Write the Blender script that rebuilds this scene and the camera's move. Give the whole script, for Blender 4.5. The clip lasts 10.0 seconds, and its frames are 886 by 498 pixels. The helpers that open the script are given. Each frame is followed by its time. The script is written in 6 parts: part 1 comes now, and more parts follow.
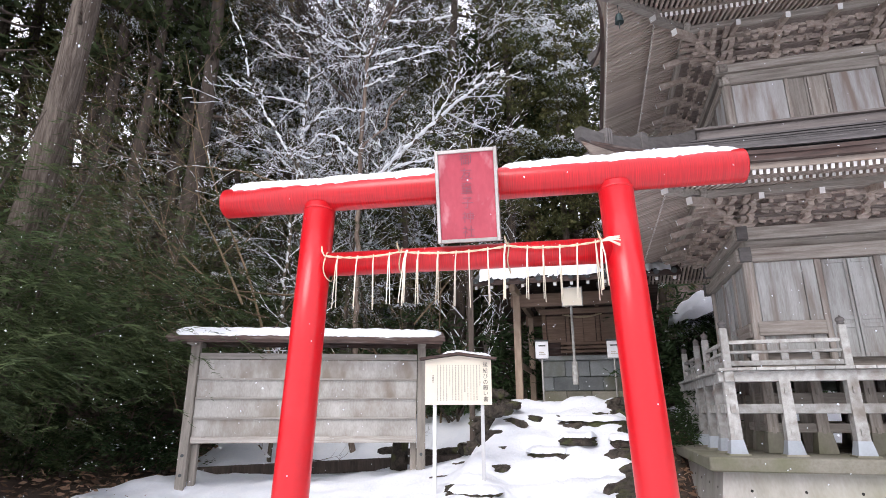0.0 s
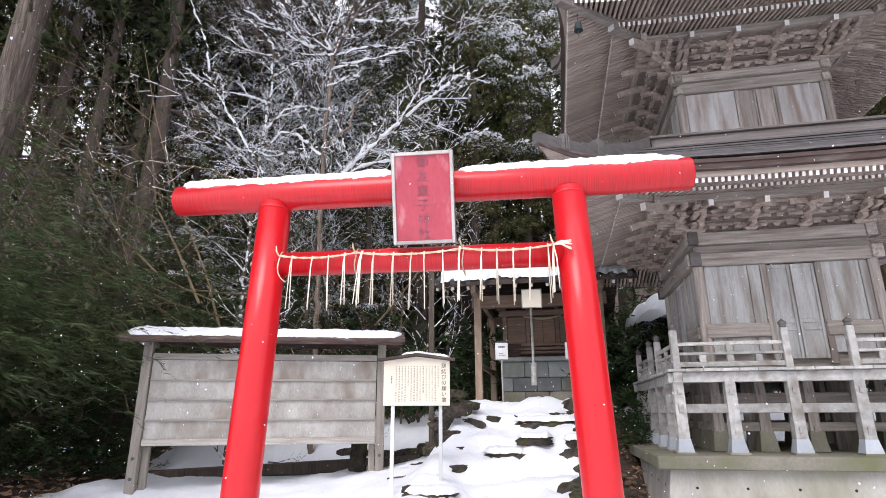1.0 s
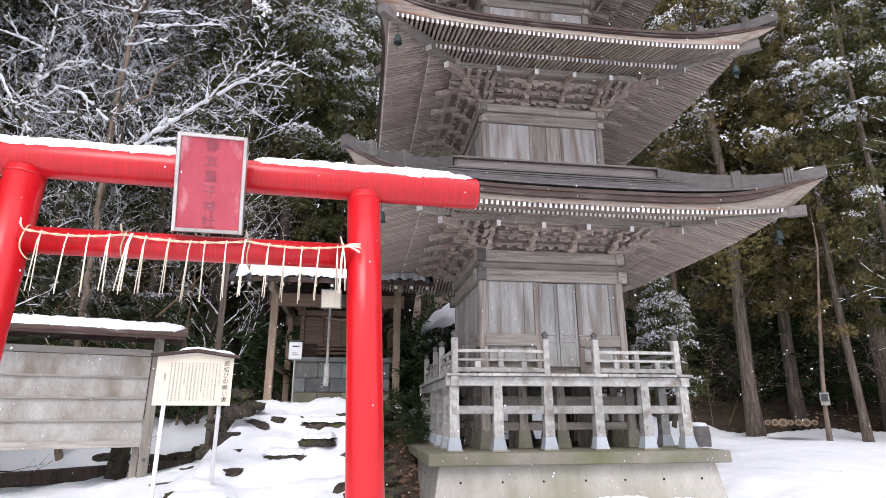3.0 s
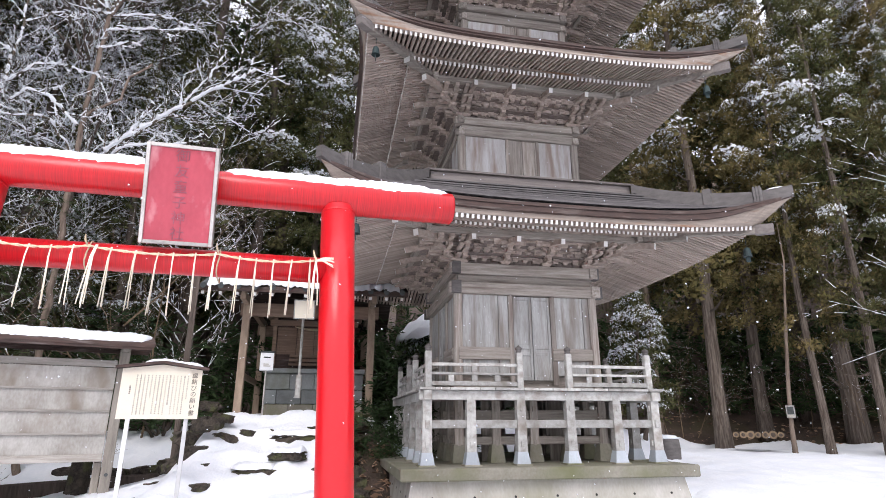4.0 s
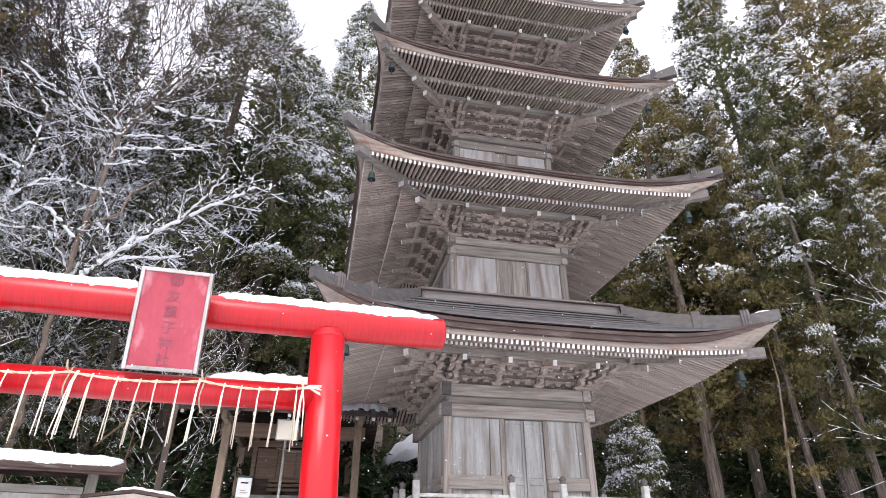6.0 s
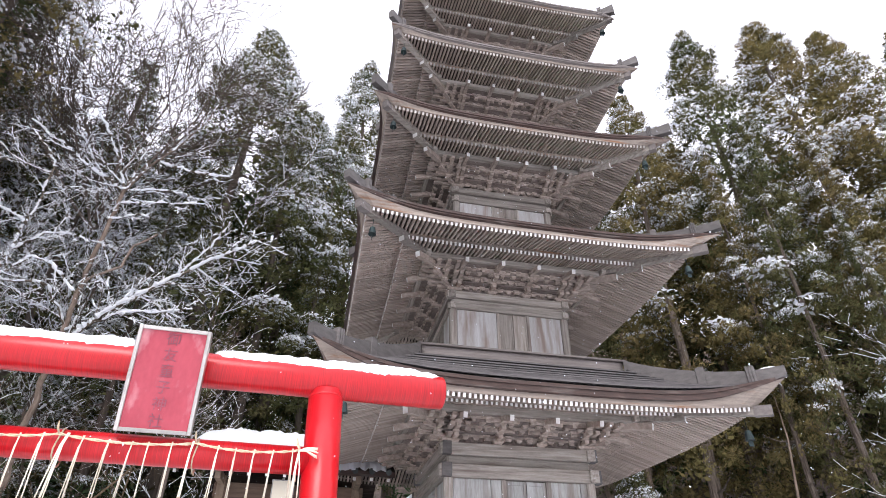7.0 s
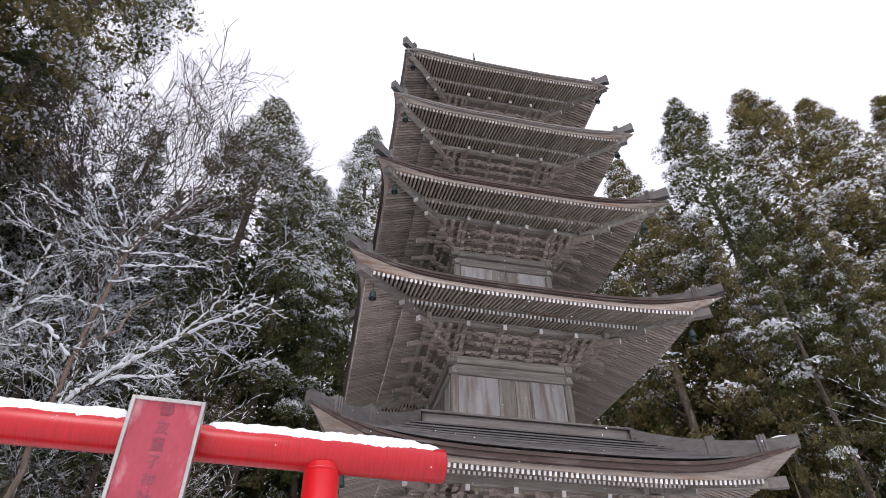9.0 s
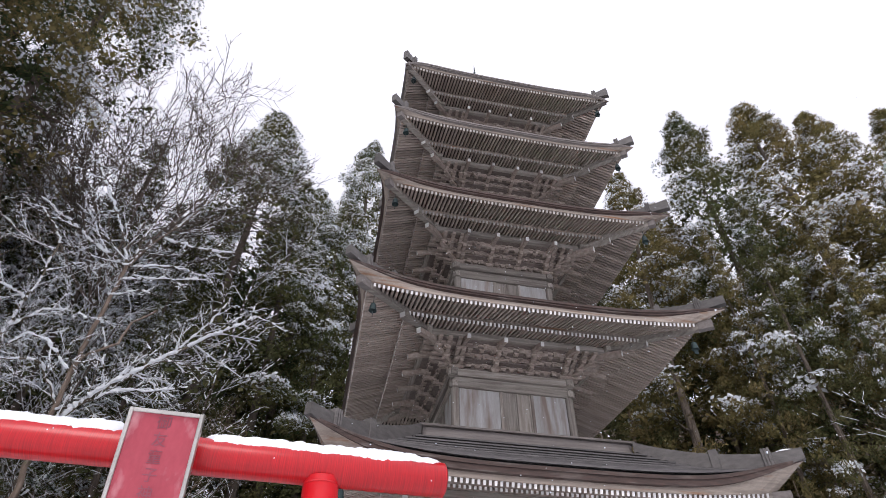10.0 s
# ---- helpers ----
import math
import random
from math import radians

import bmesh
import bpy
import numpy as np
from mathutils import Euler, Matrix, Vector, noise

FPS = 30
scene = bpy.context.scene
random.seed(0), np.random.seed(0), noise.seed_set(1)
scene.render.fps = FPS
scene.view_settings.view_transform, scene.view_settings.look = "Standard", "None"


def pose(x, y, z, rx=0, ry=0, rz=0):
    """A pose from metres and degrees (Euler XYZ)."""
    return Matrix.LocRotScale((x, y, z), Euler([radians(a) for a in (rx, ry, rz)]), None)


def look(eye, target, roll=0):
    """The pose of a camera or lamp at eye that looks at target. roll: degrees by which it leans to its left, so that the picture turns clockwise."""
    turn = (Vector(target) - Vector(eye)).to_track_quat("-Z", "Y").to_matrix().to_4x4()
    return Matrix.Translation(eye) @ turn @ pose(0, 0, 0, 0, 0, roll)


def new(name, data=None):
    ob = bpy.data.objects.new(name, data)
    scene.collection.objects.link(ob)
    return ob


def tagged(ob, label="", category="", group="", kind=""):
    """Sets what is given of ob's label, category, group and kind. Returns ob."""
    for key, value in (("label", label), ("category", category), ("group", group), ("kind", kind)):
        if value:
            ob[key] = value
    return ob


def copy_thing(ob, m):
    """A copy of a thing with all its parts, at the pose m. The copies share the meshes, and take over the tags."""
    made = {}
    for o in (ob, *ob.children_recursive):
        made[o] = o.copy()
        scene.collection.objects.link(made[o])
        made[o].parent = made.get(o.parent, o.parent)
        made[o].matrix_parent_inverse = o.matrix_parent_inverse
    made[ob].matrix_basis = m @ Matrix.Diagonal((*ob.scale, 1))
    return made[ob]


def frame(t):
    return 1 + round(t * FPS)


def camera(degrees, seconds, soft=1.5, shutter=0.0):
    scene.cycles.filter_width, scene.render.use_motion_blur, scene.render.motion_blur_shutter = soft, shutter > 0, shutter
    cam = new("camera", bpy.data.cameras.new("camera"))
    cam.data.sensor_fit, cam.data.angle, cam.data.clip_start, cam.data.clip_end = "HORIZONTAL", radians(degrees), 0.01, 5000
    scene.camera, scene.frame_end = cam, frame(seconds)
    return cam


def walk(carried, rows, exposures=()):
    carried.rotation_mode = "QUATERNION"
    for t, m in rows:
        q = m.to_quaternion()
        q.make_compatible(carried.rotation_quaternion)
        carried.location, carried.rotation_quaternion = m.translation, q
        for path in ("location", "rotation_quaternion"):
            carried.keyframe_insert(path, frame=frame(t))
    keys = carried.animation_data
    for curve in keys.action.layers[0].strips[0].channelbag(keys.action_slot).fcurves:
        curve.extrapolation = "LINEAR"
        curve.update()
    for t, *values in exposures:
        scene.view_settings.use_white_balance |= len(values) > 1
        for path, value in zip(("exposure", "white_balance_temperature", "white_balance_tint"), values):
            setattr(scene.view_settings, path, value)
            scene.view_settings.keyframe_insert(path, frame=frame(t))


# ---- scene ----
cam = camera(76.4, 10.0, soft=0.75)
# seconds, eye (x, y, z), heading, pitch, roll
PATH = [
    (0, 0.000, 0.000, 1.550, 14.60, 16.26, 0.03),
    (0.5, 0.032, -0.003, 1.542, 13.95, 16.39, 0.28),
    (1, 0.082, -0.008, 1.549, 11.06, 16.33, 0.26),
    (1.5, 0.147, -0.018, 1.553, 4.75, 16.34, 0.28),
    (2, 0.197, -0.025, 1.547, -1.89, 16.34, 0.28),
    (2.5, 0.233, -0.029, 1.552, -5.85, 16.23, 0.23),
    (3, 0.256, -0.037, 1.544, -8.33, 16.37, 0.14),
    (4.5, 0.271, -0.036, 1.628, -11.36, 19.07, 0.05),
    (5, 0.265, -0.042, 1.655, -11.67, 22.25, -0.01),
    (5.5, 0.258, -0.069, 1.674, -11.81, 25.40, -0.14),
    (7, 0.252, -0.113, 1.733, -11.78, 33.56, -0.27),
    (7.5, 0.249, -0.118, 1.751, -11.74, 35.55, -0.28),
    (8, 0.247, -0.121, 1.762, -11.70, 37.44, -0.27),
    (8.5, 0.249, -0.126, 1.766, -11.64, 38.78, -0.29),
    (9, 0.254, -0.120, 1.776, -11.62, 39.74, -0.26),
    (9.5, 0.258, -0.114, 1.772, -11.57, 40.75, -0.27),
    (10, 0.262, -0.100, 1.771, -11.50, 41.10, -0.30),
]
walk(cam, [(t, pose(x, y, z, 90 + p, 0, h) @ pose(0, 0, 0, 0, 0, -r)) for t, x, y, z, h, p, r in PATH],
     exposures=[(t, e, 6500, 13.5) for t, e in ((0, 0.13), (2, 0.09), (4.5, 0.18), (5.5, 0.28), (7, 0.18), (7.5, 0.05), (8.5, -0.29), (10, -0.41))])

# ---- light: a bright overcast winter sky ----
world = bpy.data.worlds.new("overcast_sky")
scene.world = world
world.use_nodes = True
nt = world.node_tree
nt.nodes.clear()
sky = nt.nodes.new("ShaderNodeTexSky")
sky.sky_type, sky.sun_disc = "NISHITA", False
sky.sun_elevation, sky.sun_rotation = radians(42), radians(200)
sky.air_density, sky.dust_density, sky.ozone_density = 1.0, 4.0, 1.0
grey = nt.nodes.new("ShaderNodeMix")
grey.data_type = "RGBA"
grey.inputs["Factor"].default_value = 0.9
grey.inputs["B"].default_value = (9.4, 9.45, 10.45, 1)
back = nt.nodes.new("ShaderNodeBackground")
back.inputs["Strength"].default_value = 0.17
wout = nt.nodes.new("ShaderNodeOutputWorld")
nt.links.new(sky.outputs["Color"], grey.inputs["A"])
nt.links.new(grey.outputs["Result"], back.inputs["Color"])
nt.links.new(back.outputs["Background"], wout.inputs["Surface"])

sun = new("sun", bpy.data.lights.new("sun", "SUN"))
sun.data.energy, sun.data.angle, sun.data.color = 1.5, radians(30), (1.0, 0.985, 0.96)
sun.matrix_world = look((-6, -18, 20), (0, 0, 0))

# ---- materials ----
def material(name, a, b, rough=0.7, scale=6.0, stretch=(1, 1, 1), bump=0.2, fine=60.0, metal=0.0, stain=None, stain_scale=1.3,
             stain_cut=(0.5, 0.7), vary=0.25, spec=0.4, bump_scale=0.01, island=0.0):
    """Two tones mixed by a coarse and a fine noise, in metres, with an optional stain of a shape of its own."""
    m = bpy.data.materials.new(name)
    m.use_nodes = True
    t = m.node_tree
    n, l = t.nodes, t.links
    bsdf = n["Principled BSDF"]
    co = n.new("ShaderNodeTexCoord")
    info = n.new("ShaderNodeObjectInfo")
    mp = n.new("ShaderNodeMapping")
    mp.inputs["Scale"].default_value = stretch
    shift = n.new("ShaderNodeVectorMath")
    shift.operation = "MULTIPLY_ADD"
    comb = n.new("ShaderNodeCombineXYZ")
    for i in range(3):
        l.new(info.outputs["Random"], comb.inputs[i])
    l.new(comb.outputs[0], shift.inputs[0])
    shift.inputs[1].default_value = (7.3, 5.1, 3.7)
    l.new(co.outputs["Object"], shift.inputs[2])
    l.new(shift.outputs[0], mp.inputs["Vector"])
    n1, n2 = n.new("ShaderNodeTexNoise"), n.new("ShaderNodeTexNoise")
    n1.inputs["Scale"].default_value, n1.inputs["Detail"].default_value = scale, 6
    n2.inputs["Scale"].default_value, n2.inputs["Detail"].default_value = fine, 4
    l.new(mp.outputs[0], n1.inputs["Vector"])
    l.new(mp.outputs[0], n2.inputs["Vector"])
    add = n.new("ShaderNodeMath")
    add.operation = "MULTIPLY_ADD"
    l.new(n2.outputs["Fac"], add.inputs[0])
    add.inputs[1].default_value = 0.5
    l.new(n1.outputs["Fac"], add.inputs[2])
    rng = n.new("ShaderNodeMapRange")
    rng.inputs["From Min"].default_value, rng.inputs["From Max"].default_value = 0.5, 1.0
    l.new(add.outputs[0], rng.inputs["Value"])
    mix = n.new("ShaderNodeMix")
    mix.data_type = "RGBA"
    mix.inputs["A"].default_value, mix.inputs["B"].default_value = (*a, 1), (*b, 1)
    l.new(rng.outputs["Result"], mix.inputs["Factor"])
    colour = mix.outputs["Result"]
    if stain:
        n3 = n.new("ShaderNodeTexNoise")
        n3.inputs["Scale"].default_value, n3.inputs["Detail"].default_value = stain_scale, 5
        l.new(mp.outputs[0], n3.inputs["Vector"])
        r3 = n.new("ShaderNodeMapRange")
        r3.inputs["From Min"].default_value, r3.inputs["From Max"].default_value = stain_cut
        l.new(n3.outputs["Fac"], r3.inputs["Value"])
        mx = n.new("ShaderNodeMix")
        mx.data_type = "RGBA"
        mx.inputs["B"].default_value = (*stain, 1)
        l.new(r3.outputs["Result"], mx.inputs["Factor"])
        l.new(colour, mx.inputs["A"])
        colour = mx.outputs["Result"]
    hsv = n.new("ShaderNodeHueSaturation")
    val = n.new("ShaderNodeMapRange")
    val.inputs["To Min"].default_value, val.inputs["To Max"].default_value = 1 - vary, 1 + vary
    l.new(info.outputs["Random"], val.inputs["Value"])
    value = val.outputs["Result"]
    if island:
        geo, more, prod = n.new("ShaderNodeNewGeometry"), n.new("ShaderNodeMapRange"), n.new("ShaderNodeMath")
        more.inputs["To Min"].default_value, more.inputs["To Max"].default_value = 1 - island, 1 + island
        l.new(geo.outputs["Random Per Island"], more.inputs["Value"])
        prod.operation = "MULTIPLY"
        l.new(value, prod.inputs[0])
        l.new(more.outputs["Result"], prod.inputs[1])
        value = prod.outputs[0]
    l.new(value, hsv.inputs["Value"])
    l.new(colour, hsv.inputs["Color"])
    l.new(hsv.outputs["Color"], bsdf.inputs["Base Color"])
    bsdf.inputs["Roughness"].default_value, bsdf.inputs["Metallic"].default_value = rough, metal
    bsdf.inputs["Specular IOR Level"].default_value = spec
    if bump:
        bp = n.new("ShaderNodeBump")
        bp.inputs["Strength"].default_value, bp.inputs["Distance"].default_value = bump, bump_scale
        l.new(add.outputs[0], bp.inputs["Height"])
        l.new(bp.outputs["Normal"], bsdf.inputs["Normal"])
    return m


WOOD_A, WOOD_B = (0.408, 0.374, 0.332), (0.22, 0.192, 0.164)
wood_x = material("weathered_wood_x", WOOD_A, WOOD_B, 0.85, 2.6, (1, 14, 14), 0.35, 22, stain=(0.17, 0.135, 0.115), stain_cut=(0.55, 0.8))
wood_y = material("weathered_wood_y", WOOD_A, WOOD_B, 0.85, 2.6, (14, 1, 14), 0.35, 22, stain=(0.17, 0.135, 0.115), stain_cut=(0.55, 0.8))
wood_z = material("weathered_wood_z", WOOD_A, WOOD_B, 0.85, 2.6, (14, 14, 1), 0.35, 22, stain=(0.22, 0.175, 0.15), stain_cut=(0.52, 0.75))
panel_wood = material("bleached_board", (0.52, 0.525, 0.525), (0.35, 0.325, 0.30), 0.85, 1.6, (7, 7, 0.8), 0.35, 16, stain=(0.27, 0.215, 0.18), stain_cut=(0.5, 0.68), vary=0.08)
panel_low = material("weathered_wall_board", (0.475, 0.485, 0.47), (0.285, 0.277, 0.256), 0.85, 2.0, (7, 7, 0.8), 0.35, 16, stain=(0.225, 0.198, 0.17), stain_cut=(0.5, 0.66), vary=0.1)
rafter_wood = material("rafter_wood", (0.46, 0.39, 0.338), (0.31, 0.252, 0.212), 0.85, 2.6, (14, 1, 14), 0.2, 22, vary=0.18, island=0.3)
bracket_wood = material("bracket_wood", (0.45, 0.38, 0.328), (0.26, 0.208, 0.175), 0.85, 2.6, (8, 8, 8), 0.3, 22, vary=0.12, island=0.22)
curb_wood = material("grey_brown_curb_board", (0.235, 0.21, 0.195), (0.14, 0.122, 0.113), 0.8, 2.6, (1, 14, 14), 0.3, 22, vary=0.1)
# darker than the brackets: shade of the gaps put into the board colour
ceiling_wood = material("bracket_gap_shade_board", (0.27, 0.225, 0.20), (0.16, 0.13, 0.115), 0.9, 3, (8, 8, 8), 0.2, 20)
hall_wood = material("tan_hall_timber", (0.40, 0.305, 0.225), (0.25, 0.185, 0.135), 0.8, 2.6, (6, 6, 2), 0.3, 20)
# soffit coloured near-black: paints in the shade between the rafters
soffit_wood = material("soffit_gap_shade", (0.072, 0.057, 0.048), (0.038, 0.03, 0.026), 0.9, 3, (1, 14, 14), 0.2, 20)
dark_wood = material("roof_board_brown", (0.092, 0.056, 0.046), (0.042, 0.03, 0.026), 0.75, 3, (2, 14, 14), 0.3, 20, stain=(0.16, 0.135, 0.12), stain_cut=(0.55, 0.75))
fascia_wood = material("pale_fascia", (0.37, 0.315, 0.265), (0.22, 0.18, 0.15), 0.85, 2.5, (1, 14, 14), 0.3, 20, stain=(0.24, 0.125, 0.07), stain_cut=(0.58, 0.72))
lintel_wood = material("brown_lintel", (0.29, 0.205, 0.15), (0.165, 0.112, 0.082), 0.85, 2.6, (1, 14, 14), 0.3, 22)
lap_wood = material("lapped_roof_board", (0.15, 0.138, 0.135), (0.055, 0.05, 0.049), 0.5, 3, (2, 14, 14), 0.3, 20, vary=0.2)
# near-black sheet that paints the shadow gaps under the lapped roof boards
lap_shade = material("roof_gap_shade", (0.035, 0.032, 0.031), (0.02, 0.018, 0.017), 0.8, 3, (2, 14, 14), 0.3, 20)
ridge_wood = material("grey_ridge_board", (0.15, 0.138, 0.132), (0.085, 0.078, 0.074), 0.6, 3, (3, 3, 8), 0.25, 30)
rail_wood = material("silvered_wood", (0.47, 0.475, 0.455), (0.272, 0.262, 0.24), 0.85, 3, (5, 5, 5), 0.3, 25, stain=(0.215, 0.19, 0.163), stain_cut=(0.52, 0.72))
white_worn = material("worn_white_end", (0.52, 0.49, 0.455), (0.36, 0.33, 0.30), 0.8, 12, bump=0.1)
white_end = material("white_painted_end", (0.80, 0.79, 0.77), (0.66, 0.64, 0.61), 0.7, 12, bump=0.1)
shoe_metal = material("blue_grey_shoe", (0.46, 0.51, 0.56), (0.36, 0.40, 0.43), 0.55, 6, bump=0.1)
patina = material("green_bronze", (0.035, 0.06, 0.06), (0.02, 0.03, 0.032), 0.55, 14, bump=0.2, metal=0.4)
iron = material("dark_iron_cap", (0.10, 0.115, 0.115), (0.06, 0.065, 0.065), 0.6, 14, bump=0.2, metal=0.3)
concrete = material("aged_concrete", (0.43, 0.415, 0.38), (0.29, 0.278, 0.245), 0.9, 3.2, (1, 1, 0.4), 0.3, 45, stain=(0.19, 0.185, 0.125), stain_scale=1.2, stain_cut=(0.5, 0.72))
mossy_concrete = material("mossy_concrete", (0.30, 0.285, 0.235), (0.18, 0.17, 0.128), 0.9, 3, (1, 1, 1), 0.35, 45, stain=(0.16, 0.165, 0.09), stain_scale=2, stain_cut=(0.45, 0.7))
altar_stone = material("blue_grey_block", (0.25, 0.27, 0.27), (0.15, 0.162, 0.16), 0.9, 3, (1, 1, 1), 0.3, 40, stain=(0.13, 0.135, 0.10), stain_scale=2, stain_cut=(0.52, 0.7))
hole_dark = material("dark_hole", (0.02, 0.02, 0.018), (0.03, 0.03, 0.028), 0.9, 10, bump=0)
red_paint = material("red_paint", (0.64, 0.009, 0.016), (0.56, 0.008, 0.014), 0.28, 2.5, (1, 1, 1), 0.05, 30, vary=0.0, spec=0.5, stain=(0.66, 0.04, 0.05), stain_scale=1.1, stain_cut=(0.5, 0.72))
red_drip = material("red_paint_runs", (0.64, 0.011, 0.018), (0.36, 0.007, 0.011), 0.28, 1.4, (110, 3, 3), 0.06, 4, vary=0.0, spec=0.5)
# the pale stain paints scratches and glossy reflections onto the faded red
plaque_red = material("faded_red_glare_plaque", (0.55, 0.085, 0.115), (0.43, 0.06, 0.085), 0.2, 5, (1, 1, 0.5), bump=0.04, fine=40, stain=(0.70, 0.34, 0.36), stain_scale=7, stain_cut=(0.56, 0.76))
steel = material("dull_steel", (0.55, 0.53, 0.50), (0.36, 0.34, 0.31), 0.35, 5, bump=0.05, metal=0.85)
pale_rope = material("straw_rope", (0.72, 0.62, 0.45), (0.55, 0.44, 0.28), 0.9, 30, bump=0.3)
paper_straw = material("pale_straw", (0.86, 0.80, 0.66), (0.72, 0.64, 0.48), 0.85, 20, (1, 1, 0.2), bump=0.2)
ink = material("grey_ink", (0.22, 0.055, 0.08), (0.28, 0.075, 0.10), 0.7, 20, bump=0)
black_ink = material("black_ink", (0.09, 0.082, 0.07), (0.15, 0.135, 0.115), 0.7, 20, bump=0)
soft_ink = material("brown_grey_ink", (0.36, 0.335, 0.28), (0.46, 0.43, 0.36), 0.8, 40, bump=0)
sign_white = material("cream_sign_board", (0.80, 0.745, 0.62), (0.74, 0.68, 0.55), 0.6, 4, bump=0.05)
white_paint = material("white_painted_post", (0.78, 0.79, 0.80), (0.66, 0.67, 0.68), 0.5, 6, bump=0.1)
notice_board = material("grey_board", (0.52, 0.51, 0.48), (0.30, 0.28, 0.25), 0.85, 1.3, (2.5, 6, 1.2), 0.3, 17, stain=(0.25, 0.215, 0.175), stain_scale=1.1, stain_cut=(0.48, 0.66), vary=0.1)
notice_frame = material("grey_batten", (0.45, 0.425, 0.39), (0.27, 0.245, 0.215), 0.85, 2.4, (1, 12, 12), 0.3, 20)
notice_post = material("grey_post", (0.34, 0.31, 0.27), (0.20, 0.18, 0.155), 0.85, 2.4, (12, 12, 1), 0.3, 20)
snow_mat = material("fresh_snow", (0.87, 0.89, 0.92), (0.76, 0.80, 0.86), 0.65, 2.5, bump=0.6, fine=28, vary=0.0, bump_scale=0.03)
earth = material("leaf_litter", (0.13, 0.09, 0.07), (0.05, 0.038, 0.031), 0.95, 3, bump=1.0, fine=55, vary=0, bump_scale=0.04, stain=(0.085, 0.075, 0.04), stain_scale=0.8)
rock_mat = material("dark_rock", (0.10, 0.082, 0.065), (0.018, 0.015, 0.012), 0.9, 9, bump=1.0, fine=38, bump_scale=0.07, stain=(0.075, 0.078, 0.034), stain_scale=5, stain_cut=(0.5, 0.62))
bark = material("cedar_bark", (0.30, 0.235, 0.185), (0.13, 0.095, 0.075), 0.95, 2.2, (9, 9, 0.8), 0.9, 14, bump_scale=0.03)
bark_mid = material("furrowed_bark", (0.27, 0.225, 0.185), (0.065, 0.048, 0.038), 0.95, 2.6, (9, 9, 0.6), 1.0, 9, bump_scale=0.05, stain=(0.10, 0.075, 0.06), stain_scale=2.5, stain_cut=(0.5, 0.62))
bark_dark = material("dark_bark", (0.14, 0.11, 0.09), (0.06, 0.048, 0.04), 0.95, 2.2, (9, 9, 0.8), 0.9, 14, bump_scale=0.03)
twig_mat = material("bare_twig", (0.145, 0.118, 0.085), (0.07, 0.056, 0.042), 0.9, 10, bump=0.3)
brown_twig = material("brown_twig", (0.24, 0.175, 0.11), (0.14, 0.098, 0.06), 0.9, 10, bump=0.3)


def foliage(name, a, b, vary=0.25, through_=0.4):
    """Leaves whose tone differs from spray to spray; through_: the share of light that passes."""
    m = bpy.data.materials.new(name)
    m.use_nodes = True
    n, l = m.node_tree.nodes, m.node_tree.links
    p = n["Principled BSDF"]
    geo, co, tex = n.new("ShaderNodeNewGeometry"), n.new("ShaderNodeTexCoord"), n.new("ShaderNodeTexNoise")
    tex.inputs["Scale"].default_value = 0.9
    tex.inputs["Detail"].default_value = 4
    l.new(co.outputs["Object"], tex.inputs["Vector"])
    ramp = n.new("ShaderNodeMapRange")
    ramp.inputs["From Min"].default_value, ramp.inputs["From Max"].default_value = 0.35, 0.65
    l.new(tex.outputs["Fac"], ramp.inputs["Value"])
    mx = n.new("ShaderNodeMix")
    mx.data_type = "RGBA"
    mx.inputs["A"].default_value, mx.inputs["B"].default_value = (*a, 1), (*b, 1)
    l.new(ramp.outputs["Result"], mx.inputs["Factor"])
    hsv, val = n.new("ShaderNodeHueSaturation"), n.new("ShaderNodeMapRange")
    val.inputs["To Min"].default_value, val.inputs["To Max"].default_value = 1 - 2 * vary, 1 + 2 * vary
    l.new(geo.outputs["Random Per Island"], val.inputs["Value"])
    l.new(val.outputs["Result"], hsv.inputs["Value"])
    l.new(mx.outputs["Result"], hsv.inputs["Color"])
    l.new(hsv.outputs["Color"], p.inputs["Base Color"])
    p.inputs["Roughness"].default_value = 0.75
    p.inputs["Specular IOR Level"].default_value = 0.25
    if through_:
        thru, both = n.new("ShaderNodeBsdfTranslucent"), n.new("ShaderNodeMixShader")
        l.new(hsv.outputs["Color"], thru.inputs["Color"])
        both.inputs["Fac"].default_value = through_
        l.new(p.outputs["BSDF"], both.inputs[1])
        l.new(thru.outputs["BSDF"], both.inputs[2])
        l.new(both.outputs["Shader"], n["Material Output"].inputs["Surface"])
    return m


cedar_green = foliage("cedar_foliage", (0.088, 0.106, 0.042), (0.150, 0.135, 0.056))
cedar_brown = foliage("winter_cedar_foliage", (0.165, 0.150, 0.057), (0.245, 0.188, 0.082))
deep_green = foliage("low_cedar_foliage", (0.062, 0.096, 0.041), (0.092, 0.118, 0.050))
litter_mat = foliage("fallen_leaves", (0.24, 0.15, 0.10), (0.32, 0.21, 0.14), 0.3, 0)
shrub_green = foliage("shrub_leaves", (0.040, 0.070, 0.030), (0.055, 0.085, 0.034))
snow_spray = foliage("snow_on_leaves", (0.86, 0.90, 0.96), (0.92, 0.95, 0.99), 0.02, 0.42)
# lumps of snow on twigs, bright with the sky's light from above
bead_snow = foliage("snow_on_twigs", (0.92, 0.95, 0.99), (0.95, 0.97, 1.0), 0.01, 0.35)

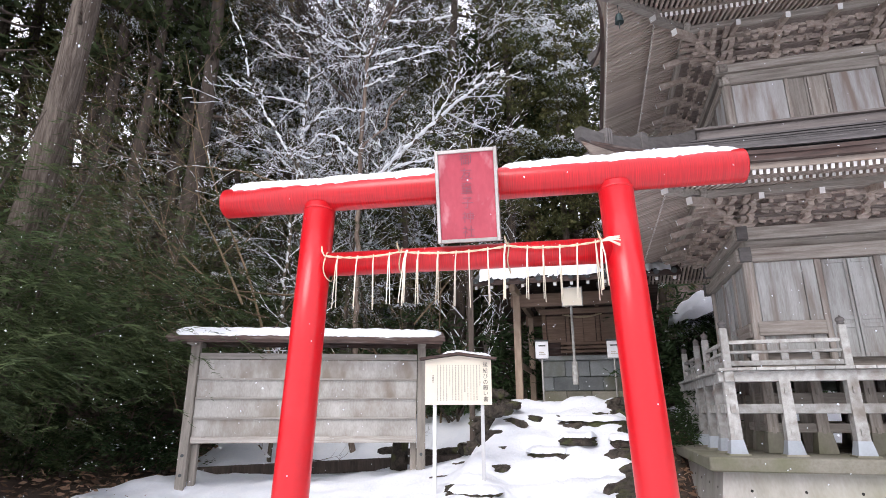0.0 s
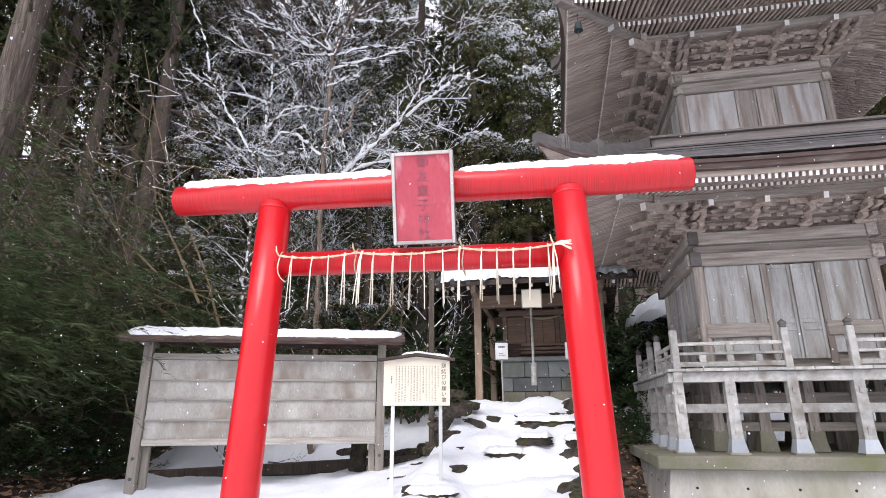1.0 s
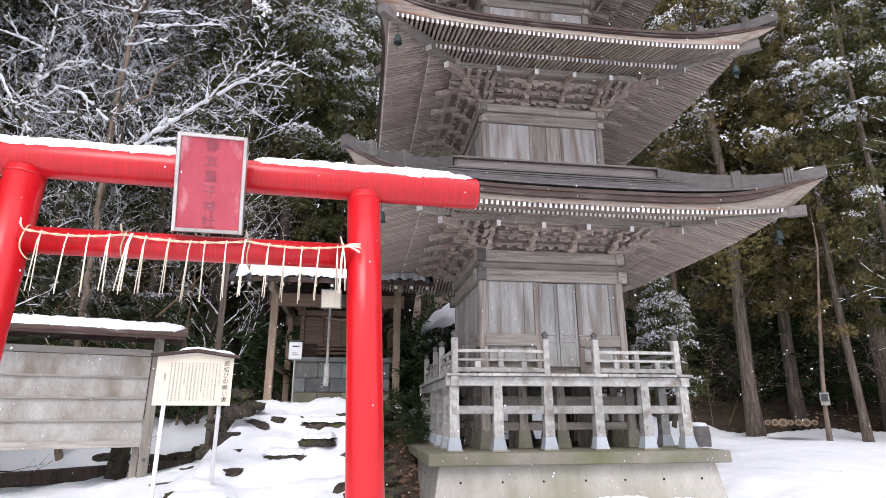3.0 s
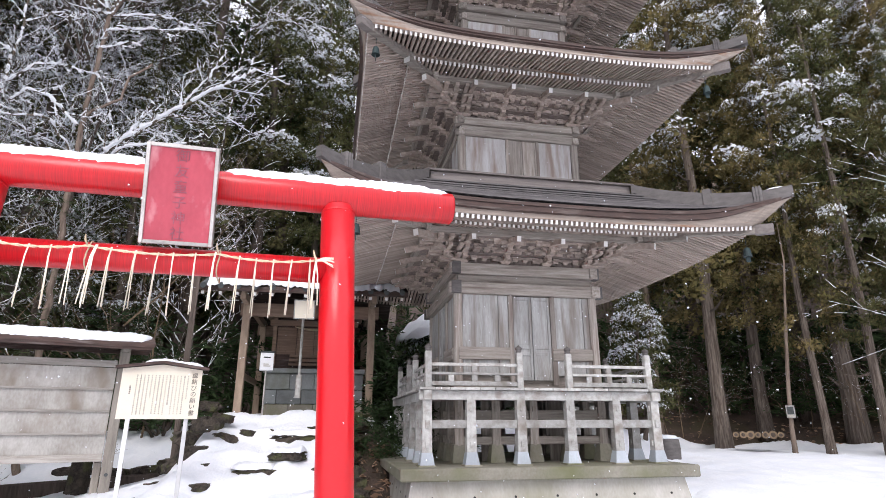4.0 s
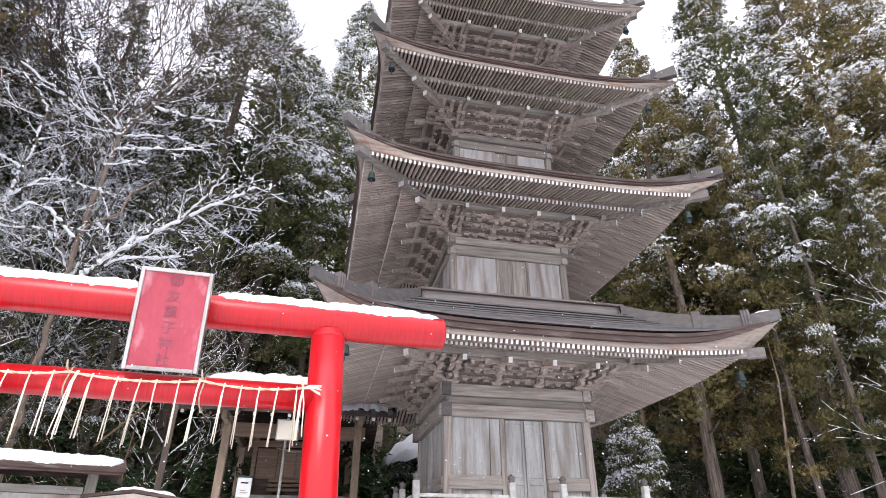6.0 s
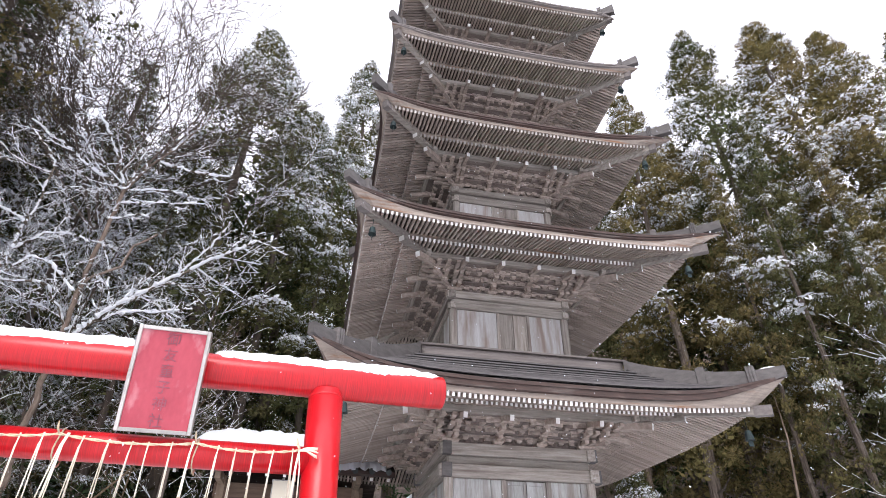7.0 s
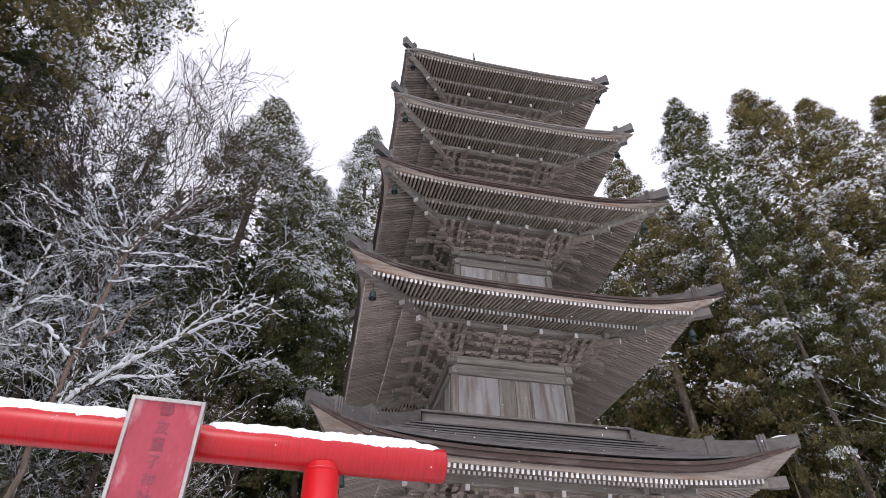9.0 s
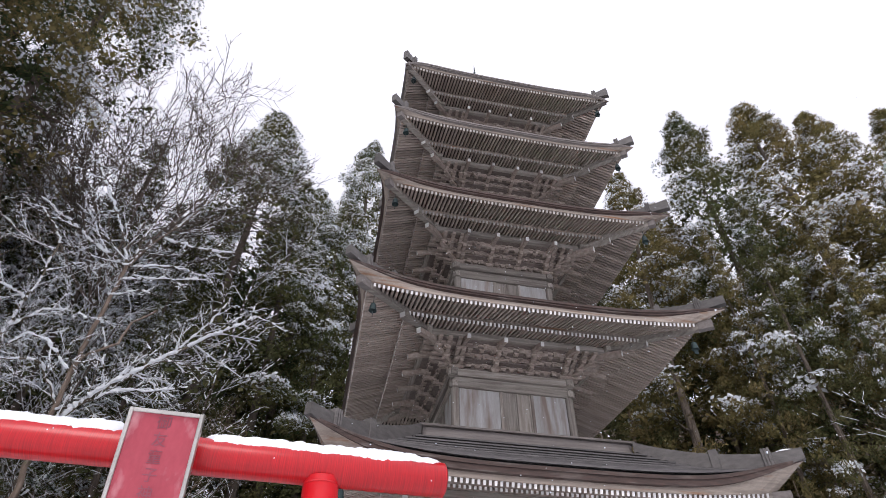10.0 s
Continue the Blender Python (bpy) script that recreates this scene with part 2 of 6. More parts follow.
# ---- mesh tools ----
class Build:
    """Collects vertices and faces of one mesh."""

    def __init__(self):
        self.v, self.f, self.m = [], [], []

    def add(self, verts, faces, slot=0):
        o = len(self.v)
        self.v.extend([tuple(p) for p in verts])
        for i, f in enumerate(faces):
            self.f.append(tuple(o + k for k in f))
            self.m.append(slot[i] if isinstance(slot, (list, tuple)) else slot)
        return self

    def box(self, x0, x1, y0, y1, z0, z1, slot=0, m=None, c=0.0):
        """An upright box; c: its chamfer; m: a pose."""
        if c <= 0:
            vs = [Vector((x, y, z)) for z in (z0, z1) for y in (y0, y1) for x in (x0, x1)]
            fs = [(0, 2, 3, 1), (4, 5, 7, 6), (0, 1, 5, 4), (2, 6, 7, 3), (0, 4, 6, 2), (1, 3, 7, 5)]
        else:
            vs, ids = [], {}
            for sx in (0, 1):
                for sy in (0, 1):
                    for sz in (0, 1):
                        p = Vector(((x0, x1)[sx], (y0, y1)[sy], (z0, z1)[sz]))
                        q = Vector((c if sx == 0 else -c, c if sy == 0 else -c, c if sz == 0 else -c))
                        for a in range(3):
                            w = p + q
                            w[a] = p[a]
                            ids[sx, sy, sz, a] = len(vs)
                            vs.append(w)
            I = ids
            fs = []
            for a in range(3):
                b, d = (a + 1) % 3, (a + 2) % 3
                for s in (0, 1):
                    ring = []
                    for u, w in ((0, 0), (1, 0), (1, 1), (0, 1)):
                        k = [0, 0, 0]
                        k[a], k[b], k[d] = s, u, w
                        ring.append(I[(*k, a)])
                    fs.append(tuple(ring if s else ring[::-1]))
                for u in (0, 1):
                    for w in (0, 1):
                        k0, k1 = [0, 0, 0], [0, 0, 0]
                        k0[b], k0[d], k1[b], k1[d] = u, w, u, w
                        k0[a], k1[a] = 0, 1
                        q = (I[(*k0, b)], I[(*k1, b)], I[(*k1, d)], I[(*k0, d)])
                        fs.append(q if u == w else q[::-1])
            for sx in (0, 1):
                for sy in (0, 1):
                    for sz in (0, 1):
                        q = (I[sx, sy, sz, 0], I[sx, sy, sz, 1], I[sx, sy, sz, 2])
                        fs.append(q if (sx + sy + sz) % 2 else q[::-1])
        if m is not None:
            vs = [m @ p for p in vs]
        return self.add(vs, fs, slot)

    def beam(self, a, b, w, h, slot=0, end=None, up=(0, 0, 1)):
        """A bar of width w and height h from a to b (its axis); end: the slot of the face at b."""
        a, b = Vector(a), Vector(b)
        d = (b - a).normalized()
        s = d.cross(Vector(up)).normalized()
        u = s.cross(d)
        vs = [p + s * (i * w / 2) + u * (j * h / 2) for p in (a, b) for i, j in ((-1, -1), (1, -1), (1, 1), (-1, 1))]
        fs = [(0, 1, 2, 3), (7, 6, 5, 4), (0, 4, 5, 1), (1, 5, 6, 2), (2, 6, 7, 3), (3, 7, 4, 0)]
        return self.add(vs, fs, [slot, slot if end is None else end, slot, slot, slot, slot])

    def tube(self, pts, radii, n=8, slot=0, caps=True):
        rings, o = [], len(self.v)
        pts = [Vector(p) for p in pts]
        side = None
        for i, p in enumerate(pts):
            d = (pts[min(i + 1, len(pts) - 1)] - pts[max(i - 1, 0)]).normalized()
            ref = side if side is not None else (Vector((1, 0, 0)) if abs(d.x) < 0.9 else Vector((0, 1, 0)))
            side = (ref - d * ref.dot(d)).normalized()
            t = d.cross(side)
            r = radii[i] if hasattr(radii, "__len__") else radii
            rings.append([p + (side * math.cos(a) + t * math.sin(a)) * r for a in [2 * math.pi * k / n for k in range(n)]])
        vs = [v for r in rings for v in r]
        fs = [(i * n + k, i * n + (k + 1) % n, (i + 1) * n + (k + 1) % n, (i + 1) * n + k) for i in range(len(rings) - 1) for k in range(n)]
        if caps:
            fs += [tuple(range(n))[::-1], tuple((len(rings) - 1) * n + k for k in range(n))]
        return self.add(vs, fs, slot)

    def lathe(self, profile, n=12, at=(0, 0, 0), slot=0):
        """profile: (radius, z) from below upwards."""
        x, y, z = at
        return self.tube([(x, y, z + h) for _, h in profile], [r for r, _ in profile], n, slot)

    def strip(self, rows, slot=0, closed=False):
        """A sheet through rows of points of equal number."""
        k = len(rows[0])
        fs = [(i * k + j, i * k + j + 1, (i + 1) * k + j + 1, (i + 1) * k + j) for i in range(len(rows) - 1) for j in range(k - 1)]
        return self.add([p for r in rows for p in r], fs, slot)

    def mesh(self, name, mats, smooth=False):
        me = bpy.data.meshes.new(name)
        me.from_pydata(self.v, [], self.f)
        for m in mats if isinstance(mats, (list, tuple)) else (mats,):
            me.materials.append(m)
        me.polygons.foreach_set("material_index", self.m)
        if smooth:
            me.polygons.foreach_set("use_smooth", [True] * len(self.f))
        me.update()
        return me


def part(name, b, mats, parent, label="", m=None, smooth=False):
    """Links a Build (or a mesh) as one mesh object under a thing or a part."""
    ob = new(name, b.mesh(name, mats, smooth) if isinstance(b, Build) else b)
    ob.parent = parent
    if m is not None:
        ob.matrix_basis = m
    return tagged(ob, label)


def thing(name, label, category, m=None, group="", kind=""):
    ob = new(name)
    ob.empty_display_size = 0.2
    if m is not None:
        ob.matrix_basis = m
    return tagged(ob, label, category, group, kind)


def solo(name, b, mats, label, category="", kind="", m=None, smooth=False, group=""):
    ob = new(name, b.mesh(name, mats, smooth) if isinstance(b, Build) else b)
    if m is not None:
        ob.matrix_basis = m
    return tagged(ob, label, category, group, kind)


def turn(k):
    return pose(0, 0, 0, 0, 0, 90 * k)


def step(x, a, b):
    t = min(max((x - a) / (b - a), 0.0), 1.0)
    return t * t * (3 - 2 * t)


# ---- ground ----
def ground_z(x, y):
    """Height of the bare ground: a gentle rise, a stepped bank under the small hall, a wooded slope behind."""
    z = (0.062 + 0.022 * step(x, -3.0, -1.6)) * min(max(y, -6), 9.5)
    z += 0.80 * step(y, 6.9, 9.4) * step(x, -1.8, -1.35) * (1 - step(x, 0.9, 1.8))
    z += 0.85 * step(y, 9.3, 11.5) * (1 - step(x, 5.0, 8.0)) * (1 - step(x, -1.8, -1.35) * (1 - step(x, 0.9, 1.8)))
    z += 0.30 * max(0, y - 13.5) * (1 - 0.5 * step(x, 4, 9))
    r = math.hypot(x - 2, y - 3)
    z += (0.7 * step(r, 12.5, 15.0) + 0.62 * min(max(0, r - 15.5), 30)) * step(x, 4, 9) * step(y, -4, 6)
    z += (0.9 * step(-x, 6.5, 11.0) + 0.5 * min(max(0, -x - 12.0), 24)) * step(y, 0, 6)
    return z + 0.05 * noise.noise((x * 0.7, y * 0.7, 3.1))


def sheet(name, x0, x1, y0, y1, d, height, mat, label, keep=None, smooth=True):
    nx, ny = round((x1 - x0) / d), round((y1 - y0) / d)
    b = Build()
    pts = [(x0 + d * i, y0 + d * j) for j in range(ny + 1) for i in range(nx + 1)]
    b.v = [(x, y, height(x, y)) for x, y in pts]
    for j in range(ny):
        for i in range(nx):
            if keep is None or keep(x0 + d * (i + 0.5), y0 + d * (j + 0.5)):
                a = j * (nx + 1) + i
                b.f.append((a, a + 1, a + nx + 2, a + nx + 1))
                b.m.append(0)
    return solo(name, b, mat, label, "ground", "structure", smooth=smooth)


def far_ground(x, y):
    r = math.hypot(x, y)
    inner = ground_z(x, y) - 0.06
    return inner * (1 - step(r, 60, 200)) + (12 + 3 * noise.noise((x * 0.01, y * 0.01, 0))) * step(r, 60, 200) * step(y, -200, 200)


b = Build()
ring = [0.0]
while ring[-1] < 1500:
    ring.append(ring[-1] + max(0.5, ring[-1] * 0.09))
rows = [[(r * math.cos(a), 4 + r * math.sin(a), far_ground(r * math.cos(a), 4 + r * math.sin(a))) for a in [2 * math.pi * k / 96 for k in range(97)]] for r in ring]
b.strip(rows)
solo("ground", b, earth, "dark brown leaf litter under the trees", "ground", "structure", smooth=True)


def snow_depth(x, y):
    """Depth of the snow cover; below zero the litter shows."""
    d = 0.10 + 0.14 * (noise.noise((x * 0.55, y * 0.55, 8.0)) + 0.5 * noise.noise((x * 1.7, y * 1.7, 2.0)) + 0.25 * noise.noise((x * 5, y * 5, 1.0)))
    open_ = 1 - step(-x, 6.3, 7.9) * step(y, 0, 5)
    d -= 0.32 * (1 - open_)
    d += 0.02 * step(x, -2.0, -1.5) * (1 - step(x, 0.3, 0.6)) * (1 - step(y, 9.6, 11))
    d += 0.12 * math.exp(-((x + 1.25) ** 2 + (y - 6.75) ** 2) / 0.12)
    d += 0.14 * step(x, 4.6, 5.2)
    d -= 0.6 * step(math.hypot(x - 2, y - 3), 13.2, 14.0) * step(x, 4, 6)
    d -= 0.5 * step(y, 12.3, 13.5) * (1 - step(x, 3, 6))
    d -= 0.35 * step(x, 0.35, 0.6) * (1 - step(x, 1.0, 1.4)) * step(y, 4.5, 5.5)
    return d


def snow_z(x, y):
    z, d = ground_z(x, y), snow_depth(x, y)
    if -2.2 < x < 1.2 and 6.6 < y < 9.9:  # the treads of the stepped path
        s = (y - 6.9 + 0.10 * noise.noise((x * 1.6, 0, 2.0))) / 2.5 * 5
        f = s - math.floor(s)
        z += 0.15 * (step(f, 0.0, 0.30) - f) * (0.7 + 0.6 * noise.noise((x * 1.5, y, 9.0))) * step(y, 6.7, 7.1) * (1 - step(y, 9.3, 9.6)) * step(x, -1.9, -1.5) * (1 - step(x, 0.4, 0.9))
        z += 0.06 * noise.noise((x * 2.6, y * 2.6, 5.0)) + 0.055 * noise.noise((x * 6, y * 6, 5.0)) + 0.03 * abs(noise.noise((x * 13, y * 13, 2.0)))
    rough = 0.022 * noise.noise((x * 3.3, y * 3.3, 1.5)) + 0.014 * noise.noise((x * 8.5, y * 8.5, 4.5)) + 0.01 * abs(noise.noise((x * 17, y * 17, 7.5)))
    return z + max(-0.05, min(d, 0.2)) + rough


def snow_keep(x, y):
    return snow_depth(x, y) > -0.05


sheet("snow_cover", -12, 16, -2, 16, 0.085, snow_z, snow_mat, "fresh white snow lying over the ground", snow_keep)
# snow out of view, added to bounce light up under the eaves
sheet("snow_field", -40, 40, -60, -2, 2.0, lambda x, y: ground_z(x, y) + 0.05, snow_mat, "unseen snow-covered ground before the gate, added to bounce light")
sheet("snow_field_side", 16, 40, -2, 8, 1.0, lambda x, y: ground_z(x, y) + 0.05, snow_mat, "unseen snow-covered ground beside the pagoda, added to bounce light", lambda x, y: math.hypot(x - 2, y - 3) < 60 and y < 1)

# ---- the red gate ----
gate = thing("torii_gate", "bright red tubular steel torii gate with snow along its top beam", "gate", pose(-0.845, 3.753, 0, 0, 0, 3.61))
KZ, KH, KR, KL = 3.148, 1.935, 0.116, 1.885
b = Build()
b.tube([(-KL, 0, KZ), (-KL + 0.012, 0, KZ), (-0.6, 0, KZ), (0.6, 0, KZ), (KH - 0.012, 0, KZ), (KH, 0, KZ)], [KR - 0.012, KR, KR, KR, KR, KR - 0.012], 40)
part("top_beam", b, red_drip, gate, smooth=True)
for s in (-1, 1):
    b = Build()
    b.tube([(s * (1.085 + 0.04 * (KZ - z)), 0, z) for z in (KZ - 0.07, 2.0, 1.0, 0.1)], [0.118, 0.121, 0.124, 0.127], 36)
    leg = part("leg", b, red_paint, gate, smooth=True)
    b = Build()
    b.tube([(s * (1.085 + 0.04 * (KZ - z)), 0, z) for z in (KZ - 0.102, KZ - 0.118)], [0.1185, 0.1192], 36)
    part("weld_ring", b, red_paint, leg, smooth=True)
b = Build()
b.tube([(-1.1, 0, 2.606), (1.1, 0, 2.606)], 0.088, 32)
part("tie_beam", b, red_drip, gate, smooth=True)


def snow_line(length, width, thick, seed, n=150, k=9):
    """A long low ridge of snow with an uneven edge, along x from 0."""
    b, rows = Build(), []
    for i in range(n + 1):
        x = length * i / n
        e = min(1, i / 4, (n - i) / 4)
        h = thick * (0.9 + 0.5 * noise.noise((x * 2.2, seed, 0)) + 0.18 * noise.noise((x * 14, seed, 0))) * e ** 0.5 + 0.002
        w0 = width * (1 + 0.22 * noise.noise((x * 3.1, seed, 4)) + 0.16 * noise.noise((x * 11, seed, 4)) + 0.12 * noise.noise((x * 31, seed, 4))) * (0.3 + 0.7 * e)
        w1 = width * (1 + 0.22 * noise.noise((x * 3.1, seed, 9)) + 0.16 * noise.noise((x * 11, seed, 9)) + 0.12 * noise.noise((x * 31, seed, 9))) * (0.3 + 0.7 * e)
        row = []
        for j in range(k + 1):
            a = math.pi * j / k
            c = math.cos(a)
            row.append((x, -c * (w0 if c > 0 else w1), h * math.sin(a) ** 0.6 + 0.012 * noise.noise((x * 9, j * 0.7, seed)) + 0.008 * noise.noise((x * 36, j * 1.6, seed))))
        rows.append(row)
    return b.strip(rows)


def drape(b, f):
    b.v = [f(Vector(p)) for p in b.v]
    return b


def over_tube(p):
    a = max(-0.098, min(0.098, p.y))
    return (p.x, p.y, KZ + math.sqrt(KR ** 2 - a * a) - 0.004 + p.z)


for x0, n in ((-KL + 0.03, 0.0), (0.30, 5.0)):
    ln = (-0.155 if n == 0 else KH - 0.03) - x0
    s = drape(snow_line(ln, 0.092, 0.05, 3.0 + n, 90), lambda p: over_tube(p + Vector((x0, 0, 0))))
    tagged(solo("beam_snow", s, snow_mat, "ridge of fresh snow on the red top beam", "snow", m=gate.matrix_basis, smooth=True))

# the name board in front of the beams, leaning forward
plq = thing("name_plaque", "faded red shrine name plaque in a steel frame", "plaque", gate.matrix_basis @ pose(0.08, -0.115, 2.695, 14, 0, 0))
W2, HP = 0.205, 0.62
b = Build()
b.box(-W2, W2, -0.02, 0.02, 0, HP, c=0.004)
part("panel", b, plaque_red, plq)
for nm, x0, x1, z0, z1 in (("frame_bar", -W2 - 0.012, -W2 + 0.012, -0.012, HP + 0.012), ("frame_bar", W2 - 0.012, W2 + 0.012, -0.012, HP + 0.012),
                           ("frame_bar", -W2 + 0.012, W2 - 0.012, -0.012, 0.012), ("frame_bar", -W2 + 0.012, W2 - 0.012, HP - 0.012, HP + 0.012)):
    b = Build()
    b.box(x0, x1, -0.035, 0.03, z0, z1, c=0.003)
    part(nm, b, steel, plq, "dull steel")
for x in (-0.12, 0.12):
    part("bracket", Build().box(x - 0.015, x + 0.015, 0.02, 0.11, 0.30, 0.33), steel, plq)


def lettering(text, size, parent, m, mat, name="lettering"):
    """Writing in the built-in font, turned into a mesh."""
    cu = bpy.data.curves.new(name, "FONT")
    cu.body, cu.size, cu.align_x, cu.align_y, cu.extrude = text, size, "CENTER", "CENTER", 0.0008
    tmp = bpy.data.objects.new(name, cu)
    scene.collection.objects.link(tmp)
    me = bpy.data.meshes.new_from_object(tmp.evaluated_get(bpy.context.evaluated_depsgraph_get()))
    bpy.data.objects.remove(tmp)
    me.materials.clear()
    me.materials.append(mat)
    return part(name, me, None, parent, m=m)


for i, ch in enumerate("御友童子神社"):
    lettering(ch, 0.088, plq, pose(0.0, -0.0225, 0.555 - 0.1 * i, 90, 0, 0), ink, "letter")

# straw rope with hanging straws along the tie beam
rope = thing("straw_rope", "pale twisted straw rope with hanging straws tied along a red beam", "rope", gate.matrix_basis @ pose(0, -0.095, 2.59))
ties = [-0.985, -0.42, 0.34, 0.955]
b = Build()
pts = []
for i in range(3):
    for k in range(14):
        u = k / 14
        pts.append((ties[i] + (ties[i + 1] - ties[i]) * u, -0.012 - 0.01 * math.sin(u * math.pi), 0.055 - 0.03 * math.sin(u * math.pi) ** 0.8))
pts.append((ties[3], -0.012, 0.055))
for ph in (0, math.pi):
    b.tube([(x, y + 0.005 * math.cos(i * 1.7 + ph), z + 0.005 * math.sin(i * 1.7 + ph)) for i, (x, y, z) in enumerate(pts)], 0.0052, 6)
part("rope_line", b, pale_rope, rope, smooth=True)
for x in ties:
    b = Build()
    b.tube([(x + 0.006 * math.sin(a * 3), 0.095 - 0.108 * math.cos(a), 0.108 * math.sin(a)) for a in [2 * math.pi * k / 20 for k in range(21)]], 0.005, 5)
    b.tube([(x, -0.016, 0.055), (x - 0.012, -0.03, 0.085), (x - 0.02, -0.02, 0.125)], [0.005, 0.007, 0.004], 5)
    part("tie", b, pale_rope, rope, smooth=True)
rnd = random.Random(4)
for i in range(16):
    x = -0.87 + 1.80 * i / 15 + rnd.uniform(-0.02, 0.02)
    u = [(x - ties[j]) / (ties[j + 1] - ties[j]) for j in range(3) if ties[j] <= x <= ties[j + 1]]
    z0 = 0.055 - 0.03 * math.sin((u[0] if u else 0) * math.pi) ** 0.8
    b = Build()
    for q in range(rnd.choice((2, 2, 2, 3)) + (2 if i == 4 else 0)):
        sx, ln = rnd.uniform(-0.022, 0.02) * (2.4 if i == 4 else 1), rnd.uniform(0.345, 0.395)
        b.tube([(x + 0.004 * q, -0.02, z0 + 0.015), (x + 0.3 * sx, -0.03, z0 - 0.06), (x + sx, -0.022 + rnd.uniform(-0.01, 0.01), z0 - ln)], [0.0032, 0.0042, 0.0036], 5)
    part("hanging_straw", b, paper_straw, rope, smooth=True)
b = Build()
for q in range(12):
    a = rnd.uniform(-0.5, 0.5)
    b.tube([(0.955, -0.02, 0.05), (1.0, -0.04, 0.055 + 0.03 * a), (1.055 + 0.02 * rnd.random(), -0.05 + rnd.uniform(-0.02, 0.02), 0.03 + 0.09 * a)], [0.006, 0.006, 0.004], 5)
for q in range(4):
    a = rnd.uniform(-0.03, 0.03)
    b.tube([(0.955, -0.02, 0.05), (0.965 + a, -0.03, -0.05), (0.97 + 1.6 * a, -0.025, -0.26 + a)], [0.005, 0.005, 0.004], 5)
part("end_tassel", b, paper_straw, rope, smooth=True)

# ---- the roofed notice board ----
nb = thing("notice_board", "empty weathered grey wooden notice board under a small roof", "notice board", pose(-4.09, 7.80, 0, 0, 0, 19.5))
ZT, ZB, HW = 2.42, 1.14, 1.60
edges = [ZT, ZT - 0.10, ZT - 0.385, ZT - 0.66, ZT - 0.94, ZT - 1.20, ZB]
for i in range(1, 5):
    b = Build()
    b.box(-HW, HW, -0.012, 0.012, edges[i + 1], edges[i] - 0.006, c=0.003)
    part("board", b, notice_board, nb)
    b = Build()
    b.box(-HW, HW, -0.040, -0.0125, edges[i + 1] - 0.016, edges[i + 1] + 0.012, c=0.004)
    for k in range(9):
        b.box(-HW + 0.15 + k * 0.36, -HW + 0.21 + k * 0.36, -0.046, -0.040, edges[i + 1] - 0.008, edges[i + 1] + 0.004)
    part("batten", b, notice_frame, nb)
for z0, z1 in ((ZT - 0.10, ZT - 0.012), (ZB, ZB + 0.085)):
    b = Build()
    b.box(-HW, HW, -0.045, 0.03, z0, z1, c=0.006)
    part("rail", b, notice_frame, nb)
for s in (-1, 1):
    b = Build()
    b.box(s * 1.672 - 0.062, s * 1.672 + 0.062, -0.06, 0.06, 0.2, 2.62, c=0.008)
    post = part("post", b, notice_post, nb)
    for z in (0.72, 0.98):
        b = Build()
        b.tube([(s * 1.672, -0.06, z), (s * 1.672, -0.078, z)], 0.022, 10)
        part("bolt", b, iron, post)
    for dy in (-0.0, 0.16):
        b = Build()
        b.box(s * 1.672 - 0.045 + s * 0.11 * (dy == 0) * -1, s * 1.672 + 0.045 + s * 0.11 * (dy == 0) * -1, 0.07 + dy, 0.16 + dy, 0.2, 1.13, c=0.006)
        part("brace_post", b, notice_post, nb)
b = Build()
for sy in (-1, 1):
    b.add([(-2.0, 0, 2.75), (2.0, 0, 2.75), (2.0, sy * 0.36, 2.62), (-2.0, sy * 0.36, 2.62), (-2.0, 0, 2.70), (2.0, 0, 2.70), (2.0, sy * 0.36, 2.57), (-2.0, sy * 0.36, 2.57)],
          [(0, 1, 2, 3), (7, 6, 5, 4), (3, 2, 6, 7), (0, 3, 7, 4), (1, 5, 6, 2)])
roof = part("roof", b, dark_wood, nb, "dark board roof")
b = Build()
b.box(-1.97, 1.97, -0.345, -0.31, 2.535, 2.61, c=0.004)
b.box(-1.97, 1.97, 0.31, 0.345, 2.535, 2.61, c=0.004)
part("eave_board", b, dark_wood, roof)
for x in (-1.672, 1.672):
    b = Build()
    b.box(x - 0.04, x + 0.04, -0.31, 0.31, 2.51, 2.58, c=0.005)
    part("roof_arm", b, notice_post, roof)
s = drape(snow_line(3.94, 0.33, 0.05, 12.0, 110, 10), lambda p: (p.x - 1.97, p.y, 2.75 - 0.36 * abs(p.y) + p.z * (1 if p.x > 0.2 else 0.8)))
solo("roof_snow", s, snow_mat, "layer of fresh snow on the notice board roof", "snow", m=nb.matrix_basis, smooth=True)

# ---- the cream text sign ----
sg = thing("text_sign", "cream sign board with columns of writing on two white posts", "sign", pose(-1.612, 6.93, 0, 0, 0, 10.4))
b = Build()
hw = 0.408
prof = [(-hw, 1.647), (hw, 1.647), (hw, 2.185), (0.0, 2.238), (-hw, 2.185)]
b.add([(x, y, z) for y in (-0.015, 0.015) for x, z in prof], [(0, 1, 2, 3, 4), (9, 8, 7, 6, 5)] + [(i, (i + 5), (i + 1) % 5 + 5, (i + 1) % 5) for i in range(5)])
panel = part("panel", b, sign_white, sg)
for s in (-1, 1):
    b = Build()
    b.beam((0, 0, 2.262), (s * 0.475, 0, 2.196), 0.16, 0.028)
    part("cap_board", b, dark_wood, sg, "brown cap board")
    b = Build()
    b.box(s * 0.292 - 0.022, s * 0.292 + 0.022, 0.016, 0.06, 0.45, 2.15, c=0.004)
    part("post", b, white_paint, sg, "white painted post")
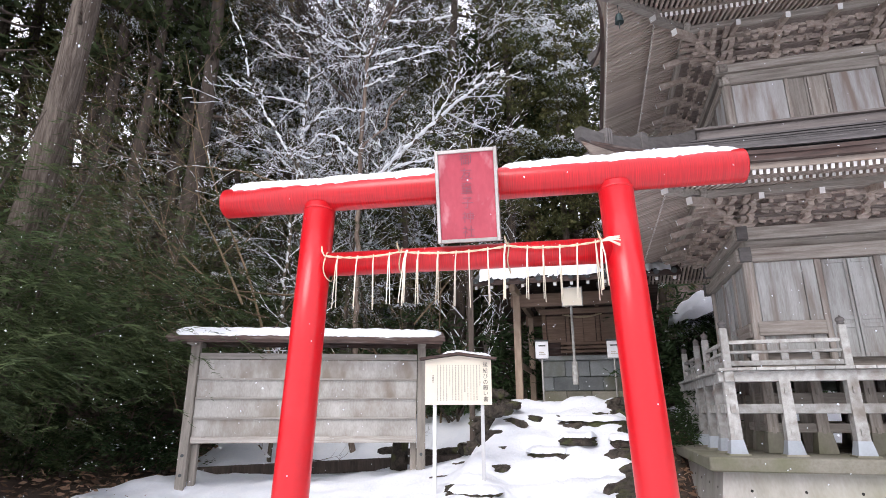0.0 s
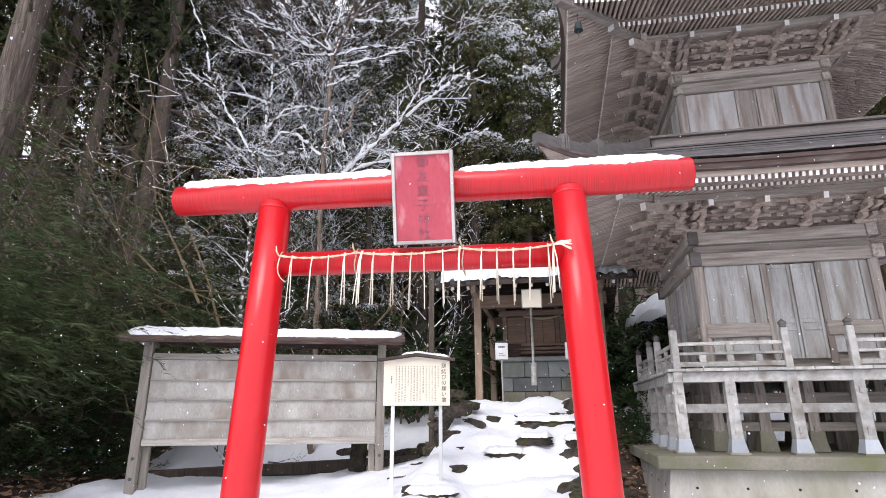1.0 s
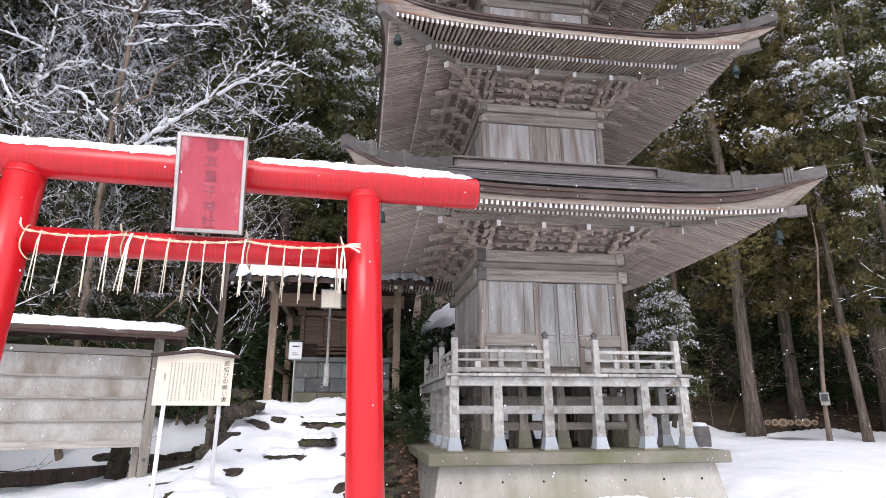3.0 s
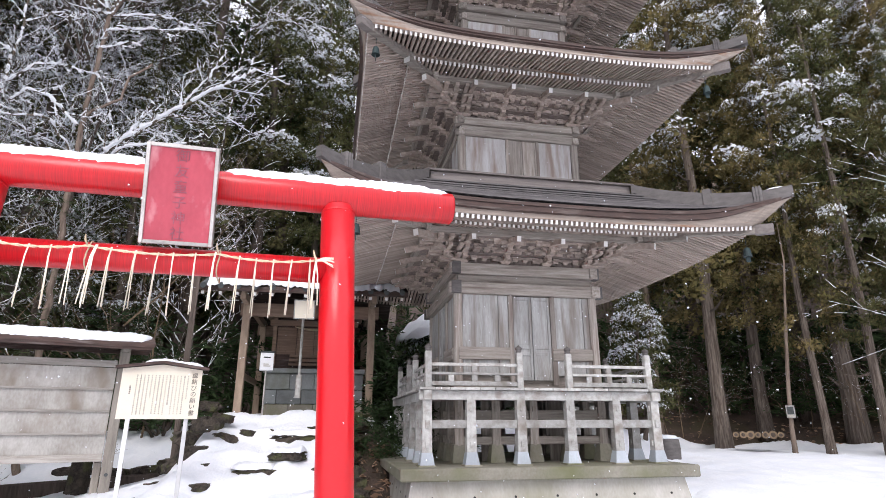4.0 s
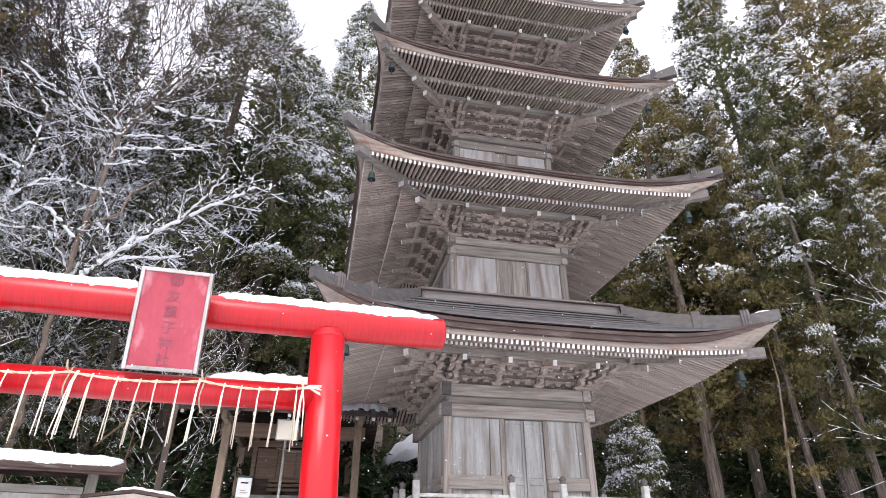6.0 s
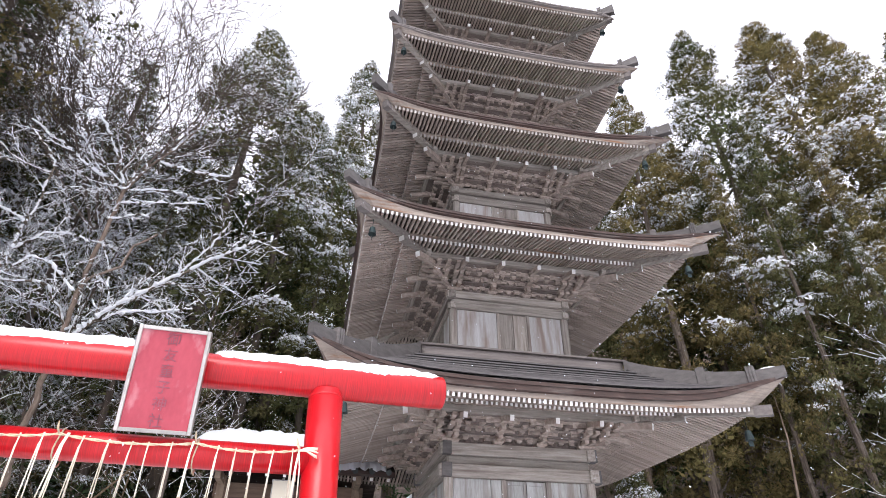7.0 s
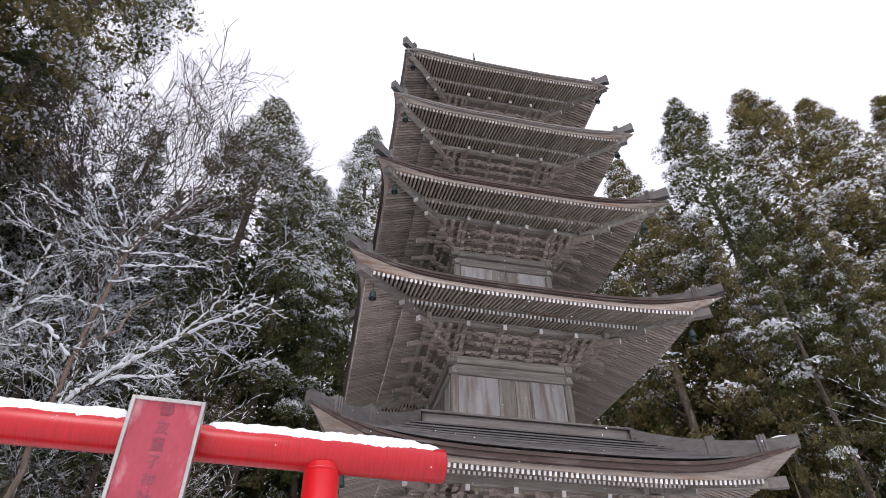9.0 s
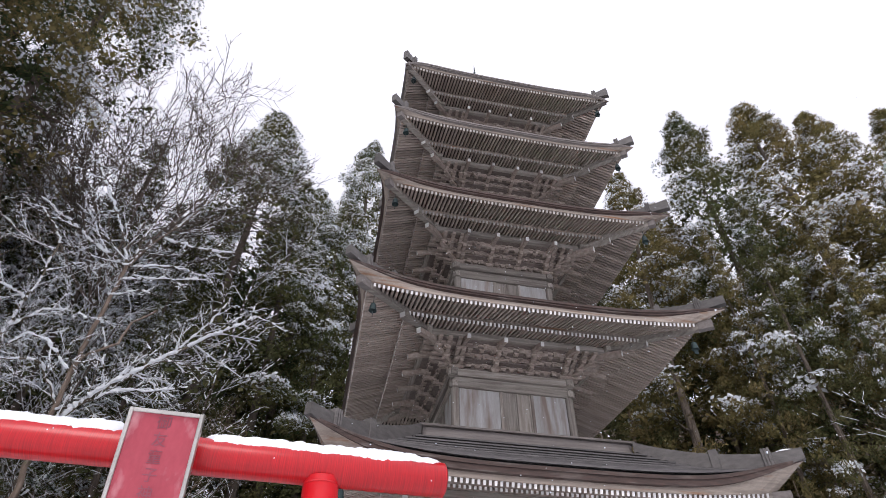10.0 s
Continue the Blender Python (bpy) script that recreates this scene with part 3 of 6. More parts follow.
for i, ch in enumerate("縁結びの願い書"):
    lettering(ch, 0.064, panel, pose(0.335, -0.0165, 2.118 - 0.068 * i, 90, 0, 0), black_ink, "letter")
rnd = random.Random(9)
for k in range(16):
    b = Build()
    x, z = 0.265 - k * 0.037, 2.12
    bottom = 1.70 if k % 5 else rnd.uniform(1.78, 1.95)
    if k == 15:
        x, z = x - 0.02, 2.0
    while z > bottom:
        h = rnd.uniform(0.010, 0.015)
        w = rnd.uniform(0.005, 0.008)
        b.box(x - w, x + w, -0.0172, -0.0155, z - h, z)
        z -= h + rnd.uniform(0.005, 0.009)
    part("writing_column", b, black_ink if k == 15 else soft_ink, panel)
s = drape(snow_line(0.62, 0.075, 0.03, 20.0, 30), lambda p: (p.x - 0.2, p.y, 2.278 - 0.14 * abs(p.x - 0.2) + p.z))
solo("sign_snow", s, snow_mat, "thin snow on the sign's cap boards", "snow", m=sg.matrix_basis, smooth=True)

# ---- a plain post, an old sleeper and a stump behind the boards ----
b = Build()
b.box(-0.042, 0.042, -0.042, 0.042, 0.3, 3.75, c=0.006)
solo("dark_post", b, bark_dark, "plain dark grey square post in the snow", "post", m=pose(-1.82, 8.75, 0.1, 0, 0, 12))
b = Build()
b.box(-2.4, 2.1, -0.08, 0.08, -0.12, 0.07, c=0.02)
solo("timber_sleeper", b, bark_dark, "long dark wet timber lying behind the notice board", "timber", m=pose(-4.2, 9.0, 0.74, 0, -2.5, 17))


def stump(x, y, r, h, seed):
    b = Build()
    rows = []
    for j in range(9):
        f = j / 8
        rr = r * (1 + 0.45 * (1 - f) ** 4)
        rows.append([(rr * (1 + 0.14 * noise.noise((2 * math.cos(6.2832 * q / 20) + seed, 2 * math.sin(6.2832 * q / 20), f * 1.5))) * math.cos(6.2832 * q / 20) + 0.05 * f, rr * (1 + 0.14 * noise.noise((2 * math.cos(6.2832 * q / 20) + seed, 2 * math.sin(6.2832 * q / 20), f * 1.5))) * math.sin(6.2832 * q / 20), h * f - 0.15) for q in range(21)])
    b.strip(rows)
    b.add([rows[-1][q] for q in range(20)], [tuple(range(20))])
    return solo("tree_stump", b, rock_mat, "dark mossy tree stump standing in the snow", "stump", group="mossy stumps", m=pose(x, y, ground_z(x, y)), smooth=True)


stump(-3.06, 8.95, 0.125, 0.95, 1.0)
stump(-1.82, 9.05, 0.12, 0.75, 5.0)

# ---- the five-storey pagoda ----
PX, PY, PZ = 2.645, 7.624, 1.16
pag = thing("pagoda", "small five-storey wooden pagoda, unpainted and weathered grey-brown, on a concrete base", "pagoda", pose(PX, PY, 0))
RN = random.Random(11)

# base: a slab on a battered concrete block
b = Build()
H = 1.664
b.box(-H, H, -H, H, PZ - 0.125, PZ, c=0.012)
slab = part("base_slab", b, mossy_concrete, pag, "mossy concrete slab")
b = Build()
z0, z1, h0, h1 = 0.1, PZ - 0.125, 1.70, 1.535
b.add([(sx * h, sy * h, z) for h, z in ((h0, z0), (h1, z1)) for sx, sy in ((-1, -1), (1, -1), (1, 1), (-1, 1))],
      [(0, 1, 5, 4), (1, 2, 6, 5), (2, 3, 7, 6), (3, 0, 4, 7), (4, 5, 6, 7)])
base = part("base_block", b, concrete, pag, "stained battered concrete block")
hole_me = Build().tube([(0, 0.02, 0), (0, -0.002, 0)], 0.013, 8).mesh("tie_hole", hole_dark)
for k in range(4):
    for x in (-1.32, -0.88, -0.44, 0.02, 0.46, 0.9, 1.34):
        for z in (PZ - 0.29, PZ - 0.66):
            part("tie_hole", hole_me, None, base, m=turn(k) @ pose(x, -(h1 + (h0 - h1) * (z1 - z) / (z1 - z0)) - 0.001, z))

# veranda
VF, VH = 1.98, 1.44
for k in range(4):
    n = 17
    for i in range(n):
        x0 = -VH + 2 * VH * i / n
        b = Build()
        lim = min(abs(x0 + VH / n), VH)
        b.box(x0 + 0.002, x0 + 2 * VH / n - 0.002, -VH - RN.uniform(0, 0.012), -max(0.80, lim - 0.08), VF - 0.03, VF, c=0.003)
        part("floor_board", b, rail_wood, pag, m=turn(k))
POSTS = (-1.35, -0.86, -0.285, 0.30, 0.87, 1.35)
shoe = Build()
shoe.add([(sx * w, sy * w, z) for w, z in ((0.078, 0), (0.056, 0.125)) for sx, sy in ((-1, -1), (1, -1), (1, 1), (-1, 1))],
         [(0, 1, 5, 4), (1, 2, 6, 5), (2, 3, 7, 6), (3, 0, 4, 7), (4, 5, 6, 7), (3, 2, 1, 0)])
shoe_me = shoe.mesh("shoe", shoe_metal)
inner_shoe_me = shoe.mesh("shoe", mossy_concrete)
leg = Build()
leg.add([(sx * w, sy * w, z) for w, z in ((0.054, 0.12), (0.047, VF - PZ - 0.035)) for sx, sy in ((-1, -1), (1, -1), (1, 1), (-1, 1))],
        [(0, 1, 5, 4), (1, 2, 6, 5), (2, 3, 7, 6), (3, 0, 4, 7), (4, 5, 6, 7), (3, 2, 1, 0)])
for z in (0.22, 0.60):
    leg.box(-0.017, 0.017, -0.066, 0.066, z - 0.03, z + 0.03)
leg_me = leg.mesh("veranda_post", [rail_wood])
inner_me = leg.mesh("inner_post", [wood_z])
ped = Build()
ped.box(-0.095, 0.095, -0.095, 0.095, 0, 0.016)
ped_me = ped.mesh("pad", mossy_concrete)
for k in range(4):
    for x in POSTS[:5]:
        p = part("veranda_post", leg_me, None, pag, m=turn(k) @ pose(x, -1.35, PZ))
        part("shoe", shoe_me, None, p, "blue-grey metal shoe", m=pose(0, 0, 0.016))
        part("pad", ped_me, None, p)
    for x in (-0.90, -0.45, 0.02, 0.46):
        p = part("inner_post", inner_me, None, pag, m=turn(k) @ pose(x, -0.90, PZ))
        part("shoe", inner_shoe_me, None, p, m=pose(0, 0, 0.004) @ Matrix.Diagonal((1.15, 1.15, 1.6, 1)))
    b = Build()
    b.box(-1.42, 1.42, -1.375, -1.325, 1.545, 1.635, c=0.005)
    part("tie_rail", b, rail_wood, pag, m=turn(k) @ pose(0, 0, 0.003 * (k % 2)))
    b = Build()
    b.box(-1.44, 1.44, -1.395, -1.305, VF - 0.135, VF - 0.032, c=0.005)
    part("floor_beam", b, rail_wood, pag, m=turn(k) @ pose(0, 0, -0.003 * (k % 2)))
    for z0, z1 in ((1.36, 1.45), (1.64, 1.75)):
        b = Build()
        b.box(-0.95, 0.95, -0.925, -0.875, z0, z1, c=0.005)
        part("inner_rail", b, wood_x, pag, m=turn(k) @ pose(0, 0, 0.003 * (k % 2)))
    for x in (-1.2, -0.6, 0, 0.6, 1.2):
        b = Build()
        b.box(x - 0.03, x + 0.03, -1.3, -0.86, VF - 0.11, VF - 0.031)
        part("joist", b, wood_y, pag, m=turn(k))
# inner core under the floor: dark boarded walls set back
for k in range(4):
    for x in (-0.55, -0.1, 0.33):
        b = Build()
        b.box(x, x + 0.2, -0.62, -0.60, PZ, VF - 0.03)
        part("core_board", b, wood_z, pag, m=turn(k))

# railing: corner and gap posts with onion finials, three rails, short struts
rp = Build()
rp.box(-0.036, 0.036, -0.036, 0.036, 0, 0.40, c=0.006)
rail_post_me = rp.mesh("railing_post", rail_wood)
fin = Build()
fin.lathe([(0.030, 0), (0.034, 0.008), (0.034, 0.02), (0.026, 0.024), (0.038, 0.034), (0.042, 0.05), (0.032, 0.066), (0.012, 0.078), (0.002, 0.092)], 12)
finial_me = fin.mesh("finial", ridge_wood, True)
for k in range(4):
    for x in (-1.335, -0.27, 0.33):
        p = part("railing_post", rail_post_me, None, pag, m=turn(k) @ pose(x, -1.335, VF))
        part("finial", finial_me, None, p, "grey wooden onion finial", m=pose(0, 0, 0.40))
    for x0, x1 in ((-1.30, -0.306), (0.366, 1.30)):
        for z, h, w in ((0.045, 0.05, 0.05), (0.155, 0.028, 0.045), (0.255, 0.036, 0.036)):
            b = Build()
            b.box(x0, x1, -1.335 - w / 2, -1.335 + w / 2, VF + z - h / 2, VF + z + h / 2, c=0.004)
            part("rail", b, rail_wood, pag, m=turn(k))
        L = x1 - x0
        for u, z1 in ((0.23, 0.14), (0.5, 0.238), (0.77, 0.14)):
            b = Build()
            x = x0 + L * u
            b.box(x - 0.032, x + 0.032, -1.352, -1.318, VF + 0.07, VF + z1, c=0.003)
            part("strut", b, rail_wood, pag, m=turn(k))

# storeys: wall half-width, wall foot, wall top, eave half-width, eave underside
STOREYS = [(0.915, 1.98, 3.55, 2.33, 3.625, 2.635, 4.15),
           (0.845, 4.50, 5.69, 2.215, 5.835, 2.509, 6.183),
           (0.79, 6.62, 7.66, 2.065, 7.835, 2.327, 8.06),
           (0.745, 8.50, 9.46, 2.00, 9.615, 2.184, 9.87),
           (0.71, 10.20, 11.12, 1.94, 11.285, 2.063, 11.42)]
RAFTER = Build().box(-0.014, 0.014, -1, 0, -0.02, 0.03)
RAFTER.m = [0, 0, 1, 0, 0, 0]
rafter_me = [RAFTER.mesh("rafter", [rafter_wood, white_end]), RAFTER.mesh("rafter", [rafter_wood, white_worn])]


LEAN = [0.0, 0.02, 0.04, 0.06, 0.075]


def walls(i, hw, z0, z1):
    wall = part("storey_wall", Build().box(-hw + 0.06, hw - 0.06, -hw + 0.06, hw - 0.06, z0, z1 + 0.4), wood_x, pag, m=pose(LEAN[i], 0, 0))
    for k in range(4):
        m = turn(k)
        b = Build()
        b.box(-hw - 0.03, -hw + 0.075, -hw - 0.03, -hw + 0.075, z0, z1 - 0.38 if i == 0 else z1 - 0.27, c=0.02)
        part("column", b, wood_z, wall, m=m)
        if i == 0:
            # wide boards either side of a narrow double door, a low sill board across each
            for s, nb_ in ((-1, 2), (1, 2)):
                a0, a1 = (-hw + 0.08, -0.25) if s < 0 else (0.37, hw - 0.08)
                for j in range(nb_):
                    cut = [0, 0.78, 1] if s < 0 else [0, 0.82, 1]
                    c0, c1 = a0 + (a1 - a0) * cut[j], a0 + (a1 - a0) * cut[j + 1]
                    bb = Build()
                    bb.box(c0 + 0.002, c1 - 0.002, -hw - 0.006 * (j % 2), -hw + 0.03, z0 + 0.18, z1 - 0.40, c=0.003)
                    part("wall_board", bb, panel_low, wall, m=m)
                bb = Build()
                bb.box(a0 - 0.06, a1, -hw - 0.045, -hw + 0.03, z0 + 0.36, z0 + 0.51, c=0.006)
                part("sill_board", bb, wood_x, wall, m=m)
            for x0, x1 in ((-0.25, -0.19), (0.305, 0.37)):
                bb = Build()
                bb.box(x0, x1, -hw - 0.022, -hw + 0.03, z0 + 0.06, z1 - 0.40, c=0.004)
                part("door_post", bb, wood_z, wall, m=m)
            for x0, x1 in ((-0.185, 0.053), (0.062, 0.30)):
                bb = Build()
                bb.box(x0, x1, -hw + 0.004, -hw + 0.03, z0 + 0.12, z1 - 0.41)
                for q0, q1 in ((x0, x0 + 0.032), (x1 - 0.032, x1)):
                    bb.box(q0, q1, -hw - 0.012, -hw + 0.003, z0 + 0.12, z1 - 0.41, c=0.003)
                for q in (z0 + 0.12, z0 + 0.42, z0 + 0.50, z1 - 0.455):
                    bb.box(x0 + 0.033, x1 - 0.033, -hw - 0.010, -hw + 0.003, q, q + 0.045, c=0.003)
                part("door", bb, panel_low, wall, "narrow panelled door leaf", m=m)
            beams = ((z1 - 0.40, z1 - 0.25, 0.065, 0.10), (z1 - 0.25, z1 - 0.145, 0.0, 0), (z1 - 0.145, z1, 0.055, 0.08))
        else:
            for x0, x1, mt, nm, dy in ((-hw + 0.08, -0.235 * hw, panel_wood, "wall_board", 0.0), (-0.185 * hw, 0.05 * hw, wood_z, "door", 0.014), (0.06 * hw, 0.295 * hw, wood_z, "door", 0.014), (0.345 * hw, hw - 0.08, panel_wood, "wall_board", 0.0)):
                bb = Build()
                bb.box(x0, x1, -hw + dy, -hw + 0.03, z0, z1 - 0.28, c=0.003)
                if nm == "door":
                    bb.box(x0, x0 + 0.02, -hw + 0.002, -hw + 0.013, z0, z1 - 0.28)
                    bb.box(x1 - 0.02, x1, -hw + 0.002, -hw + 0.013, z0, z1 - 0.28)
                part(nm, bb, mt, wall, m=m)
            for x in (-0.21 * hw, 0.32 * hw):
                bb = Build()
                bb.box(x - 0.02, x + 0.02, -hw - 0.014, -hw + 0.003, z0, z1 - 0.28, c=0.004)
                part("wall_stile", bb, wood_z, wall, m=m)
            beams = ((z1 - 0.28, z1 - 0.18, 0.03, 0.06), (z1 - 0.18, z1 - 0.11, 0.0, 0), (z1 - 0.11, z1, 0.045, 0.07))
        for q0, q1, out, ext in beams:
            bb = Build()
            e = hw + ext if ext else hw - 0.02
            bb.box(-e, e, -hw - out, -hw + 0.05, q0 + 0.002, q1 - 0.002, c=0.006)
            part("wall_beam", bb, wood_x, wall, m=m @ pose(0, 0, 0.002 * (k % 2)))
            if ext and i == 0:
                bb = Build()
                bb.box(e - 0.075, e + 0.006, -hw - out - 0.006, -hw + 0.045, q0 - 0.002, q1 + 0.002)
                part("beam_cap", bb, ridge_wood, wall, "dark metal beam end cap", m=m @ pose(0, 0, 0.002 * (k % 2)))
    return wall


def bracket_block(b, x, h, z, w=0.082, t=0.05):
    """A bearing block, narrower at its foot."""
    v = [(x + sx * a, -h + sy * a, q) for a, q in ((w * 0.32, z), (w * 0.5, z + t * 0.45), (w * 0.5, z + t)) for sx, sy in ((-1, -1), (1, -1), (1, 1), (-1, 1))]
    f = [(0, 1, 5, 4), (1, 2, 6, 5), (2, 3, 7, 6), (3, 0, 4, 7), (4, 5, 9, 8), (5, 6, 10, 9), (6, 7, 11, 10), (7, 4, 8, 11), (8, 9, 10, 11), (3, 2, 1, 0)]
    b.add(v, f)


def bracket_set(hw, zb, top, reach):
    """Three tiers of arms and blocks, with a slanting tail beam, at x = 0."""
    b = Build()
    t = (top - zb) / 3.2
    bracket_block(b, 0, hw + 0.01, zb, 0.13, t * 0.55)
    for i in range(3):
        z = zb + t * (i + 0.5)
        out = hw + reach * (i + 1)
        b.beam((0, -hw + 0.1, z + t * 0.3), (0, -out - 0.05, z + t * 0.3), 0.056, t * 0.55)
        bracket_block(b, 0, out, z + t * 0.55, 0.085, t * 0.5)
        h = hw + reach * i
        ln = 0.17 + 0.02 * i
        b.beam((-ln, -h, z + t * 0.3), (ln, -h, z + t * 0.3), 0.052, t * 0.5)
        for x in (-ln + 0.03, 0, ln - 0.03):
            bracket_block(b, x, h, z + t * 0.55, 0.08, t * 0.45)
    b.beam((0, -hw - 0.12, top + 0.05), (0, -hw - reach * 3 - 0.24, top - 0.09), 0.05, 0.065, 0, 1)
    return b


def bracket_corner(hw, zb, top, reach):
    """The foot block, arms along the corner's diagonal, side arms crossing there, and two tail beams: (name, mesh) pieces."""
    t = (top - zb) / 3.2
    pieces = []

    def block(x, h, z, w, th):
        b = Build()
        bracket_block(b, x, h, z, w, th)
        pieces.append(("bearing_block", b.mesh("bearing_block", [bracket_wood])))

    def arm(name, *row):
        pieces.append((name, Build().beam(*row).mesh(name, [bracket_wood, white_end])))

    block(0, 0, zb, 0.14, t * 0.55)
    for i in range(3):
        z, o = zb + t * (i + 0.5), reach * (i + 1)
        arm("bracket_arm", (0.1, 0.1, z + t * 0.3), (-o - 0.04, -o - 0.04, z + t * 0.3), 0.06, t * 0.55)
        block(-o, o, z + t * 0.55, 0.095, t * 0.5)
        for q in range(i + 1):
            h = reach * q
            arm("bracket_arm", (0.25, -h, z + t * 0.3), (-o - 0.08, -h, z + t * 0.3), 0.052, t * 0.5, 0, None)
            arm("bracket_arm", (-h, 0.25, z + t * 0.3), (-h, -o - 0.08, z + t * 0.3), 0.052, t * 0.5, 0, None)
            if q:
                block(-o, h, z + t * 0.55, 0.08, t * 0.5)
                block(-h, o, z + t * 0.55, 0.08, t * 0.5)
    o = reach * 3 + 0.20
    arm("tail_beam", (-0.1, -0.1, top + 0.04), (-o, -o, top - 0.07), 0.07, 0.08, 0, 1)
    arm("tail_beam", (-0.1, -0.1, top + 0.12), (-o - 0.16, -o - 0.16, top + 0.02), 0.07, 0.08, 0, 1)
    return pieces


RISE = (0.15, 0.09, 0.09, 0.09, 0.09)  # from the outer rafter ends to the inner ones


def eave_lift(x, E):
    return 0.10 * (abs(x) / E) ** 3.2


def roof_of(i, hw, z1, E, ze, rh, rz):
    BR = RISE[i]
    KI = 0.745 * E                     # the step between the two rows of rafters
    slope = 0.27
    ET = 0.21 if i == 0 else 0.175     # height of the eave's upper edge
    top_h = hw + 0.44 if i == 0 else hw + 0.42
    zt = STOREYS[i + 1][1] - (0.045 if i == 0 else 0.0) if i < 4 else ze + 0.62
    # planked roof sheet, with its eave edge
    n = 40
    rows = []

    def flared(x, h, z, tip_z, share=1.0):
        """Draws the ends of an eave line out and up into the tip of the hip."""
        f = (abs(x) / h) ** 9 * share
        k = 1 + f * ((rh - 0.03) / h - 1)
        return Vector((x * k, -h * k, z + f * (tip_z - z)))

    for j in range(9):
        u = j / 8
        h = E + 0.06 + (top_h - E - 0.06) * u
        zz = ze + ET + (zt - ze - ET) * (0.72 * u + 0.28 * u * u)
        rows.append([turn(k) @ flared(h * (2 * q / n - 1), h, zz + eave_lift(h * (2 * q / n - 1), E) * (1 - u) ** 1.5 * 1.5, rz - 0.09, max(0, 1 - 3 * u)) for k in range(4) for q in range(n)])
        rows[-1].append(rows[-1][0])
    b = Build()
    b.strip(rows)
    # lowest roof: sheet blackened as shadow behind the lapped boards
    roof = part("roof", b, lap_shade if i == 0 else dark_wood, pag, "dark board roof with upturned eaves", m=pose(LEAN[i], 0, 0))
    for k in range(4):
        for nm, mt, prof in (("eave_edge", dark_wood if i < 3 else curb_wood, ((E + 0.06, ET, 1.5), (E + 0.065, ET - 0.04, 1.5), (E + 0.05, ET - 0.042, 1.5), (E + 0.055, 0.108, 1.4), (E + 0.015, 0.102, 1.4))),
                             ("eave_fascia", fascia_wood, ((E + 0.015, 0.102, 1.4), (E + 0.02, 0.045, 1.0), (E - 0.05, 0.042, 1.0))),
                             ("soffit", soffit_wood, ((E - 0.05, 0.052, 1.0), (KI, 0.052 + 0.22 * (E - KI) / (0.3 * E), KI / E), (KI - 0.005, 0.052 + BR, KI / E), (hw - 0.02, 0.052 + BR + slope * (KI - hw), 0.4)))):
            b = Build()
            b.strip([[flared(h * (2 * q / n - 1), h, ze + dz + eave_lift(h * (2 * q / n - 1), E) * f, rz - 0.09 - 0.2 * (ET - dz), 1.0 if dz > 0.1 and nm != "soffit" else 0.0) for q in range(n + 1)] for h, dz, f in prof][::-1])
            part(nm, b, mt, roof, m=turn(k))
    if i == 0:
        # lapped roof boards, seen edge-on above the front eaves
        for k in range(4):
            for j in range(9):
                u0 = j / 9
                h = E + 0.05 + (top_h - E) * u0
                zz = ze + ET + 0.01 + (zt - ze - ET) * (0.72 * u0 + 0.28 * u0 * u0)
                bb = Build()
                L = h - 0.06
                u1 = (j + 1) / 9
                h2 = E + 0.05 + (top_h - E) * u1
                z2 = ze + ET + 0.01 + (zt - ze - ET) * (0.72 * u1 + 0.28 * u1 * u1)
                rows = []
                for hh, q_, uu in ((h - 0.06, zz + 0.026, u0), (h, zz + 0.024, u0), (h + 0.002, zz + 0.042, u0), (h2 - 0.05, z2 + 0.002, u1)):
                    rows.append([(L * (2 * q / 16 - 1), -hh, q_ + eave_lift(L * (2 * q / 16 - 1), E) * max(0, 1 - uu) ** 1.5 * 1.5) for q in range(17)])
                bb.strip(rows)
                part("roof_board", bb, lap_wood, roof, m=turn(k))
    # rafters, in two rows
    spacing = 0.0575
    cnt = int((E - 0.05) / spacing)
    for k in range(4):
        single = k == 0 or (i < 2 and k != 2)
        joined = Build()
        for q in range(-cnt, cnt + 1):
            x = q * spacing
            lift = eave_lift(x, E)
            inner = max(0.70 * E, abs(x) + 0.03)
            runs = []
            if inner < E - 0.05:
                zi = ze + 0.22 * (E - inner) / (0.3 * E)
                runs.append(((x, -inner, zi + lift * inner / E + 0.02), (x, -E, ze + lift + 0.02)))
            if abs(x) < KI - 0.04:
                inn = max(hw, abs(x) + 0.03)
                runs.append(((x, -inn, ze + BR + slope * (KI - inn) + lift * inn / E + 0.02), (x, -KI - 0.02, ze + BR - 0.005 + lift * KI / E + 0.02)))
            for a, c in runs:
                if single:
                    a, c = Vector(a), Vector(c)
                    d = c - a
                    part("rafter", rafter_me[i > 1], None, roof, m=turn(k) @ Matrix.Translation(a) @ Matrix.Rotation(-math.atan2(d.z, -d.y), 4, "X") @ Matrix.Diagonal((1, d.length, 1, 1)))
                else:
                    joined.beam(a, c, 0.028, 0.048, 0, 1)
        if not single:
            tagged(part("rafter_row", joined, [rafter_wood, white_end if i < 2 else white_worn], roof, "close rows of slim rafters with white painted ends", m=turn(k)), kind="stuff")
        bb = Build()
        L = KI + 0.03
        rows = [[(L * (2 * s / 20 - 1), -h, ze + dz + eave_lift(L * (2 * s / 20 - 1), E) * 0.74) for s in range(21)] for h, dz in ((KI - 0.035, 0.042 + BR), (KI + 0.005, 0.042 + BR), (KI + 0.008, 0.118 + BR), (KI - 0.035, 0.122 + BR))]
        bb.strip(rows)
        part("eave_batten", bb, fascia_wood, roof, m=turn(k))
        # purlin under the rafters
        bb = Build()
        ph = hw + 0.44
        pz = ze + BR + slope * (KI - ph)
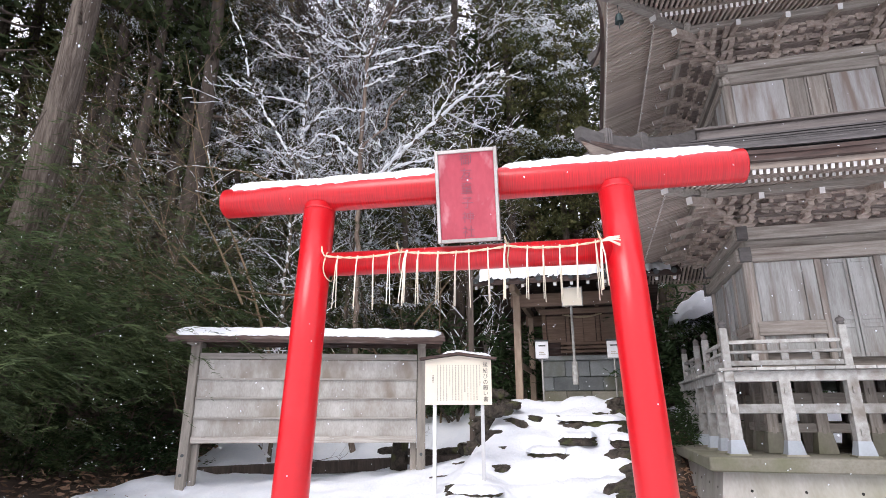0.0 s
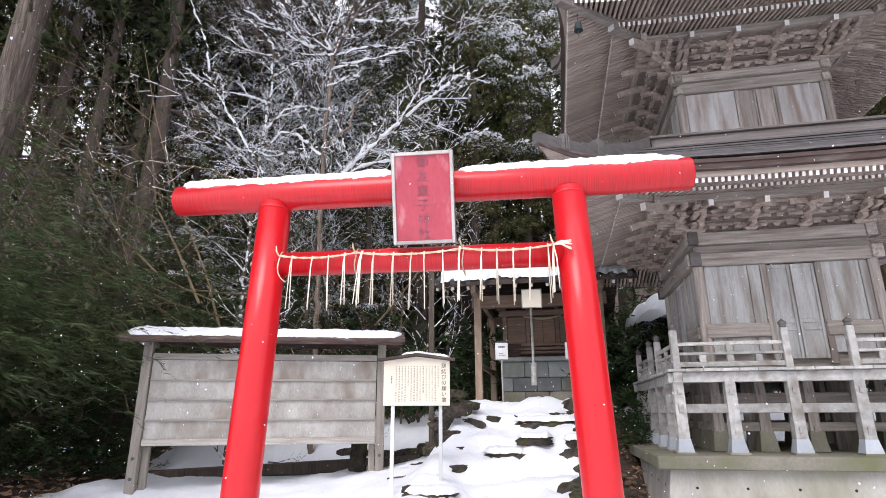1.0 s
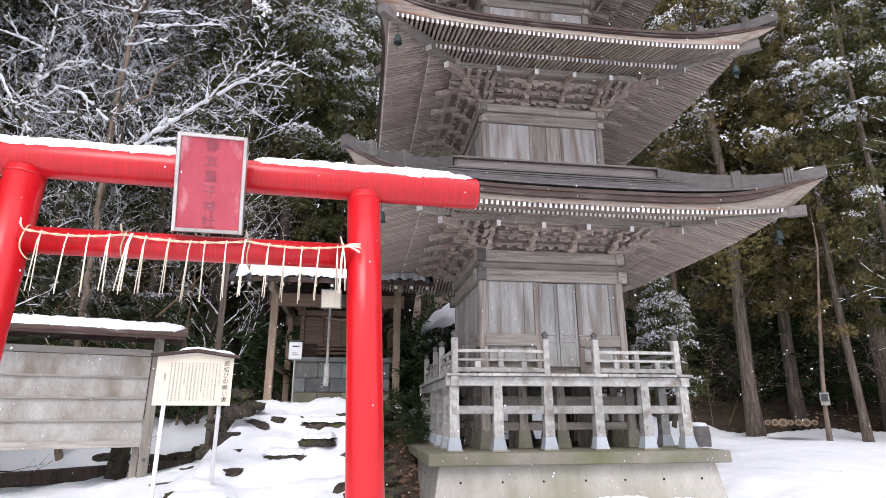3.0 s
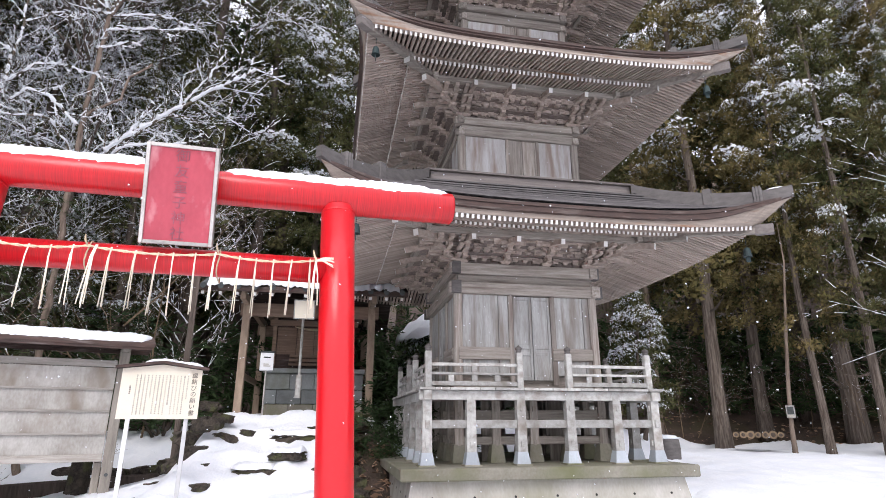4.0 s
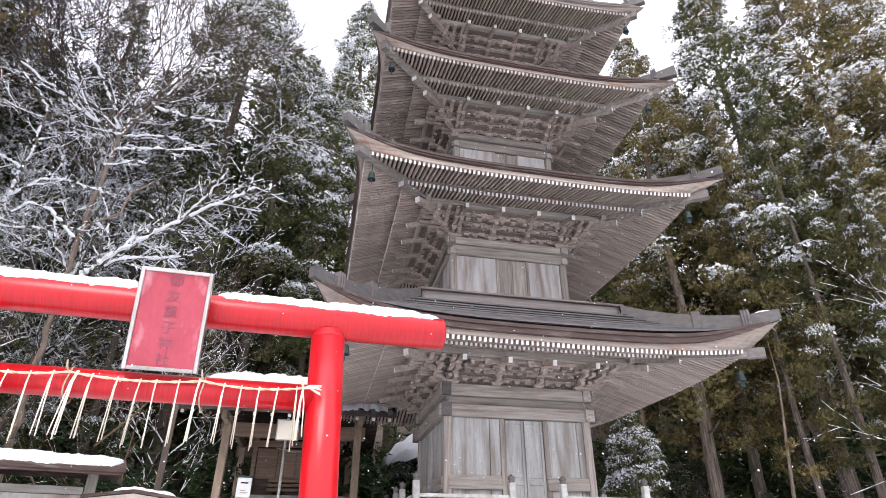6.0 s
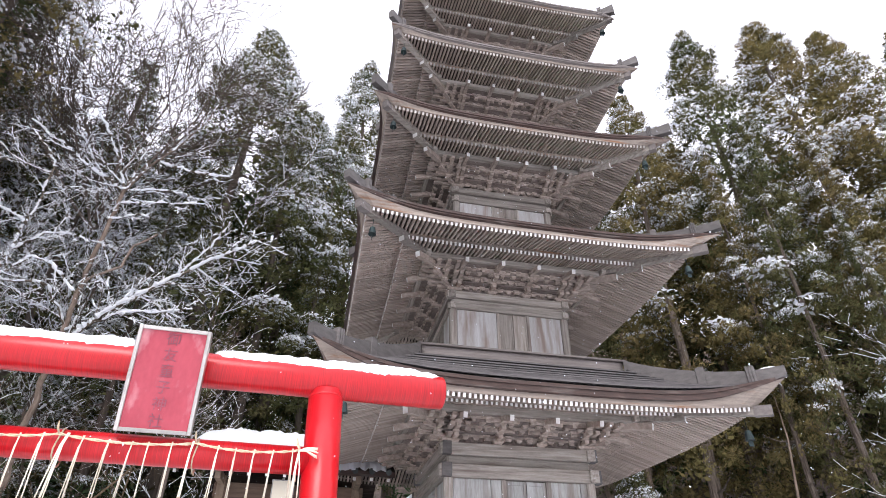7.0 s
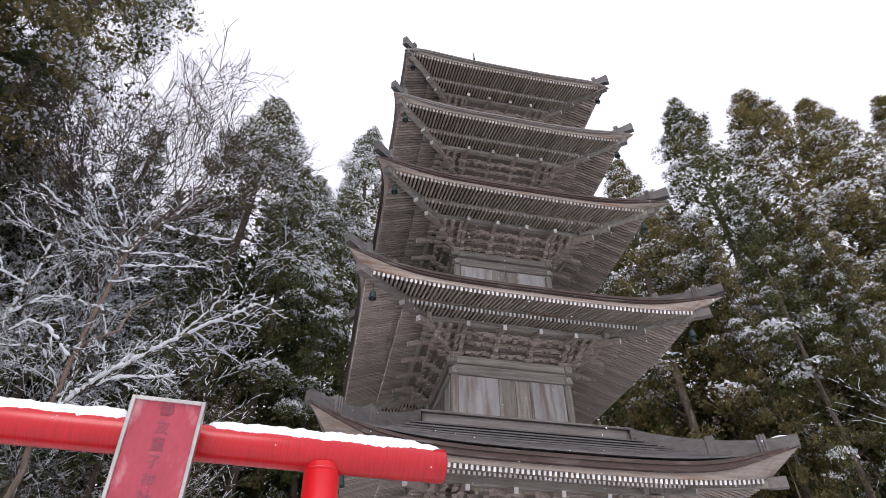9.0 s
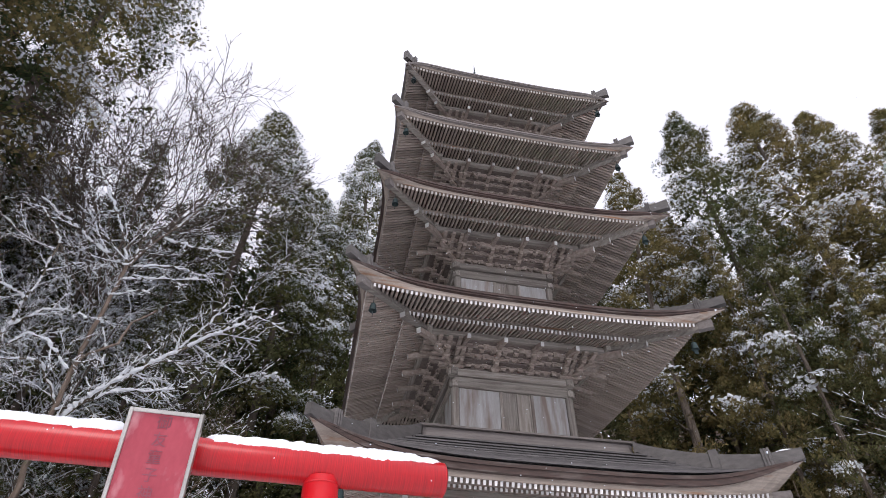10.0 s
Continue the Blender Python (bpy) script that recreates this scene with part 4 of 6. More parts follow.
        bb.box(-ph - 0.12, ph + 0.12, -ph - 0.035, -ph + 0.035, pz - 0.085, pz - 0.004, c=0.006)
        part("purlin", bb, wood_x, roof, m=turn(k) @ pose(0, 0, 0.002 * (k % 2)))
        # corner: hip rafter in two lengths, bell, ridge with end boards
        bb = Build()
        d0, d1, d2, tip = hw + 0.1, KI + 0.06, E + 0.045, 0.07 if i < 2 else 0.01
        bb.beam((-d0, -d0, ze + BR + slope * (KI - d0) - 0.02), (-d1, -d1, ze + BR), 0.085, 0.10, 0, 1)
        bb.beam((-KI + 0.1, -KI + 0.1, ze + 0.09 + BR), (-d2, -d2, ze + 0.085), 0.08, 0.10, 0, 0)
        bb.beam((-d2 + 0.06, -d2 + 0.06, ze + 0.092), (-d2 - tip, -d2 - tip, ze + 0.078), 0.09, 0.11, 2, 2)
        part("hip_rafter", bb, [wood_x, white_end, curb_wood], roof, m=turn(k))
        bell = Build()
        e = E - 0.10
        bell.tube([(-e, -e, ze + 0.02), (-e, -e, ze - 0.10)], 0.004, 5)
        bell.lathe([(0.05, -0.205), (0.046, -0.19), (0.038, -0.13), (0.03, -0.105), (0.012, -0.095)], 12, (-e, -e, ze))
        bell.box(-e - 0.003, -e + 0.003, -e - 0.03, -e + 0.03, ze - 0.27, ze - 0.21)
        part("wind_bell", bell, patina, roof, "green bronze wind bell", m=turn(k), smooth=False)
        rid = Build()
        RH = 0.17 if i == 0 else 0.10
        pts = []
        for s in range(11):
            u = s / 10
            h = top_h + 0.02 + (rh - 0.03 - top_h) * u
            hz = min(1, (E + 0.06 - h) / (E + 0.06 - top_h)) if h < E + 0.06 else 0
            base_z = ze + ET + (zt - ze - ET) * (0.72 * hz + 0.28 * hz * hz) + 0.16 * (1 - hz) ** 1.5
            pts.append((h, base_z, (rz - base_z) * max(0, (u - 0.72) / 0.28) ** 1.4))
        low, tp = [], []
        for h, q, up in pts:
            for lst, z in ((low, q - 0.03 + up * 0.55), (tp, q + RH + max(0, up - RH))):
                s2 = 0.030
                lst.append(((-h + s2, -h - s2, z), (-h - s2, -h + s2, z)))
        vs, fs = [], []
        for (a0, a1), (c0, c1) in zip(low, tp):
            vs += [a0, a1, c1, c0]
        for s in range(10):
            o = 4 * s
            fs += [(o, o + 4, o + 5, o + 1), (o + 1, o + 5, o + 6, o + 2), (o + 2, o + 6, o + 7, o + 3), (o + 3, o + 7, o + 4, o)]
        fs += [(0, 1, 2, 3), (43, 42, 41, 40)]
        rid.add(vs, fs)
        ridge = part("hip_ridge", rid, ridge_wood, roof, "grey boxed hip ridge", m=turn(k))
        for s, slats in ((5, 0), (8, 3)):
            h, q, up = pts[s]
            eb = Build()
            mm = Matrix.Translation((-h, -h, 0)) @ pose(0, 0, 0, 0, 0, 45)
            zb_, zt_ = q - 0.02 + up * 0.5, q + RH + max(0, up - RH) + (0.045 if i == 0 else 0.05)
            w = 0.048 if i == 0 else 0.038
            eb.box(-w, w, -0.062, 0.062, zb_, zt_, m=mm, c=0.005)
            for o in range(slats):
                ox = (o - 1) * 0.66 * w
                eb.box(ox - 0.24 * w, ox + 0.24 * w, -0.074, 0.074, zb_ - 0.01, zt_ + 0.008, m=mm, c=0.003)
            part("ridge_end_board", eb, ridge_wood, ridge, m=None)
        if i == 0:
            sb = Build()
            lo, hi, tops = [], [], []
            for f in range(9):
                g = 8.35 + 1.3 * f / 8
                a_, c_ = pts[int(g)], pts[min(10, int(g) + 1)]
                h, q, up = (a_[z_] + (c_[z_] - a_[z_]) * (g - int(g)) for z_ in range(3))
                zz, wd, th = q + RH + max(0, up - RH), 0.028 * math.sin(math.pi * (0.1 + 0.8 * f / 8)), 0.03 * math.sin(math.pi * (0.05 + 0.9 * f / 8))
                lo.append((-h + wd, -h - wd, zz - 0.002))
                tops.append((-h, -h, zz + th))
                hi.append((-h - wd, -h + wd, zz - 0.002))
            sb.strip([lo, tops, hi])
            part("ridge_snow", sb, snow_mat, ridge, "sliver of snow on the ridge tip", smooth=True)
    return roof


for i, (hw, z0, z1, E, ze, rh, rz) in enumerate(STOREYS):
    walls(i, hw, z0, z1)
    KI = 0.745 * E
    reach = 0.135
    ptop = ze + RISE[i] + 0.27 * (KI - hw - 0.44) - 0.085
    bset = bracket_set(hw, z1, ptop, reach).mesh("bracket", [bracket_wood, white_end])
    cset = bracket_corner(hw, z1, ptop, reach)
    tier, ceils = Build(), []
    t = (ptop - z1) / 3.2
    for q in range(3):
        h = hw + reach * q
        tier.box(-h - 0.05, h + 0.05, -h - 0.022, -h + 0.022, z1 + t * (q + 1.05), z1 + t * (q + 1.42))
        # fill and ceiling boards, toned down as shadow between the arms
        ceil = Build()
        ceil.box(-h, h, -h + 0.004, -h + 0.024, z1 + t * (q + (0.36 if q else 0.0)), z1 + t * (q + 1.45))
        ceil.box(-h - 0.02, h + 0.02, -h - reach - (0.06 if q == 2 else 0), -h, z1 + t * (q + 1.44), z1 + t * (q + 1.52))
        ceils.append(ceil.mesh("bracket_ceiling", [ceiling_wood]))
    nblk = 13
    for s in range(nblk):
        x = (-1 + 2 * (s + 0.5) / nblk) * (hw - 0.02)
        bracket_block(tier, x, hw + 0.01, z1 + t * 0.55, 0.075, t * 0.45)
        bracket_block(tier, x, hw + reach, z1 + t * 1.55, 0.075, t * 0.45)
        bracket_block(tier, x * (hw + 2 * reach) / hw, hw + 2 * reach, z1 + t * 2.0, 0.07, t * 0.42)
    tier_me = tier.mesh("bracket_beam", [bracket_wood])
    for k in range(4):
        for x in (-0.305 * hw, 0.305 * hw):
            part("bracket", bset, None, pag, m=pose(LEAN[i], 0, 0) @ turn(k) @ pose(x, 0, 0))
        foot = part("corner_bracket", cset[0][1], None, pag, m=pose(LEAN[i], 0, 0) @ turn(k) @ pose(-hw, -hw, 0))
        for nm, me in cset[1:]:
            part(nm, me, None, foot)
        for x in (-0.91 * hw, 0.91 * hw):
            part("bracket", bset, None, pag, m=pose(LEAN[i], 0, 0) @ turn(k) @ pose(x, 0, 0))
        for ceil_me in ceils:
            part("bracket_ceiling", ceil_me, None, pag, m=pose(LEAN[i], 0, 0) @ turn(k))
        part("bracket_beam", tier_me, None, pag, m=pose(LEAN[i], 0, 0) @ turn(k))
    roof_of(i, hw, z1, E, ze, rh, rz)
    if i < 4:
        # boxed curb round the foot of the next storey
        nh = STOREYS[i + 1][0]
        ch = nh + (0.50 if i == 0 else 0.34)
        zc = STOREYS[i + 1][1]
        for k in range(4):
            b = Build()
            b.box(-ch, ch, -ch, -ch + 0.05, zc - 0.16, zc + 0.10, c=0.006)
            curb = part("curb", b, curb_wood, pag, m=pose(LEAN[i + 1], 0, 0) @ turn(k) @ pose(0, 0, 0.002 * (k % 2)))
            b = Build()
            b.box(-ch - 0.04, ch + 0.04, -ch - 0.04, -nh + 0.02, zc + 0.102, zc + 0.128, c=0.004)
            part("curb_top", b, curb_wood, curb)
# spire: base box, ring shaft and tip
b = Build()
zs = STOREYS[4][4] + 0.60
b.box(-0.32, 0.32, -0.32, 0.32, zs - 0.05, zs + 0.28, c=0.02)
b.lathe([(0.24, zs + 0.28), (0.30, zs + 0.36), (0.12, zs + 0.50), (0.035, zs + 0.56), (0.022, zs + 2.95), (0.03, zs + 3.0), (0.016, zs + 3.06), (0.014, zs + 3.22), (0.002, zs + 3.36)], 16)
for q in range(9):
    r, z = 0.21 - 0.012 * q, zs + 0.72 + 0.2 * q
    b.tube([(r * math.cos(a), r * math.sin(a), z) for a in [2 * math.pi * s / 20 for s in range(21)]], 0.018, 6)
    b.box(-r, r, -0.008, 0.008, z - 0.008, z + 0.008)
    b.box(-0.008, 0.008, -r, r, z - 0.006, z + 0.006)
part("spire", b, patina, pag, "slim bronze ringed spire")

# ---- the small hall behind the stepped path ----
TZ = 1.60
hall = thing("shrine_hall", "small open-fronted wooden shrine hall with snow on its tiled roof", "shrine", pose(0, 0, 0))
for x in (-1.22, 0.88):
    for y in (9.85, 12.2):
        b = Build()
        b.box(x - 0.06, x + 0.06, y - 0.06, y + 0.06, TZ + 0.1, 3.66, c=0.006)
        post = part("pillar", b, hall_wood, hall)
        b = Build()
        b.box(x - 0.085, x + 0.085, y - 0.085, y + 0.085, TZ - 0.1, TZ + 0.1, c=0.01)
        part("stone_foot", b, concrete, post)
for y in (9.85, 12.2):
    b = Build()
    b.box(-1.32, 1.0, y - 0.05, y + 0.05, 3.34, 3.56, c=0.006)
    part("lintel", b, lintel_wood, hall)
for x in (-1.22, 0.88):
    b = Build()
    b.box(x - 0.045, x + 0.045, 9.3, 12.6, 3.52, 3.66, c=0.006)
    part("cross_beam", b, hall_wood, hall)
    b = Build()
    b.box(x - 0.02, x + 0.02, 9.9, 12.2, 2.32, 2.42)
    part("side_rail", b, hall_wood, hall)
b = Build()
for sy, y in ((-1, 9.0), (1, 13.0)):
    b.add([(-1.85, 11.0, 4.60), (1.42, 11.0, 4.60), (1.42, y, 3.66), (-1.85, y, 3.66), (-1.85, 11.0, 4.53), (1.42, 11.0, 4.53), (1.42, y, 3.58), (-1.85, y, 3.58)],
          [(0, 1, 2, 3), (7, 6, 5, 4), (3, 2, 6, 7), (0, 3, 7, 4), (1, 5, 6, 2)])
roof = part("roof", b, dark_wood, hall)
for q in range(13):
    b = Build()
    x = -1.78 + q * 0.258
    b.tube([(x, 8.98, 3.65), (x, 9.4, 3.84)], 0.045, 12)
    part("tile_end", b, iron, roof, "round dark tile end")
    b = Build()
    b.beam((x, 10.6, 4.26), (x, 9.02, 3.545), 0.045, 0.05, 0, 1)
    part("rafter", b, [hall_wood, white_end], roof)
s = drape(snow_line(3.24, 1.03, 0.15, 31.0, 90, 14), lambda p: (p.x - 1.84, 9.98 + p.y, 3.69 + (9.98 + p.y - 9.0) * 0.475 + p.z))
solo("hall_snow", s, snow_mat, "layer of fresh snow on the shrine hall's roof", "snow", smooth=True)
# altar base of concrete blocks with a little inner shrine
for r, (z0, z1) in enumerate(((TZ - 0.05, 1.92), (1.925, 2.16), (2.165, 2.44))):
    cuts = [-0.88, -0.46, -0.04, 0.38, 0.80] if r % 2 == 0 else [-0.88, -0.67, -0.25, 0.17, 0.59, 0.80]
    for x0, x1 in zip(cuts, cuts[1:]):
        b = Build()
        b.box(x0, x1 - 0.006, 10.3, 10.42, z0, z1 - 0.004, c=0.008)
        solo_b = part("concrete_block", b, mossy_concrete if r == 0 else altar_stone, hall)
b = Build()
b.box(-0.92, 0.82, 10.25, 11.6, 2.44, 2.52, c=0.01)
part("altar_slab", b, altar_stone, hall)
alt = thing("inner_shrine", "dark wooden altar shrine with doors and a straw rope", "altar", pose(-0.12, 10.95, 2.52) @ Matrix.Diagonal((1.2, 1, 1.05, 1)))
b = Build()
b.box(-0.62, 0.62, 0.0, 0.6, 0, 0.95)
part("cabinet", b, dark_wood, alt)
for x in (-0.60, -0.23, 0.23, 0.60):
    b = Build()
    b.box(x - 0.03, x + 0.03, -0.05, 0.0, 0.1, 0.95, c=0.005)
    part("column", b, lintel_wood, alt)
for x0, x1 in ((-0.56, -0.27), (-0.19, 0.0), (0.005, 0.19), (0.27, 0.56)):
    b = Build()
    b.box(x0, x1, -0.02, -0.002, 0.3, 0.78, c=0.004)
    part("door", b, lintel_wood, alt)
for q in range(3):
    b = Build()
    b.box(-0.35, 0.35, -0.12 - q * 0.09, -0.02 - q * 0.09, 0.24 - q * 0.08, 0.29 - q * 0.08, c=0.005)
    part("step", b, lintel_wood, alt)
b = Build()
b.box(-0.75, 0.75, -0.28, 0.65, 0.98, 1.03, c=0.01)
b.box(-0.68, 0.68, -0.10, -0.04, 0.80, 0.90, c=0.01)
part("canopy", b, lintel_wood, alt)
b = Build()
b.tube([(-0.3 + 0.05 * q, -0.12, 0.78 - 0.05 * math.sin(q / 12 * math.pi)) for q in range(13)], [0.008 + 0.012 * math.sin(q / 12 * math.pi) for q in range(13)], 7)
part("straw_rope", b, pale_rope, alt)
# bell rope with its wooden grip, name board, offering boxes
b = Build()
b.tube([(0, 0, 0.62), (0, 0, 1.9)], 0.022, 8)
rp_ = solo("bell_rope", b, rail_wood, "thick grey bell rope hanging before the altar", "rope", m=pose(-0.28, 9.75, 1.75))
b = Build()
b.tube([(0, 0, 0.25), (0, 0, 0.62)], 0.05, 8)
part("rope_grip", b, rail_wood, rp_)
b = Build()
b.box(-0.15, 0.15, -0.012, 0.012, -0.14, 0.14, c=0.004)
bd = solo("hall_name_board", b, sign_white, "small pale board hanging under the hall's eaves", "sign", m=pose(-0.24, 9.2, 3.36, 8, 0, 0))
for s_, (x0, x1, z0, z1) in enumerate(((-0.165, 0.165, -0.155, -0.14), (-0.165, 0.165, 0.14, 0.155), (-0.165, -0.15, -0.14, 0.14), (0.15, 0.165, -0.14, 0.14))):
    b = Build()
    b.box(x0, x1, -0.02, 0.014, z0, z1)
    part("frame_bar", b, rail_wood, bd)


def offering_box(m):
    ob = thing("offering_box", "white metal offering box on a thin pole", "box", m, "offering boxes")
    b = Build()
    b.tube([(0, 0, 0), (0, 0, 0.82)], 0.016, 8)
    part("pole", b, steel, ob)
    b = Build()
    b.box(-0.105, 0.105, -0.07, 0.07, 0.82, 1.10, c=0.008)
    bx = part("case", b, white_paint, ob)
    b = Build()
    b.box(-0.115, 0.115, -0.085, 0.08, 1.102, 1.125, c=0.004)
    part("lid", b, iron, bx)
    b = Build()
    b.box(-0.055, 0.055, -0.0725, -0.0695, 1.015, 1.035)
    part("slot", b, hole_dark, bx)
    b = Build()
    b.box(-0.05, 0.06, -0.0725, -0.0695, 0.88, 0.895)
    b.box(-0.05, 0.03, -0.0725, -0.0695, 0.91, 0.925)
    part("faint_label", b, soft_ink, bx)
    return ob


ofb = offering_box(pose(-0.80, 9.62, TZ, 0, 0, 8))
copy_thing(ofb, pose(0.36, 9.8, TZ, 0, 0, 0))


# ---- stones of the stepped path and the bank ----
def stone(seed, size, flat=0.55):
    bm = bmesh.new()
    bmesh.ops.create_icosphere(bm, subdivisions=3, radius=1)
    for v in bm.verts:
        d = v.co.normalized()
        r = 1 + 0.45 * noise.noise(d * 1.3 + Vector((seed, 0, 0))) + 0.30 * noise.noise(d * 3.1 + Vector((0, seed, 0))) + 0.20 * noise.noise(d * 7 + Vector((0, 0, seed))) + 0.10 * noise.noise(d * 16 + Vector((0, 0, seed)))
        q = Vector((d.x * r, 0.85 * math.tanh(d.y * r * 1.3), 0.8 * math.tanh(d.z * r * 1.4)))
        v.co = Vector((q.x * size[0], q.y * size[1], q.z * size[2]))
    me = bpy.data.meshes.new("stone")
    bm.to_mesh(me)
    bm.free()
    me.materials.append(rock_mat)
    return me


rnd = random.Random(21)
stones = [stone(3.7 * q + 1, (0.30, 0.2, 0.14)) for q in range(6)]
# x, y, height over the ground, size, height factor
rows = [(-1.56, 6.82, 0.10, 0.85, 0.9), (-1.28, 6.9, 0.07, 0.6, 0.9), (-0.42, 7.83, 0.09, 0.72, 0.7), (-0.22, 8.02, 0.13, 0.42, 0.8), (-0.05, 8.44, 0.13, 0.9, 0.95), (-0.42, 8.5, 0.13, 0.55, 0.9), (0.12, 8.6, 0.15, 0.7, 1.0),
        (-0.84, 8.6, 0.15, 0.6, 1.0), (-0.62, 8.66, 0.16, 0.45, 1.0), (-1.18, 7.56, 0.10, 0.5, 1.0), (-1.2, 7.95, 0.10, 0.55, 1.0), (-1.42, 8.2, 0.12, 0.8, 1.5), (-1.36, 8.3, 0.42, 0.7, 1.4), (-1.2, 8.5, 0.12, 0.7, 1.4), (-1.22, 8.58, 0.36, 0.55, 1.2), (-1.62, 8.45, 0.15, 0.8, 1.5), (-1.6, 8.5, 0.45, 0.7, 1.3), (-1.52, 8.9, 0.2, 0.8, 1.6), (-1.45, 8.85, 0.48, 0.6, 1.2), (-1.75, 8.15, 0.1, 0.6, 1.5),
        (0.0, 6.95, 0.06, 0.4, 0.7)]
for q in range(10):  # right-hand edge of the path
    rows.append((0.40 + rnd.uniform(-0.06, 0.1), 6.3 + 0.30 * q, 0.12, rnd.uniform(0.8, 1.25), 1.2))
for q in range(6):  # bank below the hall
    rows.append((-1.75 - 0.36 * q, 9.75 + 0.05 * q, 0.10, rnd.uniform(0.7, 1.0), 1.2))
for x, y, dz, sc, tall_ in rows:
    st = solo("stone", stones[rnd.randrange(6)], None, "dark weathered stone half buried in snow beside the path", "stone", group="stones of the stepped path",
              m=pose(x, y, ground_z(x, y) + dz, rnd.uniform(-8, 8), rnd.uniform(-8, 8), rnd.uniform(-40, 40)) @ Matrix.Diagonal((sc, sc, sc * tall_, 1)))

for q, (x, y, z, hw) in enumerate(((-0.10, 8.44, 1.40, 0.45), (-0.24, 7.95, 1.20, 0.22), (-0.64, 7.87, 1.01, 0.27), (0.30, 8.02, 1.17, 0.17), (-1.35, 6.62, 0.66, 0.3))):
    solo("stone", stones[q % 6], None, "dark rough step stone with snow on its top", "stone", group="stones of the stepped path", m=pose(x, y, z, 0, 0, 7 * (q % 3) - 7) @ Matrix.Diagonal((hw / 0.30, 0.9, 0.62, 1)))
    sl = drape(snow_line(2.1 * hw, 0.19, 0.075, 40.0 + q, 26, 8), lambda p: (p.x - 1.05 * hw, p.y + 0.05, 0.055 + p.z - 0.12 * max(0, -p.y - 0.1)))
    solo("step_snow", sl, snow_mat, "pillow of snow on a step stone", "snow", m=pose(x, y, z, 0, 0, 7 * (q % 3) - 7), smooth=True, group="snow on the step stones")

# ---- small things at the edge of the clearing ----
b = Build()
b.lathe([(0.17, 0), (0.19, 0.05), (0.20, 0.3), (0.185, 0.46), (0.16, 0.47)], 20)
jar = solo("stone_jar", b, ridge_wood, "dark stone jar standing in the snow behind the pagoda", "jar", m=pose(6.28, 9.75, ground_z(6.28, 9.75) + 0.02), smooth=True)
b = Build()
b.lathe([(0.165, 0.468), (0.17, 0.49), (0.14, 0.525), (0.05, 0.54), (0.01, 0.542)], 16)
solo("jar_snow", b, snow_mat, "cap of snow on the stone jar", "snow", m=jar.matrix_basis.copy(), smooth=True)
b = Build()
b.box(-0.13, 0.13, -0.012, 0.012, 0, 0.36, c=0.004)
tb = solo("tree_notice", b, rail_wood, "small pale notice board fixed to a thin trunk", "sign", m=pose(9.62, 10.53, 1.70, 0, 0, -42) @ Matrix.Diagonal((0.62, 0.62, 0.7, 1)))
b = Build()
b.box(-0.095, 0.095, -0.016, -0.0125, 0.11, 0.32)
part("dark_picture", b, iron, tb)
b = Build()
b.box(-0.09, 0.09, -0.016, -0.0125, 0.03, 0.045)
b.box(-0.09, 0.05, -0.016, -0.0125, 0.06, 0.075)
part("faint_label", b, soft_ink, tb)
for q in range(7):
    f = q / 6
    x, y = 9.0 + 0.68 * f, 11.5 - 0.52 * f
    b = Build()
    b.tube([(0, 0, 0), (0.02, 0.55, 0)], 0.062 + 0.012 * (q % 3), 12, 0, False)
    lg = solo("cut_log", b, bark_dark, "short cut log lying in a row on the litter", "log", group="row of cut logs", m=pose(x, y, 1.36, 0, 0, -40 + 6 * (q % 2)))
    b = Build()
    r_ = 0.060 + 0.012 * (q % 3)
    for r0, r1, dy in ((r_, r_ * 0.55, 0.0),):
        b.tube([(0, -0.002, 0), (0, 0.01, 0)], r0, 12, 0)
    part("pale_end", b, brown_twig, lg)
    b = Build()
    b.tube([(0, -0.006, 0), (0, 0.0, 0)], r_ * 0.55, 12, 0)
    part("dark_heart", b, bark_dark, lg)

# thin leaning trunk that carries the notice
b = Build()
b.tube([(9.62, 10.6, 0.9), (9.64, 10.6, 1.5), (9.74, 10.63, 2.2), (9.80, 10.6, 2.8), (9.95, 10.62, 3.6), (10.2, 10.6, 5.1), (10.3, 10.7, 6.5)], [0.06, 0.045, 0.042, 0.038, 0.032, 0.02, 0.006], 9)
solo("thin_cedar", b, bark, "thin crooked grey cedar trunk at the wood's edge", "tree", smooth=True)

# a rounded heap of snow over the bush behind the pagoda
b = Build()
rows = []
for j in range(13):
    f = j / 12
    row = []
    for i in range(25):
        a = 2 * math.pi * i / 24
        r = math.cos(f * math.pi / 2) * (1 + 0.2 * noise.noise((2 * math.cos(a), 2 * math.sin(a), f * 2)))
        row.append((0.85 * r * math.cos(a), 0.7 * r * math.sin(a), 0.5 * math.sin(f * math.pi / 2) + 0.22 * r * math.cos(a) + 0.12 * noise.noise((4 * math.cos(a), 4 * math.sin(a), f * 5)) + 0.06 * noise.noise((9 * math.cos(a), 9 * math.sin(a), f * 11))))
    rows.append(row)
b.strip(rows)
solo("bush_snow", b, snow_mat, "rounded heap of snow over a low bush", "snow", m=pose(2.45, 12.4, 3.48), smooth=True)

# ---- trees ----
def unit(a):
    return a / (np.linalg.norm(a, axis=1, keepdims=True) + 1e-9)


